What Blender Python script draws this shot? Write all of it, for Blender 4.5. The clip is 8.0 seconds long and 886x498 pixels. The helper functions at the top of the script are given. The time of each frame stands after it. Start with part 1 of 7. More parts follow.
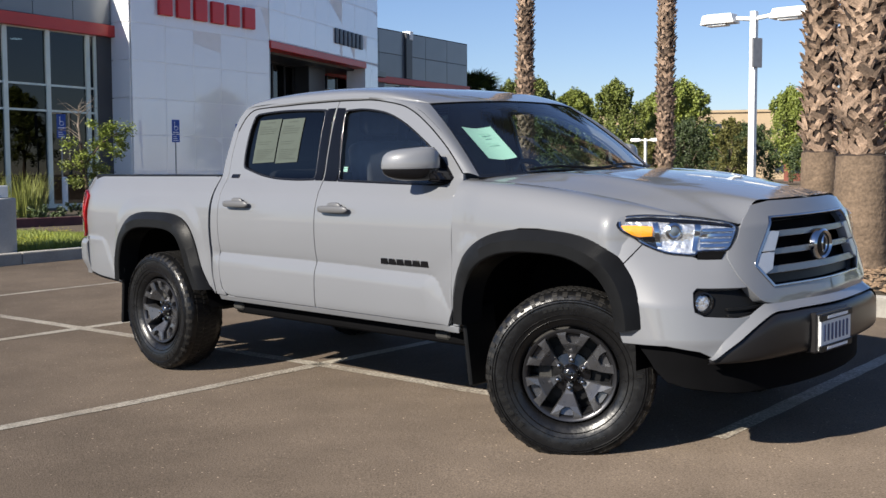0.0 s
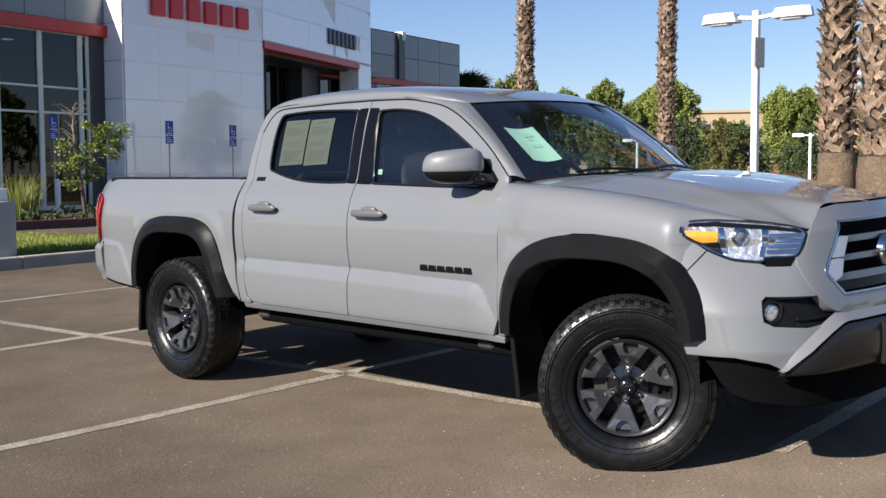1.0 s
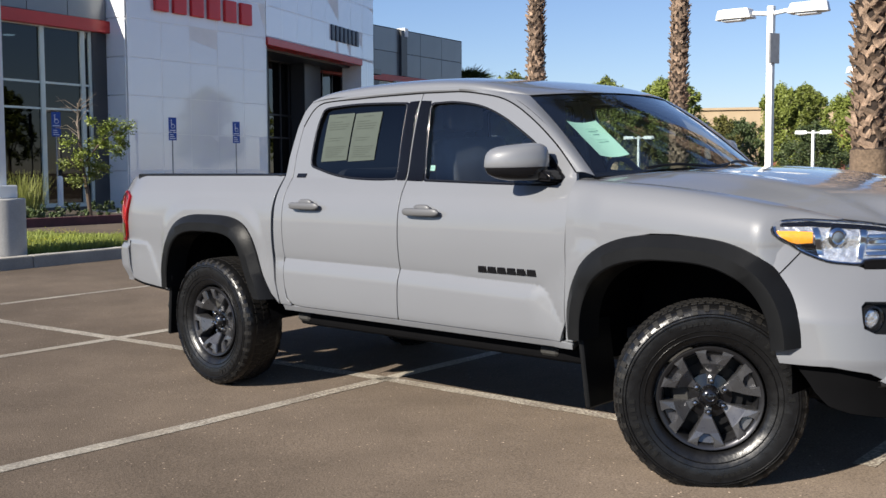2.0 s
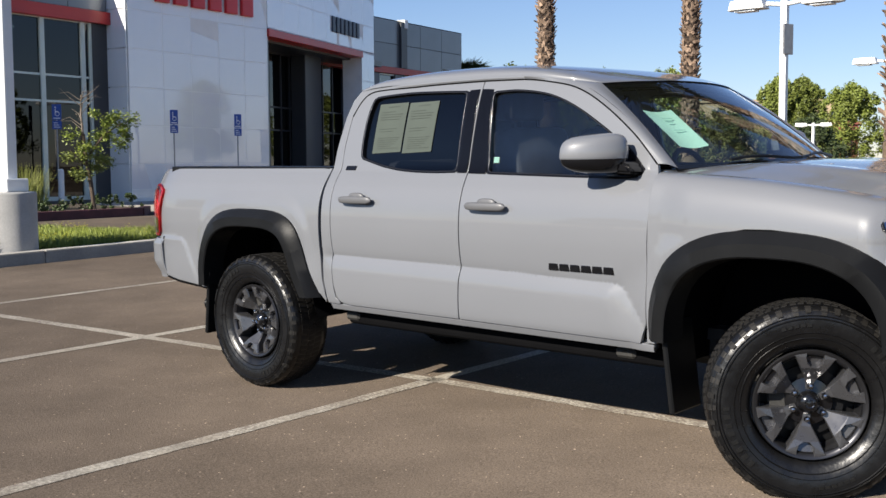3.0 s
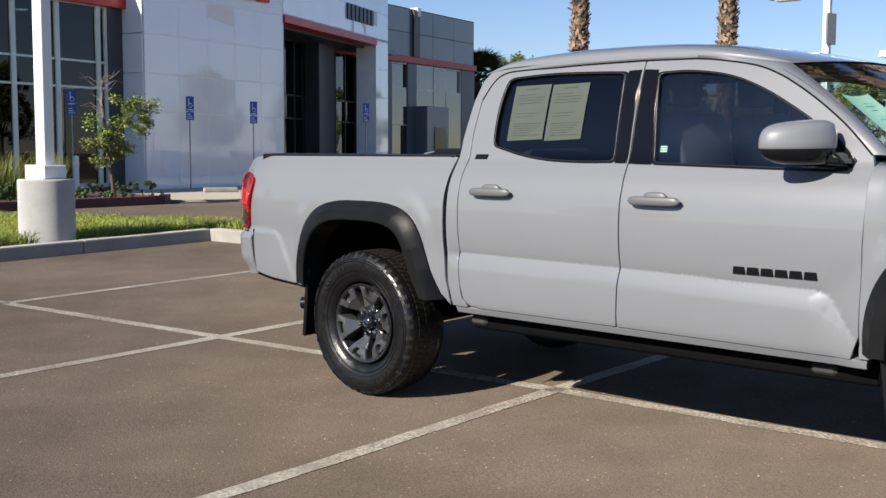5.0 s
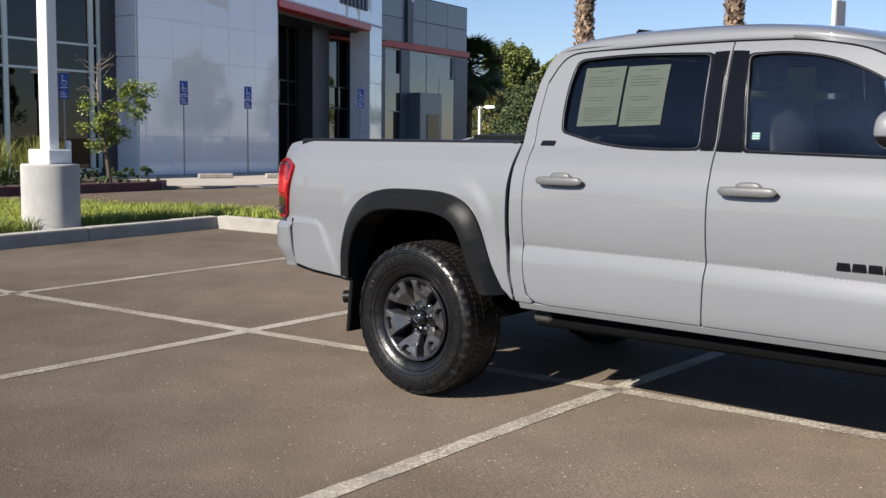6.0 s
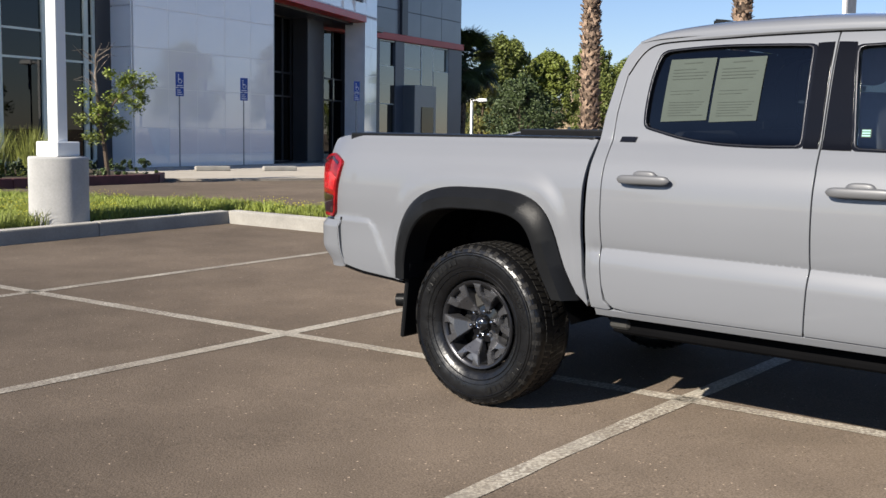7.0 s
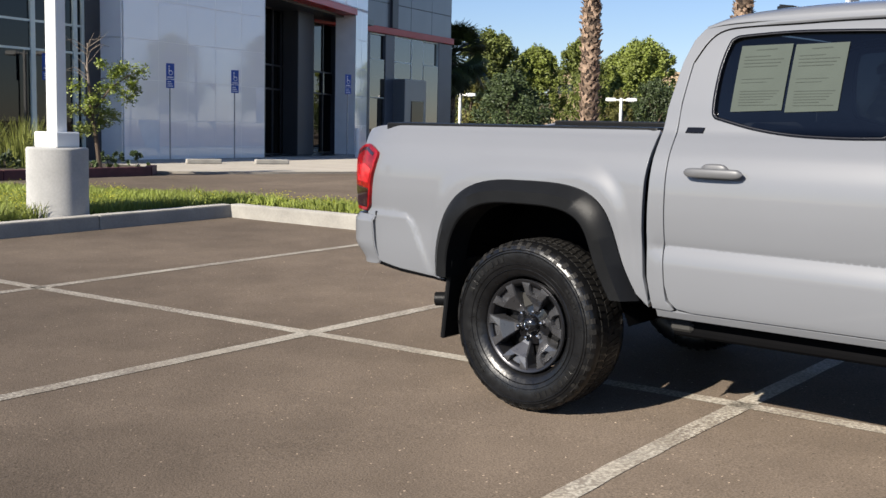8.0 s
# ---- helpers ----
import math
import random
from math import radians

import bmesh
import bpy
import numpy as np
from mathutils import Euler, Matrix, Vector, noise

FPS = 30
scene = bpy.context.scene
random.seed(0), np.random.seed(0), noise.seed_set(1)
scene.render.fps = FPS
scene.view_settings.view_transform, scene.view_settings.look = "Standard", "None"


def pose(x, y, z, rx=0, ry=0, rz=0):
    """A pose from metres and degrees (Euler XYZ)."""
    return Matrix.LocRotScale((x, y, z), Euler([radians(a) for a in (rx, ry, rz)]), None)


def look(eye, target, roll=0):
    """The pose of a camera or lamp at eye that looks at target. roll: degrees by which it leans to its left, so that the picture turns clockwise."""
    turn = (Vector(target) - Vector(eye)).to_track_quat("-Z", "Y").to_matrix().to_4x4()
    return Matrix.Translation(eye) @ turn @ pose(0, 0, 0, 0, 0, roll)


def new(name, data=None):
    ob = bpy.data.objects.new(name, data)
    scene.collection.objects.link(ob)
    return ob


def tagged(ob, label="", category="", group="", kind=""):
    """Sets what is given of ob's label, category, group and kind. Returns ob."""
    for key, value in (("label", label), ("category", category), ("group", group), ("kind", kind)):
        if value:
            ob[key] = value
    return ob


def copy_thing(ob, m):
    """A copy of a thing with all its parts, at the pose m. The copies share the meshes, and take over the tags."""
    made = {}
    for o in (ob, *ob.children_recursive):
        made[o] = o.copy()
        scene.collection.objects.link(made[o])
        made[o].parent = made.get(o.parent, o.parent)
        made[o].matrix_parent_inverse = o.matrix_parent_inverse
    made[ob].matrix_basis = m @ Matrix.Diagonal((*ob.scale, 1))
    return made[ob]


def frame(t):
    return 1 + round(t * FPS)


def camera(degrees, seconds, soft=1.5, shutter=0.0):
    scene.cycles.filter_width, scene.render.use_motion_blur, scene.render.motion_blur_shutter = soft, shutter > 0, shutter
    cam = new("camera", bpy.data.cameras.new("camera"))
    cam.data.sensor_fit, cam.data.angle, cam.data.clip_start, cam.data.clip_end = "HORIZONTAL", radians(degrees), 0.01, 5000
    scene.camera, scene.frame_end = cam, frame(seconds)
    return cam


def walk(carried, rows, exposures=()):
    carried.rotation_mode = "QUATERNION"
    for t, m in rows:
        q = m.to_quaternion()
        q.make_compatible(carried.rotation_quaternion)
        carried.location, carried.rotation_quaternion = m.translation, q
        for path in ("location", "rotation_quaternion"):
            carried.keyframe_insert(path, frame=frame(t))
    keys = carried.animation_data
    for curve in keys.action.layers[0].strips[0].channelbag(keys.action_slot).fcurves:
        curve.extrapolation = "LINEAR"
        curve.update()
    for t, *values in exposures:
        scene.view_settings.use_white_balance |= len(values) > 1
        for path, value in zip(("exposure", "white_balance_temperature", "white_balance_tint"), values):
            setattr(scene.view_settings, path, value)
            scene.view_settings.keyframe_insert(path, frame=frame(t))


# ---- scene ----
from collections import defaultdict
from mathutils.geometry import delaunay_2d_cdt

# The lot leans by 1.5 degrees against the plumb line; LOT turns lot coordinates
# (z off the paving) into world coordinates (z plumb).
PLUMB = Vector((-0.0026, 0.0261, 1.0)).normalized()
LOT = PLUMB.rotation_difference(Vector((0, 0, 1))).to_matrix().to_4x4()

cam = camera(44.2, 8.0)
PATH = [
    (0, (6.047, -4.714, 1.335), (4.69, -3.256, 1.154), -1.1),
    (0.5, (5.894, -4.714, 1.339), (4.536, -3.257, 1.156), -1.0),
    (1, (5.698, -4.72, 1.344), (4.357, -3.247, 1.164), -1.2),
    (2.5, (5.083, -4.695, 1.336), (3.75, -3.216, 1.146), -1.2),
    (3, (4.868, -4.72, 1.336), (3.541, -3.236, 1.138), -1.2),
    (3.5, (4.643, -4.748, 1.342), (3.316, -3.265, 1.148), -1.0),
    (4, (4.437, -4.763, 1.327), (3.11, -3.28, 1.131), -1.2),
    (4.5, (4.236, -4.757, 1.328), (2.906, -3.277, 1.123), -0.8),
    (6, (3.535, -4.744, 1.317), (2.235, -3.243, 1.078), -0.3),
    (6.5, (3.328, -4.736, 1.31), (2.035, -3.23, 1.064), 0.3),
    (7, (3.065, -4.749, 1.322), (1.785, -3.233, 1.07), 0.0),
    (7.5, (2.88, -4.735, 1.302), (1.61, -3.211, 1.046), 0.2),
    (8, (2.677, -4.714, 1.293), (1.421, -3.18, 1.032), 0.4),
]
walk(cam, [(t, LOT @ look(eye, target, roll)) for t, eye, target, roll in PATH])

# ---------------------------------------------------------------- light
SUN_AZ = radians(-95.0)     # direction to the sun, from +x towards +y
SUN_EL = radians(29.0)
to_sun = Vector((math.cos(SUN_AZ) * math.cos(SUN_EL), math.sin(SUN_AZ) * math.cos(SUN_EL), math.sin(SUN_EL)))
world = bpy.data.worlds.new("sky")
scene.world = world
world.use_nodes = True
wn = world.node_tree.nodes
sky = wn.new("ShaderNodeTexSky")
sky.sky_type = "NISHITA"
sky.sun_disc = False
sky.sun_elevation = SUN_EL
sky.sun_rotation = math.atan2(to_sun.x, to_sun.y)
sky.air_density, sky.dust_density, sky.ozone_density = 1.0, 0.1, 2.5
wn["Background"].inputs["Strength"].default_value = 0.056
clear = wn.new("ShaderNodeVectorMath")      # a clear, dry sky: a little deeper blue
clear.operation = "MULTIPLY"
clear.inputs[1].default_value = (0.94, 0.98, 1.20)
world.node_tree.links.new(sky.outputs[0], clear.inputs[0])
world.node_tree.links.new(clear.outputs[0], wn["Background"].inputs["Color"])
lamp = bpy.data.lights.new("sun", "SUN")
lamp.energy, lamp.angle, lamp.color = 5.0, radians(0.53), (1.0, 0.93, 0.82)
sun = new("sun", lamp)
sun.rotation_euler = (-to_sun).to_track_quat("-Z", "Y").to_euler()
scene.view_settings.exposure = 0.862


# ---------------------------------------------------------------- materials
def material(name, base, rough=0.5, metal=0.0, vary=0.0, scale=8.0, bump=0.0, bscale=60.0, coat=0.0, spec=0.5,
             fine=0.0, fscale=150.0, spread=0.0, alt=None, rvary=0.0, crough=0.03, mid=(0, 1), speck=(0, 1), pit=(0, 1), worn=None, chalk=0.0):
    """A Principled surface whose colour wanders at two scales, with fine relief; spread: difference from piece to piece."""
    m = bpy.data.materials.new(name)
    m.use_nodes = True
    nt = m.node_tree
    bs = nt.nodes["Principled BSDF"]
    bs.inputs["Roughness"].default_value = rough
    bs.inputs["Metallic"].default_value = metal
    bs.inputs["Coat Weight"].default_value = coat
    bs.inputs["Coat Roughness"].default_value = crough
    bs.inputs["Specular IOR Level"].default_value = spec
    bs.inputs["Diffuse Roughness"].default_value = chalk
    bs.inputs["Base Color"].default_value = (*base, 1)
    link = nt.links.new
    tc = nt.nodes.new("ShaderNodeTexCoord")

    def noise_at(sc, detail=4.0):
        n = nt.nodes.new("ShaderNodeTexNoise")
        n.inputs["Scale"].default_value = sc
        n.inputs["Detail"].default_value = detail
        link(tc.outputs["Object"], n.inputs["Vector"])
        return n

    col = None
    if vary or fine or spread or alt:
        rgb = nt.nodes.new("ShaderNodeRGB")
        rgb.outputs[0].default_value = (*base, 1)
        col = rgb.outputs[0]
        if alt:
            n = noise_at(scale * 0.6, 5.0)
            ramp = nt.nodes.new("ShaderNodeMapRange")
            ramp.inputs["From Min"].default_value, ramp.inputs["From Max"].default_value = 0.42, 0.62
            link(n.outputs["Fac"], ramp.inputs["Value"])
            mx = nt.nodes.new("ShaderNodeMix")
            mx.data_type = "RGBA"
            link(ramp.outputs[0], mx.inputs["Factor"])
            link(col, mx.inputs["A"])
            mx.inputs["B"].default_value = (*alt, 1)
            col = mx.outputs["Result"]
        for amount, sc, lo, hi in ((vary, scale, 0.3, 0.7), (mid[0], mid[1], 0.35, 0.65), (fine, fscale, 0.3, 0.7)):
            if not amount:
                continue
            n = noise_at(sc)
            ramp = nt.nodes.new("ShaderNodeMapRange")
            ramp.inputs["From Min"].default_value, ramp.inputs["From Max"].default_value = lo, hi
            ramp.inputs["To Min"].default_value, ramp.inputs["To Max"].default_value = 1 - amount, 1 + amount
            link(n.outputs["Fac"], ramp.inputs["Value"])
            mx = nt.nodes.new("ShaderNodeVectorMath")
            mx.operation = "SCALE"
            link(col, mx.inputs[0])
            link(ramp.outputs[0], mx.inputs["Scale"])
            col = mx.outputs[0]
        for amount, sc, least in ((speck[0], speck[1], 0.84), (pit[0], pit[1], 0.60)):        # small pale stones, dark pits
            if not amount:
                continue
            vo = nt.nodes.new("ShaderNodeTexVoronoi")
            vo.inputs["Scale"].default_value = sc
            link(tc.outputs["Object"], vo.inputs["Vector"])
            near = nt.nodes.new("ShaderNodeMapRange")
            near.inputs["From Min"].default_value, near.inputs["From Max"].default_value = 0.34, 0.20
            link(vo.outputs["Distance"], near.inputs["Value"])
            pick = nt.nodes.new("ShaderNodeMapRange")
            pick.inputs["From Min"].default_value, pick.inputs["From Max"].default_value = least, 1.0
            link(vo.outputs["Color"], pick.inputs["Value"])
            both_ = nt.nodes.new("ShaderNodeMath")
            both_.operation = "MULTIPLY"
            link(near.outputs[0], both_.inputs[0])
            link(pick.outputs[0], both_.inputs[1])
            ramp = nt.nodes.new("ShaderNodeMath")
            ramp.operation = "MULTIPLY_ADD"
            ramp.inputs[1].default_value, ramp.inputs[2].default_value = amount, 1.0
            link(both_.outputs[0], ramp.inputs[0])
            mx = nt.nodes.new("ShaderNodeVectorMath")
            mx.operation = "SCALE"
            link(col, mx.inputs[0])
            link(ramp.outputs[0], mx.inputs["Scale"])
            col = mx.outputs[0]
        if worn:            # paint rubbed off down to the ground below
            rub, patch = noise_at(60.0), noise_at(0.8, 2.0)
            parts = []
            for n, lo, hi, most in ((rub, 0.43, 0.57, 1.0), (patch, 0.36, 0.60, 1.0)):
                ramp = nt.nodes.new("ShaderNodeMapRange")
                ramp.inputs["From Min"].default_value, ramp.inputs["From Max"].default_value = lo, hi
                ramp.inputs["To Min"].default_value, ramp.inputs["To Max"].default_value = (0.0, most) if n is rub else (0.25, most)
                link(n.outputs["Fac"], ramp.inputs["Value"])
                parts.append(ramp.outputs[0])
            both_ = nt.nodes.new("ShaderNodeMath")
            both_.operation = "MULTIPLY"
            link(parts[0], both_.inputs[0])
            link(parts[1], both_.inputs[1])
            mx = nt.nodes.new("ShaderNodeMix")
            mx.data_type = "RGBA"
            link(both_.outputs[0], mx.inputs["Factor"])
            link(col, mx.inputs["A"])
            mx.inputs["B"].default_value = (*worn, 1)
            col = mx.outputs["Result"]
        if spread:
            oi = nt.nodes.new("ShaderNodeObjectInfo")
            geo = nt.nodes.new("ShaderNodeNewGeometry")
            add = nt.nodes.new("ShaderNodeMath")
            add.operation = "ADD"
            link(oi.outputs["Random"], add.inputs[0])
            link(geo.outputs["Random Per Island"], add.inputs[1])
            ramp = nt.nodes.new("ShaderNodeMapRange")
            ramp.inputs["From Min"].default_value, ramp.inputs["From Max"].default_value = 0.2, 1.6
            ramp.inputs["To Min"].default_value, ramp.inputs["To Max"].default_value = 1 - spread, 1 + spread
            link(add.outputs[0], ramp.inputs["Value"])
            mx = nt.nodes.new("ShaderNodeVectorMath")
            mx.operation = "SCALE"
            link(col, mx.inputs[0])
            link(ramp.outputs[0], mx.inputs["Scale"])
            col = mx.outputs[0]
        link(col, bs.inputs["Base Color"])
    if rvary:
        n = noise_at(scale * 1.7)
        ramp = nt.nodes.new("ShaderNodeMapRange")
        ramp.inputs["From Min"].default_value, ramp.inputs["From Max"].default_value = 0.3, 0.7
        ramp.inputs["To Min"].default_value, ramp.inputs["To Max"].default_value = max(rough - rvary, 0.02), rough + rvary
        link(n.outputs["Fac"], ramp.inputs["Value"])
        link(ramp.outputs[0], bs.inputs["Roughness"])
    if bump:
        n = noise_at(bscale)
        b = nt.nodes.new("ShaderNodeBump")
        b.inputs["Strength"].default_value = bump
        b.inputs["Distance"].default_value = 0.01
        link(n.outputs["Fac"], b.inputs["Height"])
        link(b.outputs[0], bs.inputs["Normal"])
    return m


def pane(name, tint, ior=1.5, rough=0.0, dust=0.0):
    """Thin glass: lets tinted light through, and mirrors more towards grazing."""
    m = bpy.data.materials.new(name)
    m.use_nodes = True
    nt = m.node_tree
    nt.nodes.remove(nt.nodes["Principled BSDF"])
    out = nt.nodes["Material Output"]
    tr = nt.nodes.new("ShaderNodeBsdfTransparent")
    tr.inputs[0].default_value = (*tint, 1)
    gl = nt.nodes.new("ShaderNodeBsdfGlossy")
    gl.inputs["Roughness"].default_value = rough
    gl.inputs["Color"].default_value = (1, 1, 1, 1)
    lw = nt.nodes.new("ShaderNodeLayerWeight")
    lw.inputs["Blend"].default_value = 0.5
    pw = nt.nodes.new("ShaderNodeMath")
    pw.operation = "POWER"
    pw.inputs[1].default_value = 5.0
    nt.links.new(lw.outputs["Facing"], pw.inputs[0])
    r0 = 1.6 * ((ior - 1) / (ior + 1)) ** 2
    fr = nt.nodes.new("ShaderNodeMath")
    fr.operation = "MULTIPLY_ADD"
    fr.inputs[1].default_value, fr.inputs[2].default_value = 1 - r0, r0
    nt.links.new(pw.outputs[0], fr.inputs[0])
    mx = nt.nodes.new("ShaderNodeMixShader")
    nt.links.new(fr.outputs[0], mx.inputs[0])
    nt.links.new(tr.outputs[0], mx.inputs[1])
    nt.links.new(gl.outputs[0], mx.inputs[2])
    last = mx.outputs[0]
    if dust:
        df = nt.nodes.new("ShaderNodeBsdfDiffuse")
        df.inputs[0].default_value = (0.5, 0.5, 0.48, 1)
        m2 = nt.nodes.new("ShaderNodeMixShader")
        m2.inputs[0].default_value = dust
        nt.links.new(last, m2.inputs[1])
        nt.links.new(df.outputs[0], m2.inputs[2])
        last = m2.outputs[0]
    nt.links.new(last, out.inputs[0])
    return m


M = {}
M["asphalt"] = material("asphalt", (0.1005, 0.0790, 0.0610), 0.9, spec=0.15, vary=0.21, scale=0.40, fine=0.34, fscale=120, bump=0.55, bscale=120, mid=(0.09, 2.6), speck=(4.2, 62), pit=(-0.8, 74), chalk=1.0)
M["line"] = material("line_paint", (0.290, 0.268, 0.226), 0.75, vary=0.20, scale=5, fine=0.35, fscale=70, bump=0.4, bscale=90, alt=(0.24, 0.215, 0.175), worn=(0.110, 0.088, 0.070), chalk=0.8)
M["concrete"] = material("concrete", (0.312, 0.294, 0.261), 0.85, vary=0.16, scale=3, fine=0.07, fscale=60, bump=0.25, bscale=50, spread=0.06, chalk=0.8)
M["pedestal"] = material("pedestal_concrete", (0.425, 0.418, 0.402), 0.85, vary=0.12, scale=2.5, fine=0.06, fscale=50, bump=0.2, bscale=40, chalk=0.8)
M["apron"] = material("apron_concrete", (0.308, 0.277, 0.234), 0.85, vary=0.1, scale=1.2, fine=0.1, fscale=30, bump=0.2, bscale=40, chalk=0.8)
# red paint at half brightness for the shadow of tree and shrubs
M["redkerb"] = material("shaded_red_kerb_paint", (0.085, 0.024, 0.028), 0.7, vary=0.25, scale=4, fine=0.1)
M["soil"] = material("soil", (0.062, 0.047, 0.027), 0.95, vary=0.3, scale=2, fine=0.3, fscale=40, bump=0.8, bscale=40)
M["mulch"] = material("bark_mulch", (0.185, 0.123, 0.074), 0.95, vary=0.3, scale=4, fine=0.3, fscale=50, spread=0.45)
M["grass"] = material("grass", (0.172, 0.204, 0.033), 0.6, spread=0.5, vary=0.25, scale=1.2)
M["tallgrass"] = material("tall_grass", (0.185, 0.203, 0.043), 0.6, spread=0.45)
M["flower"] = material("dandelion", (0.43, 0.40, 0.03), 0.6, spread=0.2)
M["leaf"] = material("leaf", (0.136, 0.163, 0.031), 0.55, spread=0.5, vary=0.2, scale=0.4)
M["leaf_dark"] = material("leaf_dark", (0.056, 0.080, 0.027), 0.55, spread=0.45, vary=0.2, scale=0.4)
M["leaf_olive"] = material("leaf_olive", (0.123, 0.118, 0.027), 0.6, spread=0.4, vary=0.2, scale=0.4)
M["leaf_young"] = material("leaf_young", (0.172, 0.213, 0.031), 0.5, spread=0.5)
M["bark"] = material("bark", (0.087, 0.062, 0.043), 0.9, vary=0.3, scale=6, bump=0.8, bscale=30)
M["twig"] = material("pale_twig", (0.210, 0.172, 0.136), 0.9, vary=0.2, scale=9)
M["palm_bark"] = material("palm_bark", (0.136, 0.096, 0.065), 0.95, vary=0.22, scale=5, fine=0.3, fscale=35, bump=1.0, bscale=28)
M["boot"] = material("palm_boot", (0.222, 0.155, 0.110), 0.9, vary=0.45, scale=9, fine=0.35, fscale=60, spread=0.75, bump=0.8, bscale=60)
# trunk behind the leaf bases, bark darkened for the shade between them
M["palm_gap_shade"] = material("palm_gap_shade", (0.030, 0.020, 0.015), 0.95, vary=0.4, scale=14, fine=0.3, bump=0.8, bscale=50)
M["frond"] = material("palm_frond", (0.043, 0.062, 0.015), 0.5, spread=0.4)
M["panel"] = material("white_panel", (0.84, 0.84, 0.86), 0.05, vary=0.03, scale=0.6, spread=0.025, coat=1.0, spec=0.7, rvary=0.02)
M["returnpanel"] = material("white_return_panel", (0.88, 0.88, 0.87), 0.25, vary=0.03, scale=0.8, coat=1.0)
M["joint"] = material("white_joint", (0.86, 0.86, 0.85), 0.7, vary=0.05, scale=2)
M["greypanel"] = material("grey_panel", (0.20, 0.215, 0.23), 0.30, metal=0.3, vary=0.08, scale=0.5, spread=0.12)
M["slate"] = material("slate_wall", (0.085, 0.098, 0.120), 0.35, vary=0.1, scale=0.5)
M["darkpanel"] = material("dark_panel", (0.055, 0.056, 0.06), 0.35, vary=0.1, scale=0.7)
M["redband"] = material("red_band", (0.50, 0.035, 0.03), 0.35, vary=0.08, scale=0.8)
M["redsign"] = material("red_sign", (0.62, 0.02, 0.025), 0.3, vary=0.05, scale=2)
M["navysign"] = material("navy_sign", (0.02, 0.03, 0.06), 0.4, vary=0.05, scale=2)
M["alu"] = material("aluminium_frame", (0.58, 0.65, 0.61), 0.4, metal=0.2, vary=0.05, scale=2)
M["darkframe"] = material("dark_frame", (0.05, 0.05, 0.055), 0.4, metal=0.4, vary=0.1, scale=3)
M["shopglass"] = pane("shop_glass", (0.055, 0.072, 0.085), 1.38)
M["wingglass"] = pane("wing_glass", (0.03, 0.036, 0.04), 1.9)
M["ceilinglamp"] = material("ceiling_lamp", (0.9, 0.88, 0.82), 0.5, vary=0.02, scale=9)
M["ceilinglamp"].node_tree.nodes["Principled BSDF"].inputs["Emission Color"].default_value = (1.0, 0.95, 0.85, 1)
M["ceilinglamp"].node_tree.nodes["Principled BSDF"].inputs["Emission Strength"].default_value = 14.0
M["interior"] = material("showroom_interior", (0.05, 0.05, 0.05), 0.8, vary=0.2, scale=0.6)
M["showfloor"] = material("showroom_floor", (0.10, 0.10, 0.095), 0.25, vary=0.1, scale=0.8)
M["white"] = material("white_metal_paint", (0.80, 0.80, 0.78), 0.35, vary=0.04, scale=3, fine=0.03)
M["lampglass"] = material("lamp_lens", (0.85, 0.86, 0.86), 0.15, vary=0.03, scale=5)
M["greymetal"] = material("grey_metal", (0.30, 0.30, 0.31), 0.45, metal=0.5, vary=0.12, scale=8)
M["blue"] = material("sign_blue", (0.012, 0.065, 0.33), 0.35, vary=0.06, scale=6)
M["signwhite"] = material("sign_white", (0.80, 0.82, 0.84), 0.4, vary=0.03, scale=9)
M["beige"] = material("beige_render", (0.382, 0.290, 0.185), 0.9, vary=0.08, scale=0.4)
M["brickred"] = material("red_brown_wall", (0.185, 0.062, 0.043), 0.9, vary=0.15, scale=0.5)
M["roofgrey"] = material("roof_grey", (0.123, 0.118, 0.110), 0.9, vary=0.15, scale=0.5)
M["farwin"] = material("far_window", (0.03, 0.04, 0.05), 0.1, vary=0.1, scale=0.4)
# truck
M["paint"] = material("cement_grey_paint", (0.157, 0.163, 0.176), 0.40, vary=0.012, scale=3, coat=1.0, spec=0.3, crough=0.035)
M["black"] = material("black_plastic", (0.0075, 0.0078, 0.0085), 0.38, spec=0.13, vary=0.12, scale=9, bump=0.10, bscale=420)
M["gloss"] = material("gloss_black", (0.006, 0.006, 0.007), 0.10, spec=0.4, vary=0.05, scale=9)
# near-black: chin plastic, with the shade of gaps, wells and recesses painted in
M["gap"] = material("gap_shade_black", (0.004, 0.004, 0.0045), 0.8, spec=0.04, vary=0.1, scale=9)
M["under"] = material("underbody", (0.025, 0.024, 0.022), 0.8, vary=0.3, scale=6, fine=0.2)
M["rubber"] = material("tyre_rubber", (0.006, 0.006, 0.0065), 0.32, spec=0.45, vary=0.25, scale=14, fine=0.15, bump=0.30, bscale=22, rvary=0.08)
M["tread"] = material("tyre_tread", (0.013, 0.012, 0.011), 0.6, spec=0.3, vary=0.35, scale=20, fine=0.25)
M["lettering"] = material("tyre_lettering", (0.009, 0.009, 0.009), 0.28, spec=0.6, vary=0.2, scale=30)
M["alloy"] = material("grey_alloy", (0.088, 0.088, 0.094), 0.30, metal=0.6, vary=0.06, scale=14, rvary=0.06, coat=0.6)
M["lug"] = material("dark_chrome", (0.42, 0.42, 0.43), 0.2, metal=1.0, vary=0.05, scale=30)
M["hubblack"] = material("hub_black", (0.006, 0.006, 0.007), 0.18, vary=0.05, scale=14, coat=0.6)
M["trimblack"] = material("trim_black", (0.004, 0.004, 0.005), 0.12, spec=0.25, vary=0.06, scale=9)
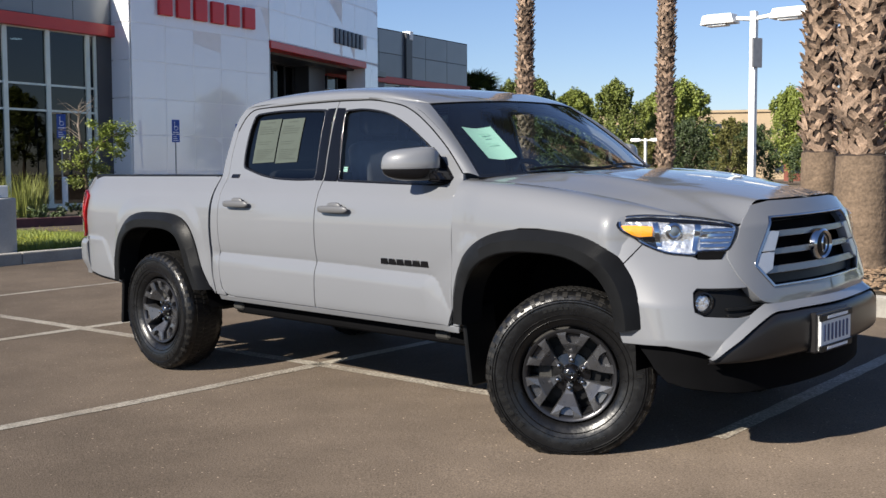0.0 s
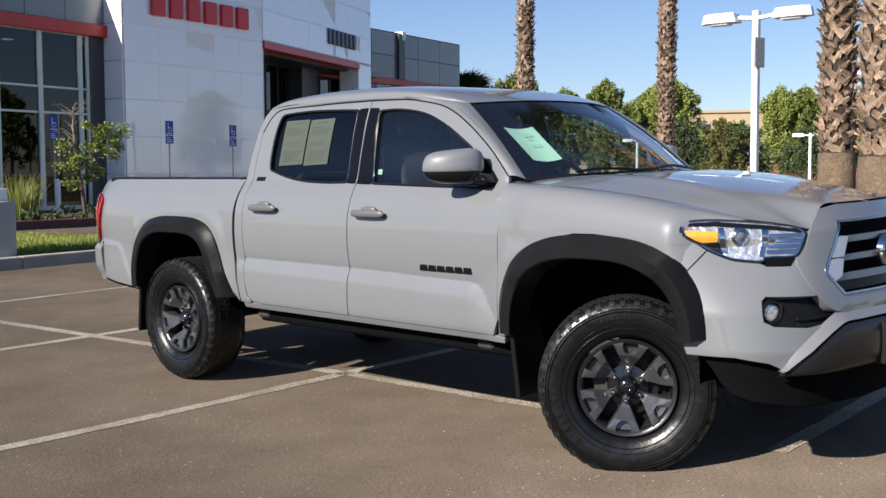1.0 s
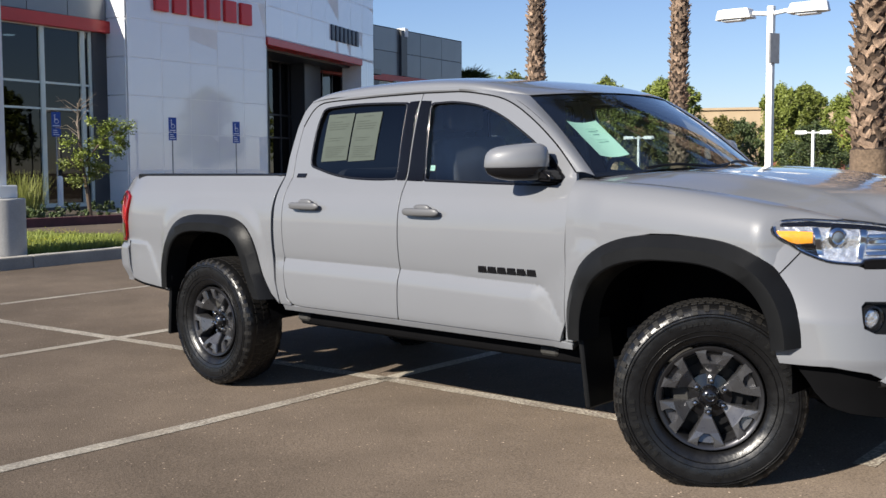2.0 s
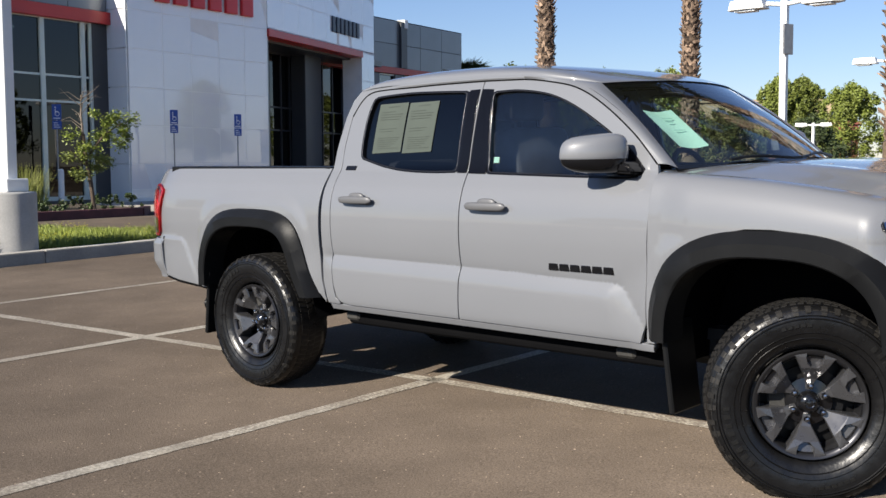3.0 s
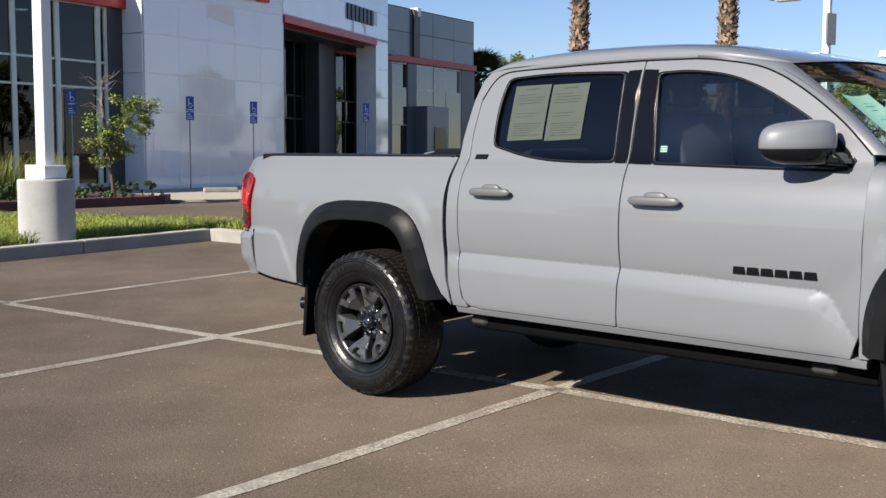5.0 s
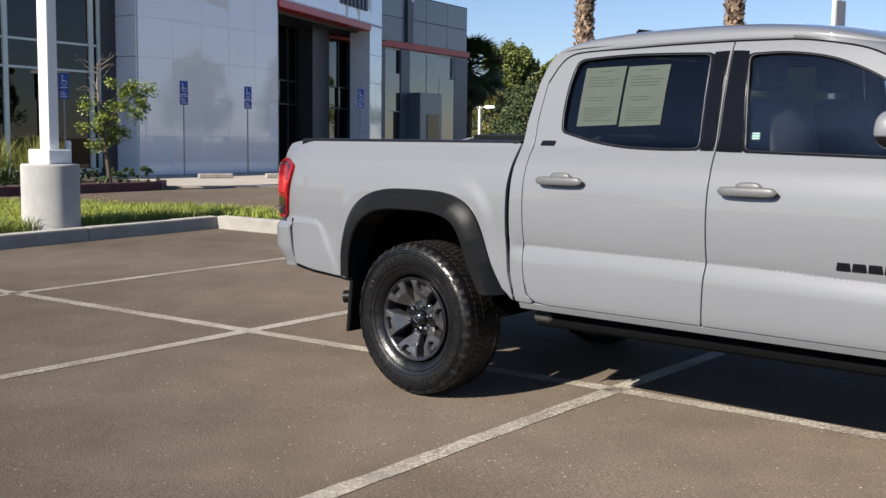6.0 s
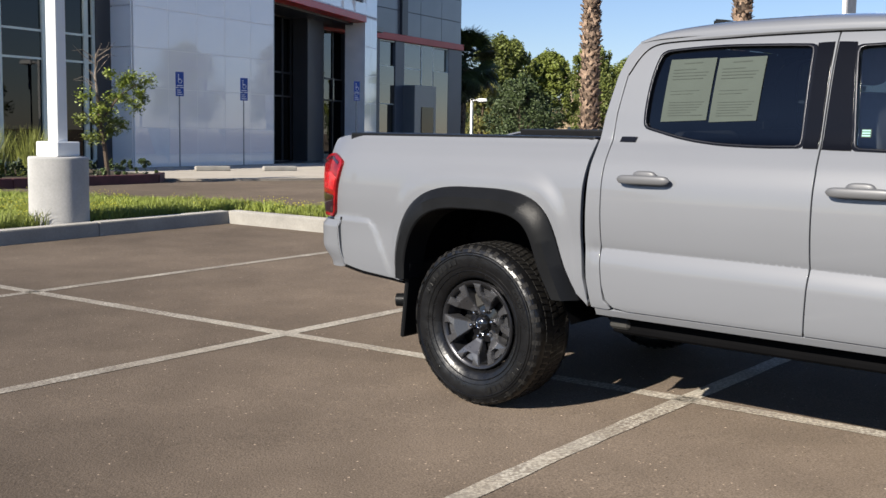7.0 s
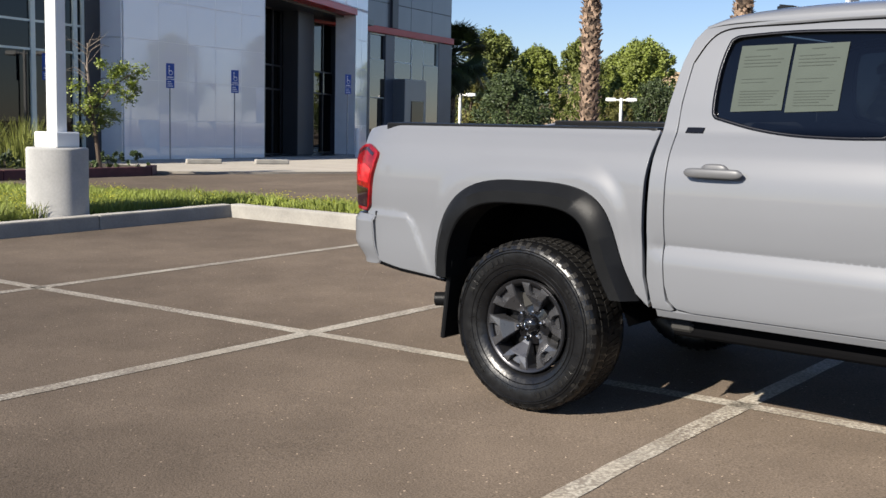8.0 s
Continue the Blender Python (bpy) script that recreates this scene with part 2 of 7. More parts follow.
M["handle"] = material("handle_grey_paint", (0.118, 0.119, 0.124), 0.45, metal=0.2, vary=0.012, scale=3, coat=0.15)
M["mintprint"] = material("mint_print", (0.27, 0.52, 0.45), 0.8, vary=0.05, scale=12)
# barrel and brake disc near-black, the shade between the spokes put into the colour
M["alloy_shade"] = material("shade_black_alloy", (0.004, 0.004, 0.0045), 0.5, spec=0.3, vary=0.08, scale=14)
M["rimlip"] = material("rim_lip", (0.055, 0.055, 0.060), 0.30, metal=0.8, vary=0.06, scale=14)
M["chrome"] = material("chrome", (0.70, 0.71, 0.72), 0.08, metal=1.0, vary=0.03, scale=20)
M["satin"] = material("satin_grey", (0.17, 0.173, 0.182), 0.26, metal=0.7, vary=0.05, scale=10)
M["silver"] = material("silver_paint", (0.52, 0.525, 0.545), 0.30, metal=0.5, vary=0.05, scale=10)
M["bar"] = material("dark_metallic_bar", (0.022, 0.021, 0.022), 0.32, metal=0.4, vary=0.06, scale=10)
M["bowl"] = material("silver_bowl", (0.74, 0.75, 0.77), 0.26, metal=0.75, vary=0.30, scale=40, bump=0.9, bscale=38)
M["lamp_glass"] = material("projector_glass", (0.10, 0.12, 0.14), 0.05, vary=0.05, scale=40, coat=1.0)
M["amber"] = material("amber_reflector", (0.85, 0.33, 0.03), 0.2, vary=0.08, scale=60, coat=0.6)
M["lens"] = pane("clear_lens", (0.96, 0.97, 0.98), 1.4)
M["redlens"] = material("red_lens", (0.20, 0.004, 0.006), 0.10, spec=0.3, vary=0.45, scale=18, fine=0.2, fscale=90, coat=0.4)
M["redbright"] = material("red_reflector", (0.46, 0.010, 0.014), 0.25, vary=0.25, scale=30, coat=1.0)
M["smoke"] = material("smoked_lens", (0.022, 0.006, 0.007), 0.12, vary=0.1, scale=25, coat=1.0)
M["glass"] = pane("window_glass", (0.66, 0.76, 0.82), 1.55, dust=0.002)
M["privacy"] = pane("privacy_glass", (0.09, 0.105, 0.12), 1.42, dust=0.001)
M["wscreen"] = pane("windscreen_glass", (0.68, 0.74, 0.71), 1.75, dust=0.006)
M["paper"] = material("pale_green_paper", (0.047, 0.060, 0.050), 0.8, vary=0.06, scale=12)
M["mint"] = material("mint_paper", (0.42, 0.72, 0.62), 0.8, vary=0.04, scale=12)
M["print"] = material("grey_print", (0.034, 0.043, 0.036), 0.8, vary=0.1, scale=12)
M["seat"] = material("seat_fabric", (0.07, 0.07, 0.075), 0.9, vary=0.15, scale=10, bump=0.3, bscale=200)
M["dash"] = material("dash_plastic", (0.05, 0.05, 0.055), 0.6, vary=0.1, scale=9)
M["plate"] = material("plate_white", (0.72, 0.73, 0.74), 0.4, vary=0.04, scale=20)
M["platebar"] = material("plate_blue", (0.03, 0.05, 0.14), 0.5, vary=0.05, scale=20)


# ---------------------------------------------------------------- building helpers
def thing(name, matrix, label="", category="", group="", kind=""):
    ob = new(name)
    ob.empty_display_size = 0.2
    ob.matrix_world = matrix
    return tagged(ob, label, category, group, kind)


def put(name, me, mat, parent=None, label="", matrix=None):
    ob = new(name, me)
    if mat and not me.materials:
        me.materials.append(mat)
    if parent:
        ob.parent = parent
    if matrix is not None:
        ob.matrix_basis = matrix
    if label:
        tagged(ob, label)
    return ob


def part(name, bm, mat, parent=None, label="", smooth=False, matrix=None):
    me = bpy.data.meshes.new(name)
    bmesh.ops.recalc_face_normals(bm, faces=bm.faces[:])
    bm.to_mesh(me)
    bm.free()
    if smooth:
        me.shade_smooth()
        me.set_sharp_from_angle(angle=radians(38))
    return put(name, me, mat, parent, label, matrix)


def lerp(a, b, f):
    return a + (b - a) * f


def smooth01(f):
    f = max(0.0, min(1.0, f))
    return f * f * (3 - 2 * f)


def up(x, y, rz=0.0):
    """A plumb pose on the ground at lot place (x, y)."""
    p = LOT @ Vector((x, y, 0))
    return Matrix.Translation((p.x, p.y, ground_z(p.x, p.y))) @ Matrix.Rotation(radians(rz), 4, "Z")


def dip(x, y):
    """A shallow hollow of the paving round the truck."""
    return 0.035 * smooth01((x + 2.0) / 2.4) * smooth01((y + 2.8) / 1.8) * (1 - smooth01((x - 1.5) / 1.5))


def ground_z(x, y):
    """World height of the ground: the leaning lot, levelling out towards the showroom and far off."""
    yy = max(-30.0, min(20.0, y))
    xx = max(-40.0, min(40.0, x))
    lot = 0.0261 * yy - 0.0026 * xx
    f = max(0.0, min(1.0, (-9.0 - x) / 6.0))
    f = f * f * (3 - 2 * f)
    return lot * (1 - f) + 0.06 * f - dip(x, y)


def box(bm, x0, x1, y0, y1, z0, z1, bevel=0.0, seg=1, m=None):
    v = [bm.verts.new((x, y, z)) for x in (x0, x1) for y in (y0, y1) for z in (z0, z1)]
    fs = [bm.faces.new([v[i] for i in q]) for q in ((0, 1, 3, 2), (4, 6, 7, 5), (0, 4, 5, 1), (2, 3, 7, 6), (0, 2, 6, 4), (1, 5, 7, 3))]
    if bevel:
        es = list({e for f in fs for e in f.edges})
        r = bmesh.ops.bevel(bm, geom=es, offset=bevel, segments=seg, affect="EDGES", profile=0.6)
        v = list({w for f in r["faces"] for w in f.verts} | {w for w in v if w.is_valid})
    if m is not None:
        bmesh.ops.transform(bm, matrix=m, verts=v)
    return v


def boxed(x0, x1, y0, y1, z0, z1, bevel=0.0, seg=1):
    bm = bmesh.new()
    box(bm, x0, x1, y0, y1, z0, z1, bevel, seg)
    return bm


def revolve(bm, profile, n=48, axis="y"):
    """Turns (radius, offset) pairs about the y or z axis."""
    rings = []
    for k in range(n):
        a = 2 * math.pi * k / n
        ring = []
        for r, o in profile:
            c, s_ = r * math.cos(a), r * math.sin(a)
            ring.append(bm.verts.new((c, o, s_) if axis == "y" else (c, s_, o)))
        rings.append(ring)
    for k in range(n):
        a, b = rings[k], rings[(k + 1) % n]
        for i in range(len(profile) - 1):
            bm.faces.new((a[i], b[i], b[i + 1], a[i + 1]))
    return rings


def prism(bm, pts, depth, along="z", base=0.0, m=None, taper=1.0):
    """A polygon pushed out to a solid."""
    cx = sum(p[0] for p in pts) / len(pts)
    cy = sum(p[1] for p in pts) / len(pts)
    low, top = [], []
    for x, y in pts:
        X, Y_ = cx + (x - cx) * taper, cy + (y - cy) * taper
        if along == "z":
            low.append(bm.verts.new((x, y, base)))
            top.append(bm.verts.new((X, Y_, base + depth)))
        else:
            low.append(bm.verts.new((x, base, y)))
            top.append(bm.verts.new((X, base + depth, Y_)))
    n = len(pts)
    bm.faces.new(low[::-1])
    bm.faces.new(top)
    for i in range(n):
        bm.faces.new((low[i], low[(i + 1) % n], top[(i + 1) % n], top[i]))
    if m is not None:
        bmesh.ops.transform(bm, matrix=m, verts=low + top)


def tube(bm, pts, r, n=8, r1=None, cap=True):
    """A round bar along a line of points."""
    rings = []
    m = len(pts)
    for i, p in enumerate(pts):
        p = Vector(p)
        d = (Vector(pts[min(i + 1, m - 1)]) - Vector(pts[max(i - 1, 0)])).normalized()
        side = d.cross(Vector((0, 0, 1)))
        if side.length < 1e-3:
            side = Vector((1, 0, 0))
        side.normalize()
        other = side.cross(d)
        rr = r if r1 is None else r + (r1 - r) * i / (m - 1)
        rings.append([bm.verts.new(p + (side * math.cos(2 * math.pi * k / n) + other * math.sin(2 * math.pi * k / n)) * rr) for k in range(n)])
    for a, b in zip(rings, rings[1:]):
        for k in range(n):
            bm.faces.new((a[k], a[(k + 1) % n], b[(k + 1) % n], b[k]))
    if cap:
        bm.faces.new(rings[0][::-1])
        bm.faces.new(rings[-1])


def inside(poly, P):
    """Which of the points P lie in the polygon."""
    x, y = P[:, 0], P[:, 1]
    r = np.zeros(len(P), bool)
    n = len(poly)
    for i in range(n):
        (x0, y0), (x1, y1) = poly[i], poly[(i + 1) % n]
        c = ((y0 > y) != (y1 > y)) & (x < (x1 - x0) * (y - y0) / ((y1 - y0) or 1e-12) + x0)
        r ^= c
    return r


def soften(poly, turns=1, keep=0.25):
    """Rounds a polygon's corners by cutting them."""
    for _ in range(turns):
        out = []
        n = len(poly)
        for i in range(n):
            a, b = Vector(poly[i]), Vector(poly[(i + 1) % n])
            out += [tuple(a.lerp(b, keep)), tuple(a.lerp(b, 1 - keep))]
        poly = out
    return poly


def finer(poly, step):
    out = []
    n = len(poly)
    for i in range(n):
        a, b = Vector(poly[i]), Vector(poly[(i + 1) % n])
        k = max(1, int(math.ceil((b - a).length / step)))
        out += [tuple(a.lerp(b, j / k)) for j in range(k)]
    return out


def skin(name, outline, fn, mat, parent, label="", step=0.05, holes=(), rim=0.02, centre=None, stepy=None, extra=()):
    """A sheet over a flat outline (u, v), carried into space by fn, with a turned-in rim along its edges."""
    stepy = stepy or step
    loops = [finer([tuple(p) for p in o], min(step, stepy)) for o in (outline, *holes)]
    lo = np.min(np.array(loops[0]), 0)
    hi = np.max(np.array(loops[0]), 0)
    gx = np.arange(lo[0] + step / 2, hi[0], step)
    gy = np.arange(lo[1] + stepy / 2, hi[1], stepy)
    P = np.array([(a, b) for a in gx for b in gy] + [tuple(p) for p in extra]).reshape(-1, 2)
    ok = inside(loops[0], P)
    for h in loops[1:]:
        ok &= ~inside(h, P)
    P = P[ok]
    edge = np.array([p for l in loops for p in l])
    if len(P):
        q = np.min(np.abs(P[:, None, 0] - edge[None, :, 0]) / step + np.abs(P[:, None, 1] - edge[None, :, 1]) / stepy, axis=1)
        P = P[q > 0.45]
    pts, edges = [], []
    for l in loops:
        b = len(pts)
        pts += [Vector(p) for p in l]
        edges += [(b + i, b + (i + 1) % len(l)) for i in range(len(l))]
    pts += [Vector(p) for p in P]
    v2, e2, f2, ov, oe, of = delaunay_2d_cdt(pts, edges, [], 0, 1e-6)
    tri = [f for f in f2 if len(f) == 3]
    cen = np.array([[(v2[a].x + v2[b].x + v2[c].x) / 3, (v2[a].y + v2[b].y + v2[c].y) / 3] for a, b, c in tri])
    ok = inside(loops[0], cen)
    for h in loops[1:]:
        ok &= ~inside(h, cen)
    tri = [t for t, k in zip(tri, ok) if k]
    pos, nor = [], []
    e = 2e-3
    for p in v2:
        c = fn(p.x, p.y)
        du = fn(p.x + e, p.y) - fn(p.x - e, p.y)
        dv = fn(p.x, p.y + e) - fn(p.x, p.y - e)
        n = du.cross(dv)
        n = n.normalized() if n.length > 1e-12 else Vector((0, 0, 1))
        ref = centre or Vector((min(max(c.x, 0.2), 3.3), 0, 0.85))
        if n.dot(c - ref) < 0:
            n = -n
        pos.append(c)
        nor.append(n)
    faces = []
    count = defaultdict(list)
    for a, b, c in tri:
        if (pos[b] - pos[a]).cross(pos[c] - pos[a]).dot(nor[a] + nor[b] + nor[c]) < 0:
            b, c = c, b
        faces.append((a, b, c))
        for q in ((a, b), (b, c), (c, a)):
            count[frozenset(q)].append(q)
    if rim:         # a small rounding, then the turned-in flange
        border = [q[0] for q in count.values() if len(q) == 1]
        out = defaultdict(Vector)
        for a, b in border:
            n = (pos[b] - pos[a]).cross(nor[a] + nor[b])
            if n.length > 1e-12:
                out[a] += n.normalized()
                out[b] += n.normalized()
        c = min(0.003, rim * 0.4)
        row = {}
        for k, n in out.items():
            n = n.normalized() if n.length > 1e-9 else nor[k]
            row[k] = len(pos)
            pos += [pos[k] + n * c - nor[k] * c, pos[k] + n * c - nor[k] * rim]
            nor += [(n + nor[k] * 0.15).normalized(), n]
        for a, b in border:
            if a in row and b in row:
                faces += [(b, a, row[a], row[b]), (row[b], row[a], row[a] + 1, row[b] + 1)]
    me = bpy.data.meshes.new(name)
    me.from_pydata([tuple(p) for p in pos], [], faces)
    me.shade_smooth()
    me.normals_split_custom_set_from_vertices([tuple(n) for n in nor])
    return put(name, me, mat, parent, label)


def sheet(name, fn, nu, nv, mat, parent, label="", flip=False, smooth=True):
    """A grid of fn(u, v), u and v from 0 to 1."""
    bm = bmesh.new()
    g = [[bm.verts.new(fn(i / nu, j / nv)) for j in range(nv + 1)] for i in range(nu + 1)]
    for i in range(nu):
        for j in range(nv):
            q = (g[i][j], g[i + 1][j], g[i + 1][j + 1], g[i][j + 1])
            bm.faces.new(q[::-1] if flip else q)
    me = bpy.data.meshes.new(name)
    bm.to_mesh(me)
    bm.free()
    if smooth:
        me.shade_smooth()
    return put(name, me, mat, parent, label)


def ramp(x, xs, ys):
    """Smoothed broken line through design heights."""
    if x <= xs[0]:
        return ys[0]
    for i in range(len(xs) - 1):
        if x <= xs[i + 1]:
            h = xs[i + 1] - xs[i]
            f = (x - xs[i]) / h
            m0 = (ys[i + 1] - ys[max(i - 1, 0)]) / (xs[i + 1] - xs[max(i - 1, 0)])
            j = min(i + 2, len(xs) - 1)
            m1 = (ys[j] - ys[i]) / (xs[j] - xs[i])
            return ((2 * f ** 3 - 3 * f ** 2 + 1) * ys[i] + (f ** 3 - 2 * f ** 2 + f) * h * m0
                    + (-2 * f ** 3 + 3 * f ** 2) * ys[i + 1] + (f ** 3 - f ** 2) * h * m1)
    return ys[-1]


# ---------------------------------------------------------------- ground and paving
def build_ground():
    xs = [-900, -300, -120, -60, -40] + [-30 + 1.5 * i for i in range(18)] + [-3 + 0.25 * i for i in range(27)] + [4, 6, 9, 12, 15, 24, 40, 120, 300, 900]
    ys = [-900, -300, -120, -60, -30] + [-20 + 2.0 * i for i in range(8)] + [-4 + 0.25 * i for i in range(17)] + [2, 4, 6, 8, 10, 12, 14, 16, 18, 20, 30, 60, 120, 300, 900]
    bm = bmesh.new()
    g = [[bm.verts.new((x, y, ground_z(x, y))) for y in ys] for x in xs]
    for i in range(len(xs) - 1):
        for j in range(len(ys) - 1):
            bm.faces.new((g[i][j], g[i + 1][j], g[i + 1][j + 1], g[i][j + 1]))
    tagged(part("ground", bm, M["asphalt"], smooth=True), "worn brown-grey asphalt of the parking lot", "ground", kind="structure")


def stripe(x0, y0, x1, y1, w=0.095):
    """One painted bay line on the lot, a thin slab with ragged edges."""
    d = Vector((x1 - x0, y1 - y0, 0))
    n = Vector((-d.y, d.x, 0)).normalized()
    k = max(2, int(d.length / 0.12))
    bm = bmesh.new()
    rows = []
    for i in range(k + 1):
        c = Vector((x0, y0, 0)) + d * (i / k)
        h = dip(c.x, c.y)
        c += Vector((-2.7 * h, 3.4 * h, 0))
        a, b = (w / 2 + random.uniform(-0.004, 0.004) for _ in "ab")
        rows.append([bm.verts.new(q + Vector((0, 0, 0.003 - dip(q.x, q.y)))) for q in (c + n * a, c - n * b)])
    for a, b in zip(rows, rows[1:]):
        bm.faces.new((a[0], b[0], b[1], a[1]))
    ob = part("bay_line", bm, M["line"], matrix=LOT.copy())
    tagged(ob, "worn white painted parking bay line on asphalt", "road marking", "parking bay lines", "structure")


def kerb_run(name, pts, joints, label, mat, h=0.15, w=0.16, group="kerbs"):
    """Kerb stones along a line, one object for each stone."""
    a, b = Vector((*pts[0], 0)), Vector((*pts[1], 0))
    d = (b - a)
    L = d.length
    d.normalize()
    ang = math.atan2(d.y, d.x)
    k = max(1, round(L / joints))
    root = thing(name, Matrix.Identity(4), label, "kerb", group, "structure")
    for i in range(k):
        s0, s1 = L * i / k + 0.004, L * (i + 1) / k - 0.004
        bm = boxed(0, s1 - s0, 0, w, -0.1, h, 0.018, 2)
        c = a + d * s0
        part("kerb_stone", bm, mat, root, matrix=LOT @ Matrix.Translation(c) @ Matrix.Rotation(ang, 4, "Z"))
    return root


build_ground()
for x0, x1 in ((-1.81, -1.75), (-4.36, -4.30), (0.79, 0.80)):
    stripe(x0, -5.4, x1, 3.7)
stripe(3.62, -0.30, 3.44, 3.7)
stripe(-12.0, -1.21, 0.80, -0.285)
stripe(0.80, -0.285, 3.10, -0.215)
kerb_run("kerb_west", ((-7.28, 3.42), (-7.28, -14.0)), 1.82, "grey concrete kerb along the grass strip", M["concrete"])
kerb_run("kerb_north", ((14.0, 3.92), (-7.16, 3.56)), 3.05, "sunlit concrete kerb at the head of the bays", M["concrete"])


def flat_patch(name, poly, z, mat, label, category, matrix=None, step=0.6):
    bm = bmesh.new()
    top = [bm.verts.new((x, y, z)) for x, y in poly]
    low = [bm.verts.new((x, y, z - 0.2)) for x, y in poly]
    bm.faces.new(top)
    for i in range(len(poly)):
        j = (i + 1) % len(poly)
        bm.faces.new((top[i], low[i], low[j], top[j]))
    ob = part(name, bm, mat, matrix=LOT.copy() if matrix is None else matrix)
    return tagged(ob, label, category, kind="structure")


GRASS = [(-7.42, -14.0), (-7.42, 3.55), (-7.2, 3.72), (-1.6, 3.86), (-1.6, 4.5), (-6.5, 4.35), (-8.5, 4.15), (-11.6, 3.2), (-14.0, 1.5), (-14.0, -14.0)]
flat_patch("grass_bed", GRASS, 0.12, M["soil"], "dark soil of the grass strip behind the kerb", "soil")
MULCH = [(-1.6, 3.86), (13.9, 4.06), (13.9, 9.0), (-1.6, 9.0)]
flat_patch("mulch_bed", MULCH, 0.12, M["soil"], "brown mulched planting bed under the palms", "soil")


def strew(poly, n, seed):
    """Random places in a polygon."""
    rng = random.Random(seed)
    P = np.array(poly)
    lo, hi = P.min(0), P.max(0)
    out = []
    while len(out) < n:
        q = np.array([(rng.uniform(lo[0], hi[0]), rng.uniform(lo[1], hi[1])) for _ in range(2000)])
        out += [tuple(p) for p in q[inside(poly, q)]]
    return out[:n]


def grass_blades(poly, n, seed, h0, h1, w, z0=0.12, lean=0.5):
    rng = random.Random(seed)
    verts, faces = [], []
    for x, y in strew(poly, n, seed):
        tuft = 0.6 + 0.6 * noise.noise(Vector((x * 1.7, y * 1.7, 3.1))) + 0.35 * noise.noise(Vector((x * 6, y * 6, 1.0)))
        h = rng.uniform(h0, h1) * max(0.35, tuft + 0.35) * (1 + 0.45 * smooth01((x + 8.2) / 0.5) * smooth01((3.4 - y) / 0.6))
        a = rng.uniform(0, 6.28)
        l = h * rng.uniform(0.1, lean)
        b = rng.uniform(0, 6.28)
        dx, dy = math.cos(a) * w, math.sin(a) * w
        lx, ly = math.cos(b) * l, math.sin(b) * l
        i = len(verts)
        verts += [(x - dx, y - dy, z0 - 0.01), (x + dx, y + dy, z0 - 0.01), (x + dx * 0.7 + lx * 0.4, y + dy * 0.7 + ly * 0.4, z0 + h * 0.6),
                  (x - dx * 0.7 + lx * 0.4, y - dy * 0.7 + ly * 0.4, z0 + h * 0.6), (x + lx, y + ly, z0 + h)]
        faces += [(i, i + 1, i + 2, i + 3), (i + 3, i + 2, i + 4)]
    me = bpy.data.meshes.new("grass")
    me.from_pydata(verts, [], faces)
    return me


GVIEW = [(-7.42, -3.0), (-7.42, 3.55), (-7.2, 3.75), (-1.8, 3.9), (-1.8, 4.45), (-6.5, 4.3), (-8.5, 4.1), (-11.5, 3.1), (-12.0, -3.0)]
tagged(put("grass", grass_blades(GVIEW, 100000, 5, 0.04, 0.125, 0.0048, lean=1.0), M["grass"], matrix=LOT.copy()),
       "uneven sunlit green grass with weeds behind the kerb", "grass", kind="stuff")


def flower_heads(poly, n, seed):
    rng = random.Random(seed)
    verts, faces = [], []
    for x, y in strew(poly, n * 3, seed):
        if noise.noise(Vector((x * 0.9, y * 0.9, 7.0))) < 0.02:
            continue
        z = 0.12 + rng.uniform(0.07, 0.15)
        r = rng.uniform(0.0045, 0.0095)
        i = len(verts)
        verts += [(x + r * math.cos(k * 1.257), y + r * math.sin(k * 1.257), z) for k in range(5)]
        verts.append((x, y, z + r * 0.9))
        verts.append((x, y, z - r * 0.7))
        faces += [(i + k, i + (k + 1) % 5, i + 5) for k in range(5)] + [(i + (k + 1) % 5, i + k, i + 6) for k in range(5)]
    me = bpy.data.meshes.new("dandelions")
    me.from_pydata(verts, [], faces)
    return me


tagged(put("dandelions", flower_heads(GVIEW, 2000, 9), M["flower"], matrix=LOT.copy()),
       "yellow dandelion heads scattered through the grass", "flowers", kind="stuff")


def chips(poly, n, seed):
    rng = random.Random(seed)
    verts, faces = [], []
    for x, y in strew(poly, n, seed):
        a, l, w, h = rng.uniform(0, 6.28), rng.uniform(0.02, 0.06), rng.uniform(0.008, 0.02), rng.uniform(0.008, 0.03)
        c, s_ = math.cos(a), math.sin(a)
        t = rng.uniform(-0.02, 0.02)
        i = len(verts)
        for u, v, z in ((-1, -1, 0), (1, -1, t), (1, 1, t), (-1, 1, 0)):
            verts.append((x + c * l * u - s_ * w * v, y + s_ * l * u + c * w * v, 0.125 + h + z))
        verts.append((x, y, 0.125 + h + 0.012))
        faces += [(i, i + 1, i + 4), (i + 1, i + 2, i + 4), (i + 2, i + 3, i + 4), (i + 3, i, i + 4)]
    me = bpy.data.meshes.new("mulch")
    me.from_pydata(verts, [], faces)
    return me


tagged(put("mulch", chips([(-1.5, 3.95), (5.5, 4.0), (5.5, 8.5), (-1.5, 8.5)], 9000, 3), M["mulch"], matrix=LOT.copy()),
       "loose brown bark mulch in the planting bed", "mulch", kind="stuff")

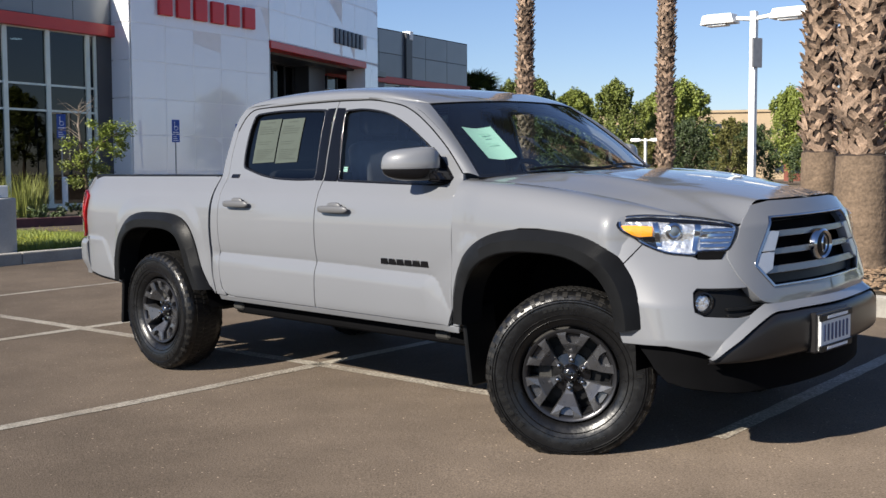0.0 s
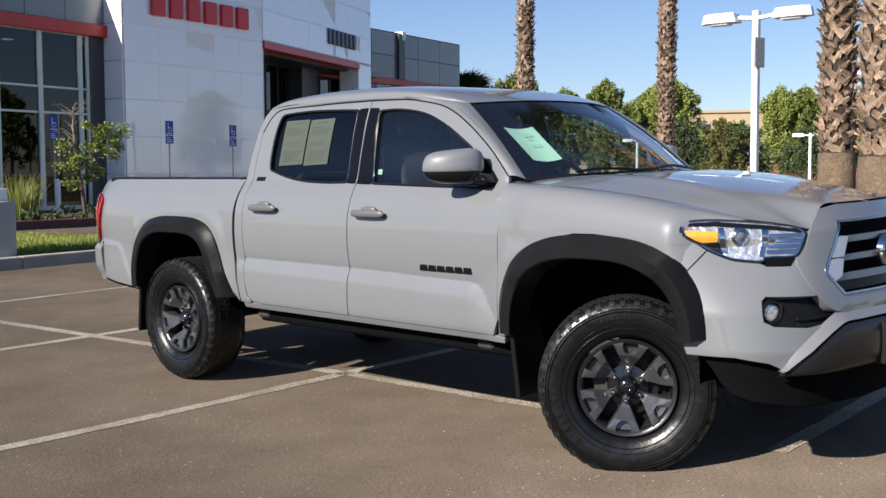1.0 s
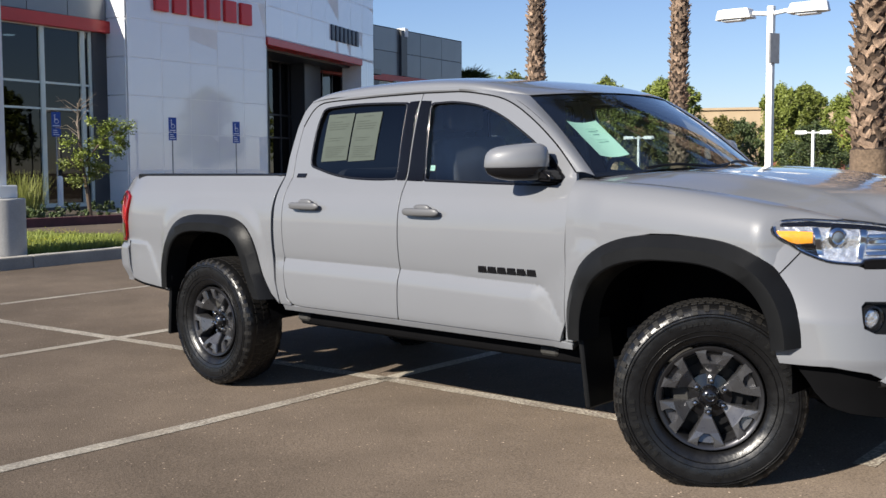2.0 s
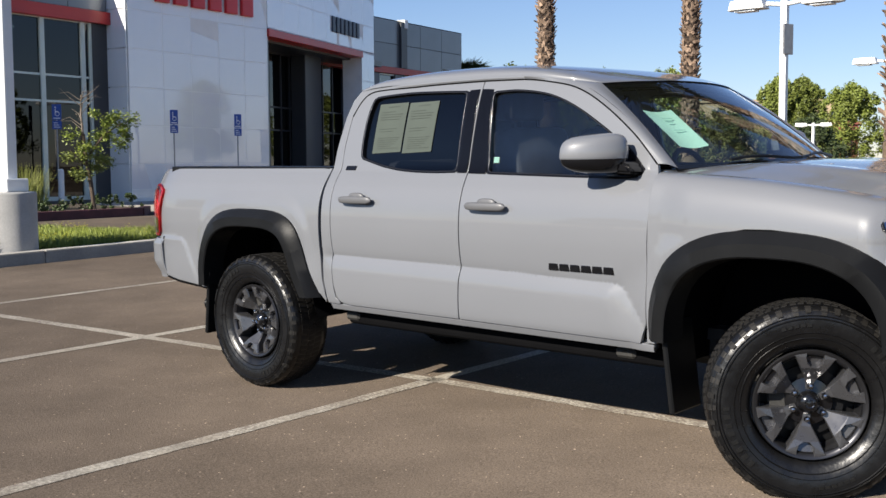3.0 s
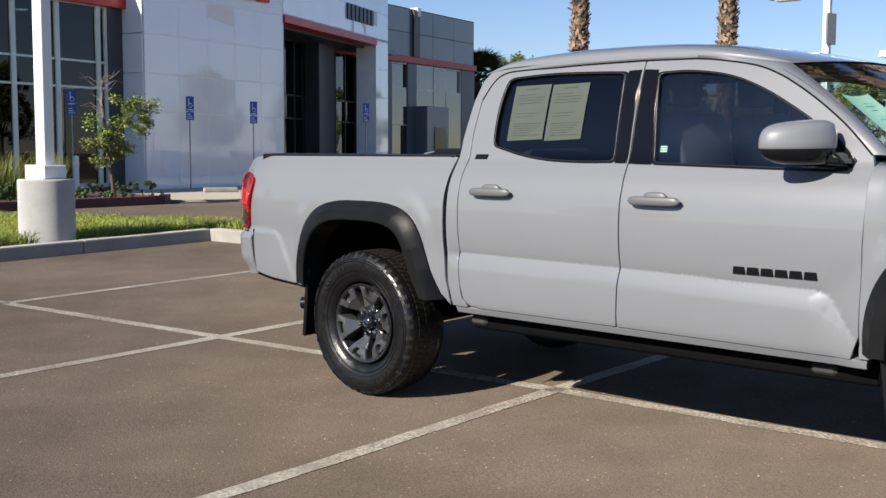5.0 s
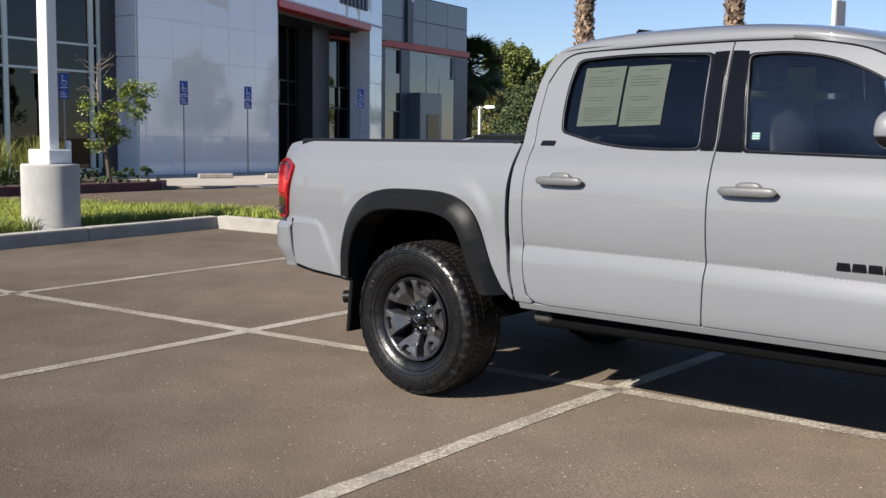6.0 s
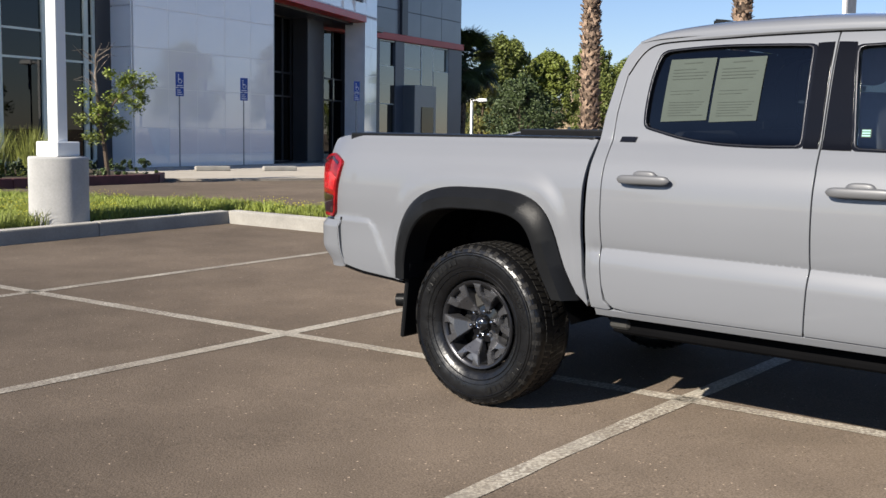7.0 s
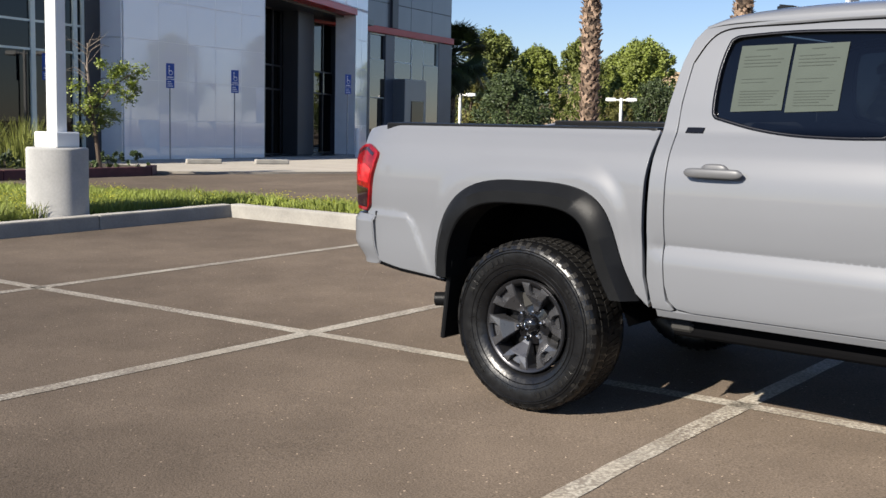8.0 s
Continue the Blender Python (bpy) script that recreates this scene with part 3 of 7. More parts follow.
# ---------------------------------------------------------------- showroom building
SHOW = Matrix.Translation((-24.286, 14.689, 0.06)) @ Matrix.Rotation(radians(100.44), 4, "Z")
BEND = Vector((5.25, 0.0))
TIP = Vector((14.75, 2.1))
SLANT = (TIP - BEND).normalized()
SLANT_A = math.atan2(SLANT.y, SLANT.x)
slant = Matrix.Translation((BEND.x, BEND.y, 0)) @ Matrix.Rotation(SLANT_A, 4, "Z")
COLS = [-1.10, 0.29, 1.53, 2.79, 4.05, 5.235]
ROWS = [0.05, 1.19, 2.35, 3.49, 4.65, 5.81, 6.97, 8.13, 9.25]
show = thing("showroom", SHOW, "white-panelled car showroom with red bands and dark glass", "building", kind="structure")


def panel_mesh(w, h, name="panel"):
    bm = boxed(0.011, w - 0.011, -0.03, 0.0, 0.011, h - 0.011, 0.004, 1)
    me = bpy.data.meshes.new(name)
    bmesh.ops.recalc_face_normals(bm, faces=bm.faces[:])
    bm.to_mesh(me)
    bm.free()
    return me


PM = {}


def panel(u0, u1, z0, z1, mat, parent, base=Matrix.Identity(4), y=0.0, name="panel"):
    key = (round(u1 - u0, 3), round(z1 - z0, 3), mat.name)
    if key not in PM:
        PM[key] = panel_mesh(u1 - u0, z1 - z0)
    wob = Matrix.Rotation(radians(random.uniform(-0.12, 0.12)), 4, "Z") @ Matrix.Rotation(radians(random.uniform(-0.12, 0.12)), 4, "X")
    put(name, PM[key], mat, parent, matrix=base @ Matrix.Translation((u0, y, z0)) @ wob)


portal = part("portal_wall", boxed(-1.10, 5.24, -0.0285, 0.80, -0.3, 9.2), M["joint"], show)
for i in range(len(COLS) - 1):
    for j in range(len(ROWS) - 1):
        panel(COLS[i], COLS[i + 1], ROWS[j] + (0.36 if j == 0 else 0), ROWS[j + 1], M["panel"], portal)
    panel(COLS[i], COLS[i + 1], 0.05, 0.41, M["returnpanel"], portal)
for j in range(len(ROWS) - 1):     # the near return of the portal
    panel(0, 0.84, ROWS[j], ROWS[j + 1], M["returnpanel"], portal, Matrix.Translation((-1.14, 0.82, 0)) @ Matrix.Rotation(radians(-90), 4, "Z"))
part("foot_strip", boxed(-1.13, 5.24, -0.04, 0.0, -0.3, 0.04), M["greymetal"], portal)
wing = part("portal_lintel", boxed(0.02, 9.72, -0.0285, 2.4, 5.88, 9.2), M["joint"], show, matrix=slant)
SCOLS = [9.72 * i / 8 for i in range(9)]
for i in range(8):
    for j in range(5, 8):
        panel(SCOLS[i] + 0.01, SCOLS[i + 1] + 0.01, ROWS[j] + (0.10 if j == 5 else 0), ROWS[j + 1], M["panel"], wing)
leg = part("portal_leg", boxed(8.38, 9.72, -0.0285, 0.85, -0.3, 5.86), M["joint"], show, matrix=slant)
for j in range(5):
    panel(8.36, 9.05, ROWS[j], ROWS[j + 1], M["panel"], leg)
    panel(9.05, 9.73, ROWS[j], ROWS[j + 1], M["panel"], leg)
part("red_header", boxed(0.0, 8.36, -0.10, 0.5, 5.60, 5.86, 0.01), M["redband"], show, "red painted header over the entrance", matrix=slant)
part("soffit", boxed(0.0, 11.9, 0.5, 3.4, 5.52, 5.75), M["darkpanel"], show, matrix=slant)
part("recess_floor", boxed(0.0, 9.7, -1.2, 3.6, -0.25, 0.0), M["apron"], show, matrix=slant)
# entrance columns and glazing
part("recess_wall", boxed(0.02, 0.20, 0.05, 2.0, -0.2, 5.6), M["greypanel"], show, matrix=slant)
part("dark_column", boxed(5.7, 7.2, 1.3, 1.95, -0.1, 5.6, 0.02), M["darkpanel"], show, matrix=slant)
part("dark_column", boxed(1.5, 1.85, 1.7, 2.0, -0.1, 5.6, 0.02), M["darkpanel"], show, matrix=slant)


def glazing(name, base, u0, u1, z0, z1, mull, trans, frame_mat, glass_mat, depth=0.10, w=0.06, label="", rail=None):
    """A framed glass wall: each mullion, rail and pane a part."""
    root = part(name, boxed(u0, u1, 0, depth, z0 - 0.12, z0), frame_mat, show, label, matrix=base)
    us = [u0] + [u for u in mull if u0 < u < u1] + [u1]
    zs = [z0] + [z for z in trans if z0 < z < z1] + [z1]
    for u in us:
        part("mullion", boxed(u - w / 2, u + w / 2, -0.02, depth, z0, z1), frame_mat, root)
    for z in zs[1:]:
        for a, b in zip(us, us[1:]):
            part("transom", boxed(a + w / 2, b - w / 2, 0, depth - 0.01, z - (rail or w) / 2, z + (rail or w) / 2), frame_mat, root)
    for a, b in zip(us, us[1:]):
        for c, d in zip(zs, zs[1:]):
            bm = boxed(a + w / 2, b - w / 2, 0.04, 0.05, c, d)
            tilt = Matrix.Rotation(radians(random.uniform(-0.2, 0.2)), 4, "Z")
            ob = part("pane", bm, glass_mat, root, matrix=tilt)
            ob.visible_shadow = False
    return root


glazing("entrance_glazing", slant @ Matrix.Translation((0, 2.0, 0)), 0.2, 12.0, 0.05, 5.5, [0.9, 1.7, 2.8, 3.9, 4.9, 5.7, 7.2, 8.0, 8.8, 9.8, 10.9], [2.5, 3.4], M["darkframe"], M["shopglass"])
WEST = Matrix.Translation((0, 0.85, 0))
glazing("shop_window", WEST, -14.0, -1.75, 0.25, 5.36, [-13.0, -11.5, -10.0, -8.5, -6.45, -4.95, -3.5, -2.05], [3.0, 3.75], M["alu"], M["shopglass"], w=0.15, depth=0.18, rail=0.06)
part("dark_pilaster", boxed(-1.72, -1.15, 0.80, 1.3, -0.3, 5.36), M["darkpanel"], show)
part("red_band", boxed(-14.0, -1.15, 0.62, 1.2, 5.36, 5.72, 0.01), M["redband"], show, "red painted band above the glass")
upper = part("grey_fascia", boxed(-14.0, -1.15, 0.80, 1.2, 5.72, 6.78), M["gap"], show)
for i in range(9):
    panel(-13.98 + i * 1.42, -12.56 + i * 1.42, 5.74, 6.76, M["greypanel"], upper, y=0.79)
part("plinth", boxed(-14.0, -1.75, 0.8, 1.1, -0.3, 0.13), M["darkpanel"], show)
# the wing beyond the portal
EAST = Matrix.Translation((0, 4.0, 0))
part("red_band", boxed(11.5, 25.6, 3.85, 4.4, 5.40, 5.70, 0.01), M["redband"], show, "red painted band on the grey wing")
efas = part("grey_fascia", boxed(11.5, 25.58, 4.02, 4.5, 5.70, 7.95), M["gap"], show)
for i in range(7):
    u0 = 11.5 + i * 2.0
    for j in range(2):
        panel(u0, u0 + 2.0, 5.71 + j * 1.1, 6.81 + j * 1.1, M["greypanel"], efas, y=4.01)
part("white_cap", boxed(19.85, 20.15, 3.80, 4.6, 7.60, 8.02, 0.02), M["white"], show)
part("dark_rib", boxed(19.6, 20.1, 3.84, 4.3, 5.72, 7.9), M["darkpanel"], show)
for u0, u1 in ((15.4, 17.9), (19.2, 20.0), (24.2, 25.58)):
    part("grey_pier", boxed(u0, u1, 3.95, 4.6, -0.2, 5.4, 0.02), M["slate"], show)
glazing("wing_window", EAST, 17.9, 24.2, 0.2, 5.35, [20.0, 21.6, 22.7], [3.4, 4.2, 2.5], M["alu"], M["wingglass"])
part("entry_box", boxed(19.9, 21.9, 3.3, 4.0, -0.2, 3.4, 0.02), M["greypanel"], show, "grey framed side entrance")
part("entry_glass", boxed(20.5, 21.6, 3.27, 3.295, 0.0, 2.4), M["shopglass"], show)
# rooms, roof and back
part("showroom_floor", boxed(-14.0, 25.5, 1.0, 16.0, -0.4, 0.02), M["showfloor"], show)
part("back_wall", boxed(-14.2, 25.6, 16.0, 16.3, -0.4, 8.0), M["interior"], show)
part("side_wall", boxed(25.45, 25.75, 4.5, 16.3, -0.4, 7.95), M["greypanel"], show)
part("side_wall", boxed(-14.3, -14.0, 0.8, 16.3, -0.4, 6.78), M["greypanel"], show)
part("roof", boxed(-14.0, 5.2, 1.21, 16.2, 5.75, 6.0), M["roofgrey"], show)
part("roof", boxed(5.2, 14.5, 4.55, 16.2, 5.76, 6.0), M["roofgrey"], show)
# unseen roof filler, added to stop sun leaking into the entrance
part("roof", boxed(0.05, 9.5, 2.45, 6.0, 5.755, 5.865), M["roofgrey"], show, matrix=slant)
part("roof", boxed(14.5, 25.5, 4.55, 16.2, 5.75, 6.0), M["roofgrey"], show)
part("room_wall", boxed(-1.0, -0.7, 1.0, 16.0, 0.0, 5.7), M["interior"], show)
part("room_wall", boxed(17.0, 25.0, 6.6, 6.8, 0.0, 5.7), M["interior"], show)
for k in range(10):
    part("ceiling_light", boxed(-3.0 - 1.1 * (k % 5), -2.75 - 1.1 * (k % 5), 3.0 + 2.6 * (k // 5) + 0.5 * (k % 3), 3.25 + 2.6 * (k // 5) + 0.5 * (k % 3), 5.30, 5.33), M["ceilinglamp"], show, "small bright recessed ceiling light")
for u in (-12.0, -9.0, -6.0, -3.5):
    part("room_column", boxed(u, u + 0.4, 5.0, 5.4, 0.0, 5.7, 0.02), M["interior"], show)
part("counter", boxed(-9.5, -5.5, 6.5, 7.3, 0.0, 1.05, 0.03), M["darkpanel"], show)


def sign_letters(name, base, n, u0, pitch, w, z0, h, mat, label, d=0.10, gap=0.0):
    """Raised letters of a name kept to plain bars."""
    root = thing(name, SHOW @ base, label, "sign", kind="")
    for i in range(n):
        bm = boxed(0, w, -d, -0.035, 0, h, 0.03, 2)
        part("letter_block", bm, mat, root, matrix=Matrix.Translation((u0 + i * pitch, 0, z0)))
    return root


sign_letters("red_wall_sign", Matrix.Identity(4), 6, -0.02, 0.775, 0.56, 6.14, 0.72, M["redsign"], "six raised red sign blocks on the white facade", 0.16)
sign_letters("navy_wall_sign", slant, 7, 5.35, 0.40, 0.27, 6.35, 0.62, M["navysign"], "seven small navy sign blocks on the white facade")
flat_patch("apron", [(-23.1, 7.8), (-24.6, 16.0), (-25.8, 23.5), (-29.5, 31.0), (-17.0, 31.0), (-14.8, 18.0), (-15.65, 14.4), (-16.25, 12.2), (-16.8, 10.9), (-17.5, 10.2), (-20.0, 8.0)], 0.11, M["apron"],
           "pale concrete apron before the showroom", "paving", Matrix.Identity(4))
# ---------------------------------------------------------------- the pickup truck
TRUCK = LOT @ Matrix.Rotation(radians(-0.9), 4, "Z")
truck = thing("pickup_truck", TRUCK, "cement-grey crew-cab pickup truck with black fender flares", "truck")
AXLE_F, AXLE_R, HUB = 3.232, 0.020, 0.345
S = -1     # side being built: -1 right, 1 left
LEVELS = (0.42, 0.55, 0.69, 0.88, 1.0, 1.1)
NOSE = (((3.60, .87), (3.73, .83), (3.86, .73), (3.96, .57), (4.02, .3), (4.04, 0)),
        ((3.58, .885), (3.74, .84), (3.87, .74), (3.97, .57), (4.02, .3), (4.04, 0)),
        ((3.56, .885), (3.72, .83), (3.84, .74), (3.95, .57), (4.00, .3), (4.03, 0)),
        ((3.49, .87), (3.65, .78), (3.80, .66), (3.90, .54), (3.96, .3), (3.98, 0)),
        ((3.45, .85), (3.61, .76), (3.79, .61), (3.88, .51), (3.94, .3), (3.96, 0)),
        ((3.38, .80), (3.55, .71), (3.72, .58), (3.82, .48), (3.88, .3), (3.91, 0)))


def nose_plan(s, z):
    """Plan of the nose at height z: s 0 at the flank, 1 at the middle, 2 at the other flank. Gives x, half width with sign."""
    far = s > 1
    if far:
        s = 2 - s
    z = min(max(z, LEVELS[0]), LEVELS[-1])
    i = 0
    while i < 4 and z > LEVELS[i + 1]:
        i += 1
    f = (z - LEVELS[i]) / (LEVELS[i + 1] - LEVELS[i])
    C = [(lerp(a[0], b[0], f), lerp(a[1], b[1], f)) for a, b in zip(NOSE[i], NOSE[i + 1])]
    u = max(-0.2, s) * 5
    k = min(max(int(math.floor(u)), 0), 4)
    f = u - k
    p1, p2 = C[k], C[k + 1]
    p0 = C[k - 1] if k else (2 * p1[0] - p2[0] - 0.05, 2 * p1[1] - p2[1] - 0.02)
    p3 = C[k + 2] if k < 4 else (C[4][0], -C[4][1])
    q = [0.5 * (2 * b + (c - a) * f + (2 * a - 5 * b + 4 * c - d) * f * f + (3 * b - a - 3 * c + d) * f ** 3) for a, b, c, d in zip(p0, p1, p2, p3)]
    return q[0], (-q[1] if far else q[1])


def nose(out=0.0):
    """Maps (s, z) to the nose, pushed out by a distance; s from 0 on the right flank to 2 on the left."""
    def fn(s, z):
        x, y = nose_plan(s, z)
        p = Vector((x, -y, z))
        if out:
            x1, y1 = nose_plan(s + 0.01, z)
            d = Vector((x1 - x, -(y1 - y), 0)).normalized()
            n = Vector((d.y, -d.x, 0))
            if n.x < 0:
                n = -n
            p = p + n * out
        return p
    return fn


def arch(xc, a, top, n=2.7, z0=0.50):
    """Height of a wheel arch's edge at x, or None outside."""
    def fn(x):
        f = abs((x - xc) / a)
        return z0 + (top - z0) * (1 - f ** n) ** (1 / n) if f < 1 else None
    return fn


ARCHES = {"R": (0.05, 0.490, 0.925), "F": (3.12, 0.475, 0.925)}


def arch_line(key, grow=0.0, steps=26, z0=0.5):
    """Points of an arch's edge, from front to rear."""
    xc, a, top = ARCHES[key]
    a, top = a + grow, top + grow
    pts = []
    for i in range(steps + 1):
        t = math.pi * i / steps
        c, s_ = math.cos(t), math.sin(t)
        w = abs(s_) ** (2 / 2.7)
        x = xc + a * math.copysign(abs(c) ** (2 / 2.7), c)
        if key == "R":      # the rear arch leans back: straight in front, full behind
            x -= 0.03 * (1 - w) + 0.08 * math.sin(math.pi * w) if c > 0 else 0.05 * w ** 6
        pts.append((x, z0 + (top - z0) * w))
    return pts


def door_crease(x):
    return ramp(x, (0.60, 1.60, 2.05, 2.43), (0.755, 0.747, 0.738, 0.729))


def bulge(x, z, xc):
    """1 on the edge of the swelling over a wheel, less inside."""
    if xc < 1:
        a, b, n = (0.50 if x > xc else 0.60), 0.668, 4.0
    else:
        a, b, n = 0.64, 0.655, 2.6
    return ((abs(x - xc) / a) ** n + (max(z - 0.42, 0.0) / b) ** n) ** (1 / n)


def half_width(x, z):
    """Half width of the body side: flank, shelf under the crease, swellings over the wheels, tumblehome above the belt."""
    y = ramp(z, (0.42, 0.50, 0.60, 0.75, 0.90, 1.02, 1.10, 1.16, 1.20, 1.32, 1.46, 1.56, 1.62, 1.68),
             (0.835, 0.862, 0.872, 0.872, 0.880, 0.872, 0.848, 0.812, 0.785, 0.757, 0.722, 0.690, 0.660, 0.610))
    if 0.55 < x < 2.66:        # scooped above the door crease, a bright shelf under it, a diagonal end on the front door
        a, b = door_crease(x) - z, (2.445 - x) * 0.815 + (0.735 - z) * 0.58
        h = max(0.0, min(1.0, 0.5 + (b - a) / 0.06))
        g = lerp(b, a, h) - 0.03 * h * (1 - h)
        if g < 0:
            w = -0.010 * math.exp(g / lerp(0.060, 0.032, h))
        else:
            w = -0.010 + 0.022 * (1 - (1 - min(g / lerp(0.16, 0.085, h), 1.0)) ** 2)
        y += w * smooth01((x - 0.56) / 0.10) * smooth01((z - 0.44) / 0.08) - 0.004
    if x < -0.42:
        diag = ramp(z, (0.52, 0.675, 0.77, 0.80), (-0.528, -0.599, -0.652, -0.72))
        y += 0.011 * smooth01((0.800 - z) / 0.034) * smooth01((diag + 0.016 - x) / 0.045)
    d = bulge(x, z, 0.05)
    y += 0.014 * smooth01((1.0 - d) / 0.12)
    d = bulge(x, z, 3.12)
    y += 0.015 * smooth01((1.0 - d) / 0.12)
    if x < -0.70:
        y -= 0.26 * (-0.70 - x) ** 2 / 0.30
    if x > 3.38:
        best = None
        prev = None
        for k in range(-6, 46):
            px, py = nose_plan(k / 50, z)
            if prev and prev[0] <= x <= px:
                f = (x - prev[0]) / (px - prev[0] + 1e-9)
                best = lerp(prev[1], py, f)
                break
            prev = (px, py)
        if best is not None:
            y = lerp(y, best, smooth01((x - 3.45) / 0.12))
    return y


def side(x, z, out=0.0):
    return Vector((x - 0.055 * smooth01((-0.55 - x) / 0.35), S * (half_width(x, z) + out), z))


def flank(out=0.0):
    return lambda x, z: side(x, z, out)


SHOULDER = 0.93


def hood_edge(x):
    """Height and half width of the shut line between fender and hood."""
    return ramp(x, (2.50, 3.0, 3.4, 3.72), (1.197, 1.165, 1.115, 1.045)), ramp(x, (2.50, 3.0, 3.4, 3.72), (0.745, 0.735, 0.72, 0.665))


def fender_surface(x, w):
    """Flank up to the shoulder, then a rounded quarter up to the hood's edge."""
    if w <= SHOULDER:
        return side(x, w)
    f = min((w - SHOULDER) / 0.2, 1.0) * math.pi / 2
    zt, yt = hood_edge(x)
    y0 = half_width(x, SHOULDER)
    return Vector((x, S * (yt + (y0 - yt) * max(math.cos(f), 0.0) ** 0.62), SHOULDER + (zt - SHOULDER) * math.sin(f) ** 0.85))


def spline(pts, n=5):
    """Smooth line through the given points."""
    out = []
    for i in range(len(pts) - 1):
        p1, p2 = Vector(pts[i]), Vector(pts[i + 1])
        p0 = Vector(pts[i - 1]) if i else p1 * 2 - p2
        p3 = Vector(pts[i + 2]) if i + 2 < len(pts) else p2 * 2 - p1
        for k in range(n):
            f = k / n
            out.append(tuple(0.5 * (2 * p1 + (p2 - p0) * f + (2 * p0 - 5 * p1 + 4 * p2 - p3) * f * f + (3 * p1 - p0 - 3 * p2 + p3) * f ** 3)))
    return out + [tuple(pts[-1])]


PILLAR_LINE = [(1.800, 1.603), (1.900, 1.593), (2.070, 1.563), (2.180, 1.521), (2.280, 1.463), (2.370, 1.400), (2.470, 1.318), (2.568, 1.218)]


def build_side(s):
    global S
    S = s
    P = M["paint"]
    # bed
    bed = [(-0.998, 1.176), (-0.93, 1.190), (-0.86, 1.196), (0.588, 1.200), (0.571, 1.0), (0.566, 0.8), (0.577, 0.62), (0.607, 0.50)]
    bed += [p for p in arch_line("R", 0.03) if p[1] > 0.5] + [(-0.45, 0.50), (-0.70, 0.525), (-0.86, 0.555), (-0.90, 0.75), (-0.925, 0.80), (-1.004, 1.15)]
    press = [(-0.89 + 0.03 * k, 0.795 - 0.011 * j) for k in range(7) for j in range(3)]
    press += [(ramp(0.53 + 0.025 * k, (0.52, 0.675, 0.77, 0.80), (-0.528, -0.599, -0.652, -0.72)) + 0.012 - 0.016 * j, 0.53 + 0.025 * k) for k in range(10) for j in range(3)]
    skin("bed_side", bed, flank(), P, truck, step=0.018, extra=press)
    skin("bed_hem", [(-0.865, 0.556), (-0.70, 0.527), (-0.45, 0.502), (-0.45, 0.486), (-0.70, 0.508), (-0.865, 0.536)], flank(-0.006), M["gap"], truck, step=0.05, rim=0.03)
    # cab corner behind the rear door
    skin("cab_corner", [(0.628, 0.50), (0.71, 0.498), (0.722, 0.504), (0.685, 0.535), (0.676, 0.60), (0.664, 0.73), (0.662, 1.0), (0.660, 1.2), (0.664, 1.312)] + spline([(0.687, 1.464),
                        (0.738, 1.550), (0.796, 1.592), (0.870, 1.603)], 3) + [(0.870, 1.616), (0.80, 1.618), (0.757, 1.614), (0.715, 1.597), (0.680, 1.553), (0.648, 1.467), (0.612, 1.29),
                        (0.604, 1.20), (0.594, 0.80), (0.602, 0.62)], flank(), P, truck, step=0.035)
    # doors, each with frame, window, handle
    rear_top = spline([(0.696, 1.464), (0.746, 1.545), (0.802, 1.584), (0.902, 1.595), (1.09, 1.599), (1.263, 1.604), (1.557, 1.607)], 4)
    rear = list(rear_top)
    rear += [(1.553, 1.465), (1.548, 1.200), (1.558, 1.09), (1.558, 0.75), (1.546, 0.50), (0.80, 0.500), (0.735, 0.510), (0.702, 0.540), (0.685, 0.60), (0.673, 0.73)]
    rear += spline([(0.671, 1.0), (0.669, 1.2), (0.673, 1.312), (0.696, 1.464)], 3)[:-1]
    bm = bmesh.new()
    seam = rear_top + spline(PILLAR_LINE, 4)
    tube(bm, [side(x, z + 0.0045, 0.0005) for x, z in seam], 0.0034, 6)
    part("door_seam", bm, M["gap"], truck)
    rhole = spline([(0.820, 1.252), (0.806, 1.275), (0.804, 1.355), (0.813, 1.455), (0.833, 1.535), (0.852, 1.558), (0.90, 1.567), (1.10, 1.576), (1.33, 1.572), (1.460, 1.567)], 4)
    rhole += [(1.478, 1.561), (1.483, 1.545), (1.486, 1.215), (1.482, 1.195)] + spline([(1.465, 1.188), (1.316, 1.186), (1.13, 1.193), (0.985, 1.212), (0.861, 1.241)], 4)
    front = [(1.566, 1.607)] + [(x, z) for x, z in spline(PILLAR_LINE, 4)] + [(2.582, 1.175), (2.582, 1.08), (2.576, 0.90), (2.572, 0.58), (2.545, 0.495),
             (1.556, 0.50), (1.568, 0.75), (1.568, 1.09), (1.558, 1.200), (1.562, 1.465)]
    fhole = [(1.668, 1.205), (1.674, 1.190), (1.690, 1.183)] + spline([(2.14, 1.173), (2.44, 1.168)], 2) + [(2.485, 1.173), (2.492, 1.190)]
    fhole += spline([(2.465, 1.230), (2.350, 1.335), (2.265, 1.393), (2.120, 1.475), (1.970, 1.532), (1.800, 1.558), (1.66, 1.558)], 5) + [(1.640, 1.552), (1.636, 1.535)]
    crease = [(0.69 + 0.02 * k, door_crease(0.69 + 0.02 * k) + dz) for k in range(87) for dz in (0.005, 0.001, -0.003, -0.009)]
    crease += [(2.425 + 0.145 * k / 24 + dx, 0.735 - 0.204 * k / 24 + dx * 0.7) for k in range(25) for dx in (0.006, 0.0, -0.006, -0.016)]
    rd = skin("rear_door", rear, flank(), P, truck, step=0.03, holes=[rhole], stepy=0.014, extra=crease)
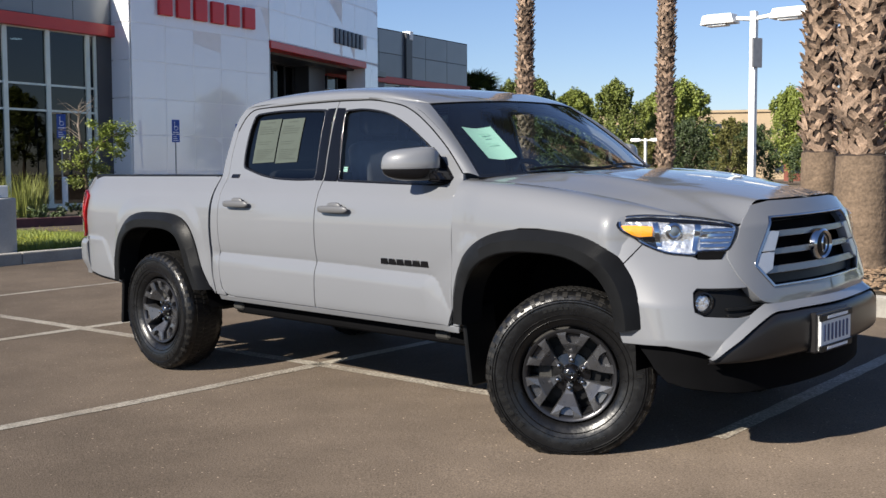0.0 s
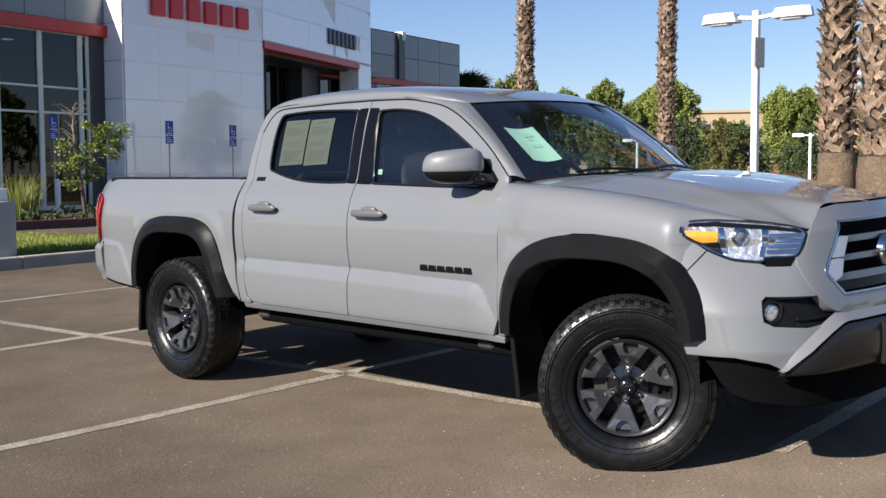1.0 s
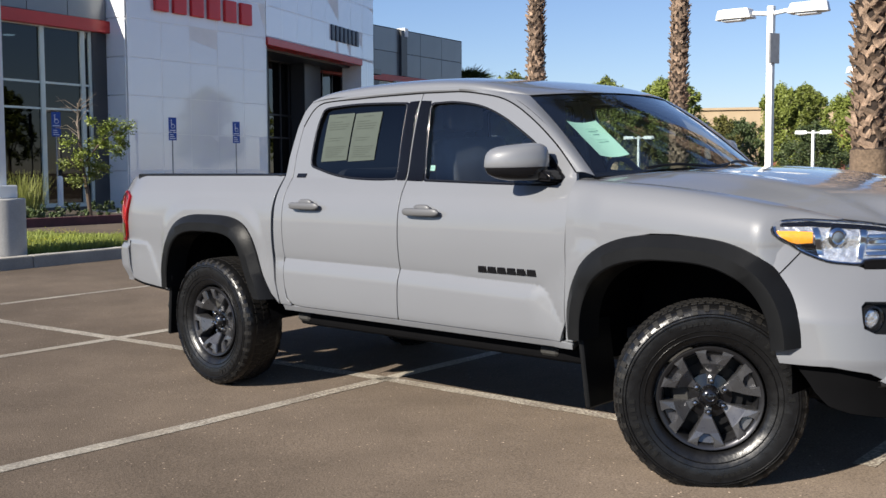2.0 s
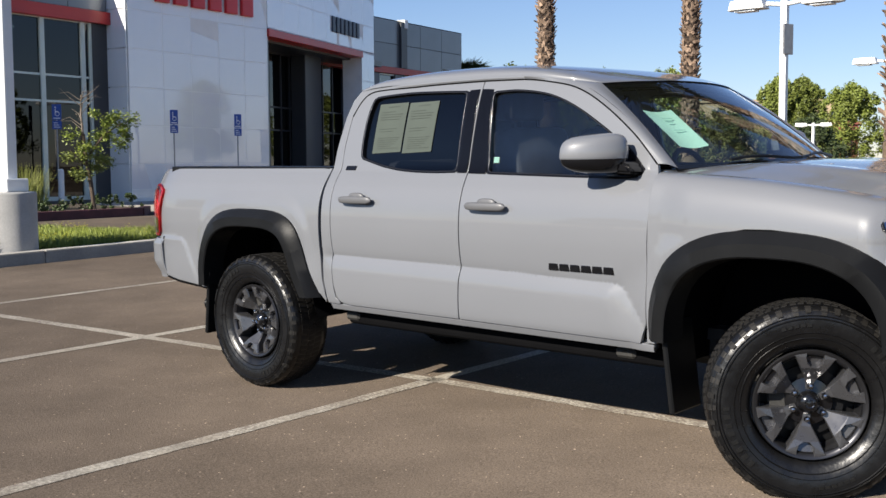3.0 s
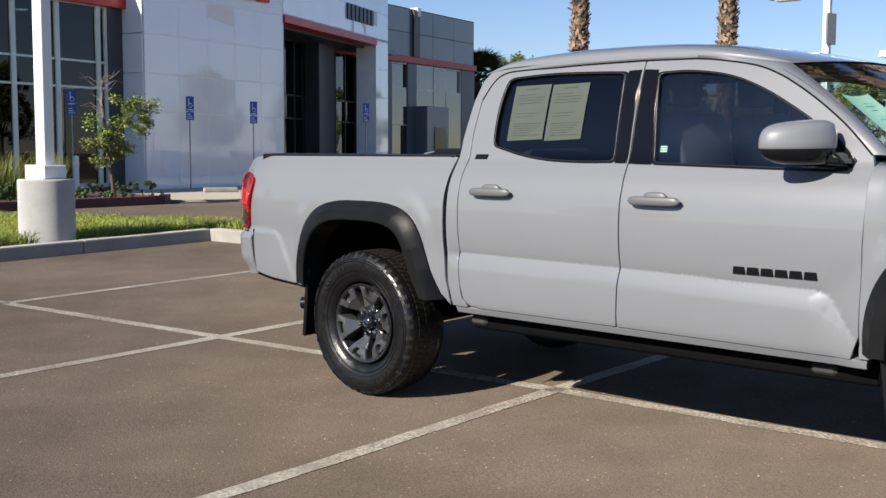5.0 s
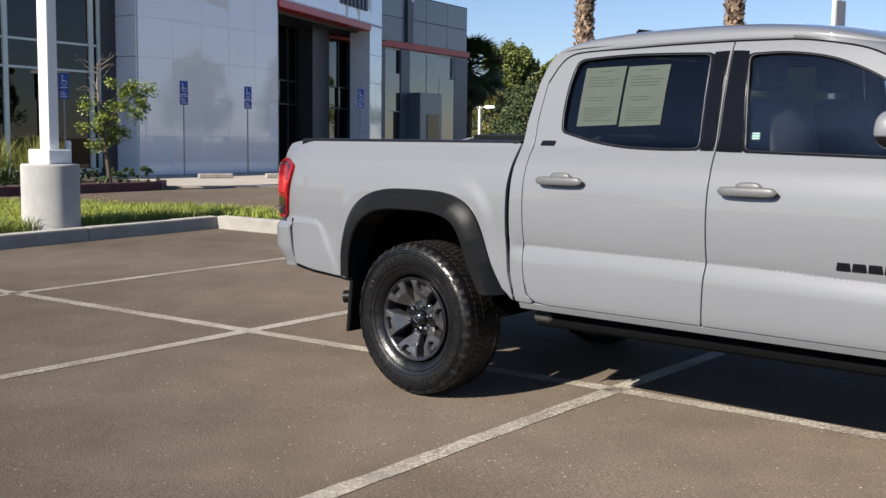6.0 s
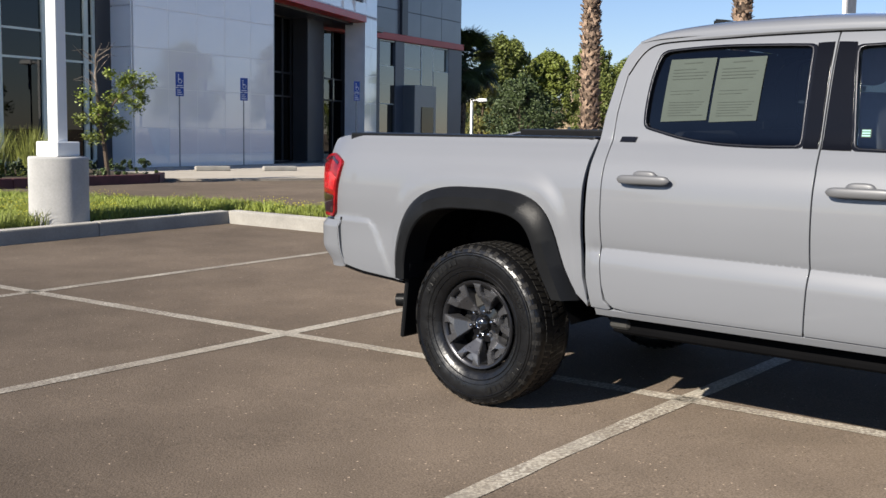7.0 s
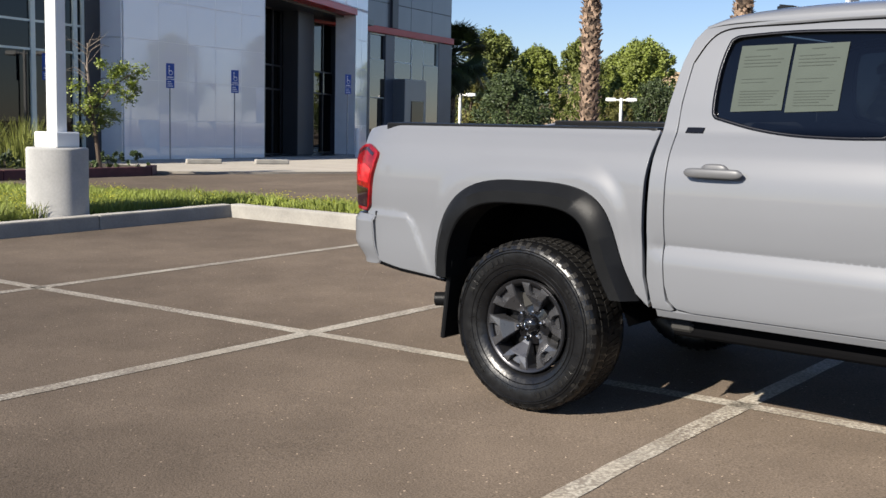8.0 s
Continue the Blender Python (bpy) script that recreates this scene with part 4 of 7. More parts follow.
    fd = skin("front_door", front, flank(), P, truck, step=0.022, holes=[fhole], stepy=0.014, extra=crease)
    big = lambda poly, k: [tuple(Vector((sum(q[0] for q in poly) / len(poly), sum(q[1] for q in poly) / len(poly))).lerp(Vector(p), k)) for p in poly]
    for door, hole, glass in ((rd, rhole, M["privacy"]), (fd, fhole, M["glass"])):
        skin("window_seal", big(hole, 1.012), flank(0.004), M["gloss"], door, step=0.05, holes=[big(hole, 0.978)], rim=0.022)
        skin("seal_lip", big(hole, 0.986), flank(0.006), M["rimlip"], door, step=0.05, holes=[big(hole, 0.980)], rim=0.004)
        g = skin("window", big(hole, 1.02), flank(-0.012), glass, door, step=0.08, rim=0)
        g.visible_shadow = False
    skin("pillar_trim", [(1.490, 1.571), (1.550, 1.573), (1.545, 1.185), (1.490, 1.185)], flank(0.005), M["trimblack"], rd, step=0.05, rim=0.006)
    skin("pillar_trim", [(1.568, 1.573), (1.633, 1.569), (1.668, 1.181), (1.562, 1.183)], flank(0.005), M["trimblack"], fd, step=0.05, rim=0.006)
    skin("mirror_sail", [(2.352, 1.350), (2.432, 1.287), (2.515, 1.203), (2.505, 1.180), (2.365, 1.183)], flank(0.006), M["gloss"], fd, step=0.04, rim=0.006)
    line = spline(PILLAR_LINE, 4)
    sheet("gap_strip", lambda u, v: side(line[int(round(u * (len(line) - 1)))][0] + lerp(-0.014, 0.016, v), line[int(round(u * (len(line) - 1)))][1] + lerp(-0.014, 0.016, v), -0.014), len(line) - 1, 1, M["gap"], fd)
    for door, x0, z0 in ((rd, 0.758, 1.046), (fd, 1.622, 1.035)):
        handle(door, x0, z0, s)
    # fender
    fen = [(2.580, 0.50), (2.580, 0.58), (2.583, 0.90), (2.589, 1.06), (2.589, 1.13)]
    fen += [(3.0, 1.13), (3.4, 1.13), (3.70, 1.13), (3.66, 1.02), (3.63, 0.93), (3.60, 0.86), (3.565, 0.79)]
    fen += [p for p in arch_line("F", 0.03) if 0.5 < p[1] and p[0] < 3.57]
    skin("front_fender", fen, fender_surface, P, truck, step=0.03, stepy=0.014)
    # sill
    skin("sill", [(0.64, 0.466), (2.60, 0.462), (2.60, 0.490), (0.64, 0.492)], flank(-0.006), P, truck, step=0.06, rim=0.05)
    # near-black filler under the sill, added to block light from the far side
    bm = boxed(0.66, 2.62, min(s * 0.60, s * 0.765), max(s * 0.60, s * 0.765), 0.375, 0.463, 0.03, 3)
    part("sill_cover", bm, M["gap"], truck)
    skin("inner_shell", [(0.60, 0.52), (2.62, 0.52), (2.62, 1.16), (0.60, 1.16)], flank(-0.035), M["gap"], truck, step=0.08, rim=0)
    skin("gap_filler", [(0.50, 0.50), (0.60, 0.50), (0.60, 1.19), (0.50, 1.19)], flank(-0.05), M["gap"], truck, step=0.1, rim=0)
    sheet("gap_strip", lambda u, v: side(lerp(0.76, 1.84, u), ramp(lerp(0.76, 1.84, u), (0.76, 0.82, 0.902, 1.263, 1.6, 1.84), (1.560, 1.588, 1.598, 1.607, 1.609, 1.600)) + lerp(-0.018, 0.016, v), -0.012), 20, 1, M["gap"], truck)
    for key in "RF":
        flare(key, s)


def handle(door, x0, z0, s):
    """Pull handle: a straight round-ended bar, a raised hump behind its middle, a shallow cup under it."""
    y = half_width(x0 + 0.12, z0)
    for name, mat, xa, xb, zc, h, bow, th in (("handle", M["handle"], 0.0, 0.238, 0.0, 0.0185, 0.030, 0.013), ("handle_hump", M["handle"], 0.066, 0.172, 0.015, 0.021, 0.016, 0.012),
                                              ("handle_cup", M["paint"], 0.072, 0.166, -0.016, 0.020, -0.004, 0.007)):
        bm = bmesh.new()
        rows = []
        n = 22
        for i in range(n + 1):
            f = i / n
            e = max(0.05, 1 - abs(2 * f - 1) ** (9 if name == "handle" else 3.5)) ** 0.5
            ring = []
            for k in range(14):
                a = 2 * math.pi * k / 14
                sq = lambda w: math.copysign(abs(w) ** 0.65, w)
                ring.append(bm.verts.new((x0 + lerp(xa, xb, f), s * (y + bow + (0.005 * math.sin(math.pi * f) if name == "handle" else 0) + th * sq(math.cos(a)) * e), z0 + zc + h * sq(math.sin(a)) * e)))
            rows.append(ring)
        for a, b in zip(rows, rows[1:]):
            for k in range(14):
                bm.faces.new((a[k], b[k], b[(k + 1) % 14], a[(k + 1) % 14]))
        bm.faces.new(rows[0])
        bm.faces.new(rows[-1][::-1])
        part(name, bm, mat, door, "grey pull handle" if name == "handle" else "", smooth=True)


def flare(key, s):
    """Black moulded flare round a wheel opening, with its inner lip and the liner of the wheel well."""
    n = 40
    outer, inner = arch_line(key, 0.055, n, 0.52), arch_line(key, -0.045, n, 0.52)
    first = 1 if key == "F" else 0
    lip = arch_line(key, -0.055, n, 0.52)
    well = arch_line(key, -0.01, n, 0.40)

    def row(i, j):
        o, c = outer[i], inner[i]
        if j == 0:
            return Vector((o[0], s * (half_width(*o) - 0.004), o[1]))
        if j == 1:
            return Vector((lerp(o[0], c[0], 0.02), s * (half_width(*o) + 0.010), lerp(o[1], c[1], 0.02)))
        base = half_width(*o)
        if j == 2:
            return Vector((lerp(o[0], c[0], 0.46), s * max(base + 0.050, 0.933), lerp(o[1], c[1], 0.46)))
        if j == 3:
            return Vector((lerp(o[0], c[0], 0.94), s * max(base + 0.052, 0.936), lerp(o[1], c[1], 0.94)))
        if j == 4:
            return Vector((c[0], s * max(base + 0.046, 0.932), c[1]))
        return Vector((lip[i][0], s * 0.80, lip[i][1]))

    bm = bmesh.new()
    g = [[bm.verts.new(row(i, j)) for j in range(6)] for i in range(n + 1)]
    for i in range(first, n):
        for j in range(5):
            bm.faces.new((g[i][j], g[i + 1][j], g[i + 1][j + 1], g[i][j + 1]))
    for i in (first, n):
        bm.faces.new([g[i][j] for j in range(6)])
    bmesh.ops.delete(bm, geom=[v for v in bm.verts if not v.link_faces], context="VERTS")
    part("fender_flare", bm, M["black"], truck, "matt black plastic fender flare", smooth=True)
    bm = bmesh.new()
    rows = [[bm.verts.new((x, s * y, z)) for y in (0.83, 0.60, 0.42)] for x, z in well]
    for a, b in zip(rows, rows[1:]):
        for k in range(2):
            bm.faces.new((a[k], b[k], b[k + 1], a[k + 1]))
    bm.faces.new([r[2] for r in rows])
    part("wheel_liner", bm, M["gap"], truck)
    xc, a, top = ARCHES[key]
    x0 = xc - a + 0.03
    bm = bmesh.new()
    box(bm, x0 - 0.012, x0 + 0.012, s * 0.80 - 0.10, s * 0.80 + 0.12, 0.225, 0.60, 0.006, 1)
    bmesh.ops.rotate(bm, cent=(x0, 0, 0.5), matrix=Matrix.Rotation(radians(-7 if key == "F" else 7), 3, "Y"), verts=bm.verts[:])
    part("mud_flap", bm, M["black"], truck, "black rubber mud flap")


for side_sign in (-1, 1):
    build_side(side_sign)
S = -1


# ---- roof, pillars, glass
def roof_section(x):
    top = ramp(x, (0.71, 0.80, 0.95, 1.2, 1.6, 1.9, 2.1, 2.24), (1.618, 1.660, 1.684, 1.699, 1.696, 1.667, 1.628, 1.595))
    low = ramp(x, (0.72, 0.80, 0.95, 1.8, 2.0, 2.24), (1.598, 1.612, 1.619, 1.622, 1.602, 1.571))
    wid = ramp(x, (0.70, 0.80, 1.0, 1.8, 2.0, 2.24), (0.67, 0.668, 0.666, 0.664, 0.66, 0.60))
    return top, low, wid


def roof_point(u, v):
    th = (v - 0.5) * math.pi
    c, s_ = max(math.cos(th), 0.0), math.sin(th)
    fore = 2.15 + 0.11 * c ** 1.2
    aft = 0.722 - 0.012 * c
    x = lerp(aft, fore, u)
    top, low, wid = roof_section(x)
    y = wid * math.copysign(abs(s_) ** 0.62, s_)
    p = Vector((x, y, low + (top - low) * c ** 0.62))
    tip = screen((1 + max(-1.0, min(1.0, y / 0.60))) / 2, 1.0) + Vector((0.004, 0, 0.004))
    return p.lerp(tip, smooth01((u - 0.80) / 0.20))


def screen(u, v):
    """Windscreen: u across, v up."""
    k = 1 - (2 * u - 1) ** 2
    return Vector((lerp(2.640, 2.172, v) + lerp(0.18, 0.090, v) * k, (2 * u - 1) * lerp(0.735, 0.589, v), lerp(1.200, 1.570, v) + k * lerp(0.012, 0.018, v) + 0.020 * math.sin(math.pi * v)))


sheet("roof", roof_point, 44, 48, M["paint"], truck, flip=True)
ws = sheet("windscreen", screen, 24, 16, M["wscreen"], truck)
ws.visible_shadow = False
for a, b, c, d in ((0, 1, 0.985, 0.998), (0, 1, -0.02, 0.045), (0.0, 0.014, 0, 1), (0.986, 1.0, 0, 1)):
    sheet("screen_band", lambda u, v: screen(lerp(a, b, u), lerp(c, d, v)) - Vector((0.004, 0, 0.005)), 20, 14, M["gap"], ws)


GAP = spline(PILLAR_LINE[::-1], 6)
for s in (-1, 1):
    S = s

    def pillar(u, v, s=s):
        x, z = GAP[int(round(v * (len(GAP) - 1)))]
        a = Vector((x + 0.003, s * half_width(x, z + 0.005), z + 0.005))
        w = (2.570 - x) / (2.570 - 2.11)
        edge = 0.0 if s < 0 else 1.0
        if w <= 1:
            b = screen(edge, w) + Vector((0.002, 0, 0.003))
        else:
            f = (2.11 - x) / (2.11 - 1.80)
            xr = lerp(2.172, 1.80, f)
            top, low, wid = roof_section(xr)
            b = (screen(edge, 1.0) + Vector((0.002, 0, 0.003))).lerp(Vector((xr, s * (wid - 0.004), low)), smooth01(f))
        p = a.lerp(b, u)
        return p + Vector((0.3, s * 0.8, 0.5)).normalized() * math.sin(math.pi * u) * 0.014
    sheet("front_pillar", pillar, 10, len(GAP) - 1, M["paint"], truck, flip=(s > 0))
    # rail between door tops and roof
    def rail(u, v, s=s):
        x = lerp(0.868, 1.82, v)
        top, low, wid = roof_section(x)
        z0 = ramp(x, (0.868, 0.902, 1.09, 1.263, 1.6, 1.82), (1.600, 1.601, 1.605, 1.610, 1.612, 1.606))
        flat = Vector((x, s * half_width(x, z0 + 0.016 * u), z0 + 0.016 * u))
        p = Vector((x, s * half_width(x, z0), z0)).lerp(Vector((x, s * wid, low)), u) + Vector((0, s * 0.004, 0.003)) * math.sin(math.pi * u)
        return flat.lerp(p, smooth01((x - 0.868) / 0.16))
    sheet("roof_rail", rail, 4, 24, M["paint"], truck)
S = -1


def cab_back(u, v):
    z = lerp(0.50, 1.605, v)
    x = ramp(z, (0.5, 1.20, 1.30, 1.47, 1.557, 1.605), (0.605, 0.606, 0.618, 0.650, 0.684, 0.722))
    return Vector((x, (2 * u - 1) * (half_width(0.62, z) - 0.004), z))


sheet("cab_back", cab_back, 16, 20, M["paint"], truck, flip=True)
sheet("back_window", lambda u, v: cab_back(lerp(0.14, 0.86, u), lerp(0.68, 0.955, v)) - Vector((0.006, 0, 0)), 10, 6, M["privacy"], truck)
# shark fin
bm = bmesh.new()
prism(bm, [(0.0, -0.05), (0.16, -0.02), (0.14, 0.028), (0.09, 0.046), (0.012, 0.056)], 0.05, "y", -0.025)
bmesh.ops.bevel(bm, geom=bm.edges[:], offset=0.008, segments=2, affect="EDGES")
part("antenna_fin", bm, M["gloss"], truck, smooth=True, matrix=Matrix.Translation((0.735, -0.06, 1.680)))


# ---- hood
def hood_point(u, v):
    """Patch between the cowl (v 0), the nose (v 1) and the two fender lines."""
    a = abs(2 * u - 1)
    s = -1 if u < 0.5 else 1
    x_e = lerp(2.52, 3.70, v)
    z_e, y_e = hood_edge(x_e)
    edge = Vector((x_e, s * y_e, z_e))
    back = Vector((2.60 + 0.225 * (1 - a * a), s * 0.745 * a, 1.197 + 0.022 * (1 - a * a)))
    q = lerp(1.0, 0.30, a ** 1.15)
    zs = ramp(a, (0.0, 0.3, 0.6, 0.8, 1.0), (1.102, 1.100, 1.088, 1.070, 1.047))
    zf = ramp(a, (0.0, 0.30, 0.44, 0.52, 0.60, 0.70, 1.0), (1.102, 1.100, 1.094, 1.055, 1.008, 1.016, 1.047))
    nx, ny = nose_plan(q, min(zf, 1.1))
    mx, my = nose_plan(q, min(zs, 1.1))
    far = Vector((nx + 0.012, s * ny, zf))
    near = Vector((mx + 0.005, s * my, zs))
    b0 = Vector((2.60, s * 0.745, 1.197))
    p = back * (1 - v) + near * v + (far - near) * v ** 7
    ex, ey = nose_plan(0.30, 1.047)
    e_lin = b0 * (1 - v) + Vector((ex + 0.005, s * ey, 1.047)) * v
    p = p + (edge - e_lin) * a ** 3 * (1 - v ** 6)
    crown = 0.030 * math.sin(math.pi * v ** 0.8) * (1 - a ** 4)
    rib = 0.010 * (math.exp(-((a - 0.62) / 0.10) ** 2)) * math.sin(math.pi * min(1, v * 1.05))
    return p + Vector((0, 0, crown + rib))


sheet("hood", hood_point, 56, 36, M["paint"], truck)
sheet("cowl", lambda u, v: Vector((lerp(2.50, 2.66, v) + 0.21 * (1 - (2 * u - 1) ** 2), (2 * u - 1) * 0.74, 1.192 + 0.016 * (1 - (2 * u - 1) ** 2))), 16, 2, M["black"], truck)
for y0 in (-0.45, 0.12):
    bm = bmesh.new()
    tube(bm, [screen(0.5 + y0 / 1.37 + 0.40 * i / 6, 0.03 + 0.02 * math.sin(i)) + Vector((0.012, 0, 0.012)) for i in range(7)], 0.007, 6)
    part("wiper", bm, M["black"], truck)

# ---- nose: bumper cover, grille surround, grille, lamps
def lamp_nose(out):
    """The nose, with the lamp's upper rear corner brought out flush with the fender."""
    def fn(s, z):
        q = s if s < 1 else 2 - s
        return nose(out + 0.024 * smooth01((0.50 - q) / 0.22) * smooth01((z - 0.94) / 0.05))(s, z)
    return fn


for s in (-1, 1):
    mir = (lambda p: (2 - p[0], p[1])) if s > 0 else (lambda p: p)
    cover = [(-0.02, 0.528), (0.20, 0.526), (0.36, 0.503), (0.42, 0.478), (0.60, 0.602), (0.66, 0.640), (0.56, 0.628), (0.40, 0.640), (0.355, 0.660), (0.352, 0.740), (0.37, 0.757), (0.60, 0.752),
             (0.575, 0.80), (0.522, 0.897), (0.490, 0.869), (0.372, 0.869), (0.350, 0.876), (0.250, 0.887), (0.200, 0.903), (0.150, 0.926), (0.115, 0.953), (0.068, 0.981), (0.056, 1.004), (0.03, 1.0), (0.0, 0.90), (-0.05, 0.80), (-0.04, 0.65)]
    skin("bumper_cover", [mir(p) for p in cover], nose(0.012), M["paint"], truck, step=0.03, stepy=0.03, rim=0.05)
    skin("panel_gap", [mir(p) for p in [(0.148, 0.929), (0.150, 0.9265), (0.020, 0.8285), (0.018, 0.831)]], nose(0.0135), M["gap"], truck, step=0.04, rim=0.002)
    lampo = [mir(p) for p in soften([(0.062, 1.006), (0.068, 1.030), (0.092, 1.043), (0.140, 1.049), (0.209, 1.051), (0.300, 1.044), (0.400, 1.033), (0.496, 1.023), (0.555, 1.010), (0.572, 0.994), (0.563, 0.965), (0.537, 0.918), (0.515, 0.902), (0.372, 0.903), (0.358, 0.884), (0.250, 0.894), (0.204, 0.911), (0.153, 0.934), (0.118, 0.961), (0.074, 0.987)], 1, 0.2)]
    mid = Vector((sum(p[0] for p in lampo) / len(lampo), sum(p[1] for p in lampo) / len(lampo)))
    hl = skin("headlamp", lampo, lamp_nose(0.010), M["bowl"], truck, "clear headlamp with chrome bowl and amber reflector", step=0.05, stepy=0.03, rim=0.03)
    l = skin("lens", lampo, lamp_nose(0.030), M["lens"], hl, step=0.05, stepy=0.03, rim=0.018)
    l.visible_shadow = False
    skin("lamp_edge", [tuple(mid.lerp(Vector(p), 1.015)) for p in lampo], lamp_nose(0.020), M["gloss"], hl, step=0.05, stepy=0.03, holes=[[tuple(mid.lerp(Vector(p), 0.985)) for p in lampo]], rim=0.012)
    skin("chrome_edge", [tuple(mid.lerp(Vector(p), 0.984)) for p in lampo], lamp_nose(0.018), M["chrome"], hl, step=0.05, stepy=0.03, holes=[[tuple(mid.lerp(Vector(p), 0.95)) for p in lampo]], rim=0.006)
    skin("amber_reflector", [mir(p) for p in [(0.080, 1.008), (0.153, 1.007), (0.206, 1.004), (0.200, 0.964), (0.143, 0.961), (0.113, 0.971), (0.084, 0.992)]], lamp_nose(0.018), M["amber"], hl, step=0.04, rim=0.008)
    skin("dark_bezel", [mir(p) for p in [(0.100, 1.036), (0.210, 1.041), (0.380, 1.024), (0.545, 1.004), (0.545, 0.996), (0.380, 1.012), (0.210, 1.027), (0.100, 1.026)]], lamp_nose(0.016), M["gloss"], hl, step=0.04, rim=0.006)
    skin("dark_bezel", [mir(p) for p in [(0.110, 0.969), (0.145, 0.955), (0.207, 0.955), (0.212, 0.918), (0.196, 0.920), (0.158, 0.936), (0.122, 0.962)]], lamp_nose(0.017), M["gloss"], hl, step=0.04, rim=0.008)
    skin("lamp_foot", [mir(p) for p in [(0.374, 0.903), (0.512, 0.900), (0.490, 0.871), (0.372, 0.871)]], lamp_nose(0.018), M["gap"], hl, step=0.04, rim=0.012)
    for q, r, mm in ((0.275, 0.036, "chrome"), (0.275, 0.026, "lamp_glass")):
        x, y = nose_plan(q, 0.985)
        bm = bmesh.new()
        revolve(bm, [(0.001, 0.014 if mm == "lamp_glass" else 0.004), (r * 0.7, 0.010), (r, 0.002), (r, -0.02)], 20)
        part("projector", bm, M[mm], hl, smooth=True, matrix=Matrix.Translation((x + 0.024, s * (y + 0.024), 0.983)) @ Matrix.Rotation(radians(-48 if s > 0 else 180 + 48), 4, "Z"))
    for k in range(4):
        z = 0.918 + k * 0.0205
        skin("reflector_step", [mir(p) for p in [(0.375, z), (0.535 + 0.006 * k, z), (0.538 + 0.006 * k, z + 0.011), (0.375, z + 0.011)]], lamp_nose(0.019), M["chrome"], hl, step=0.04, rim=0.008)
    skin("lamp_divider", [mir(p) for p in [(0.345, 0.905), (0.362, 0.905), (0.368, 1.008), (0.350, 1.010)]], lamp_nose(0.019), M["chrome"], hl, step=0.04, rim=0.012)
    skin("lamp_divider", [mir(p) for p in [(0.212, 0.926), (0.228, 0.922), (0.228, 1.020), (0.212, 1.020)]], lamp_nose(0.019), M["chrome"], hl, step=0.04, rim=0.012)
    # fog lamp in its pocket
    pocket = skin("fog_pocket", [mir(p) for p in [(0.34, 0.645), (0.34, 0.765), (0.62, 0.762), (0.70, 0.70), (0.68, 0.63), (0.56, 0.615), (0.40, 0.63)]], nose(-0.028), M["black"], truck, step=0.05, rim=0)
    x, y = nose_plan(0.415, 0.69)
    aim = Matrix.Translation((x - 0.02, s * (y - 0.015), 0.692)) @ Matrix.Rotation(radians(-62 if s > 0 else 180 + 62), 4, "Z")
    bm = bmesh.new()
    revolve(bm, [(0.001, 0.008), (0.022, 0.007), (0.034, 0.002), (0.037, -0.006)], 24)
    part("fog_lamp", bm, M["bowl"], pocket, "round clear fog lamp", smooth=True, matrix=aim)
    bm = bmesh.new()
    revolve(bm, [(0.037, -0.006), (0.040, 0.014), (0.047, 0.012), (0.058, -0.03)], 24)
    part("fog_ring", bm, M["gloss"], pocket, smooth=True, matrix=aim)

both = lambda half: half + [(2 - a, b) for a, b in half[::-1] if abs(a - 1) > 1e-6]
hole = both([(0.762, 1.030), (0.652, 0.837), (0.722, 0.744)])
sur = soften(both([(0.715, 1.092), (0.60, 1.005), (0.575, 0.94), (0.515, 0.89), (0.575, 0.79), (0.605, 0.755), (0.66, 0.69), (0.72, 0.672)]), 1, 0.16)
skin("grille_surround", sur, nose(0.016), M["paint"], truck, step=0.03, stepy=0.025, holes=[hole], rim=0.05)
grille = skin("grille", [(0.60, 0.66), (1.40, 0.66), (1.40, 1.06), (0.60, 1.06)], nose(-0.05), M["gap"], truck, "black grille with grey bars and chrome frame", step=0.06, rim=0)
skin("chrome_frame", [tuple(Vector((1, 0.895)).lerp(Vector(p), 1.006)) for p in hole], nose(0.020), M["lug"], grille, step=0.03, stepy=0.03, holes=[[tuple(Vector((1, 0.895)).lerp(Vector(p), 0.976)) for p in hole]], rim=0.03)
for z0, z1, a in ((0.944, 0.966, 0.765), (0.872, 0.893, 0.735), (0.796, 0.822, 0.70)):
    skin("grille_bar", [(a, z0), (2 - a, z0), (2 - a, z1), (a, z1)], nose(0.010), M["satin"], grille, step=0.04, stepy=0.02, rim=0.045)
for s in (-1, 1):
    mir = (lambda p: (2 - p[0], p[1])) if s > 0 else (lambda p: p)
    skin("grille_cheek", [mir(p) for p in [(0.732, 0.968), (0.790, 0.966), (0.755, 0.889), (0.690, 0.889)]], nose(0.018), M["silver"], grille, step=0.03, rim=0.04)
    skin("grille_cheek", [mir(p) for p in [(0.687, 0.880), (0.752, 0.880), (0.730, 0.815), (0.690, 0.796), (0.664, 0.832)]], nose(0.018), M["silver"], grille, step=0.03, rim=0.04)
skin("grille_mesh", [(0.74, 0.75), (1.26, 0.75), (1.26, 0.80), (0.74, 0.80)], nose(-0.02), M["black"], grille, step=0.05, rim=0.02)
bm = bmesh.new()
revolve(bm, [(0.001, 0.030), (0.030, 0.028), (0.052, 0.020)], 32)
part("badge_disc", bm, M["black"], grille, smooth=True, matrix=Matrix.Translation((3.985, 0, 0.890)) @ Matrix.Rotation(radians(-90), 4, "Z") @ Matrix.Scale(1.25, 4, (1, 0, 0)))
bm = bmesh.new()
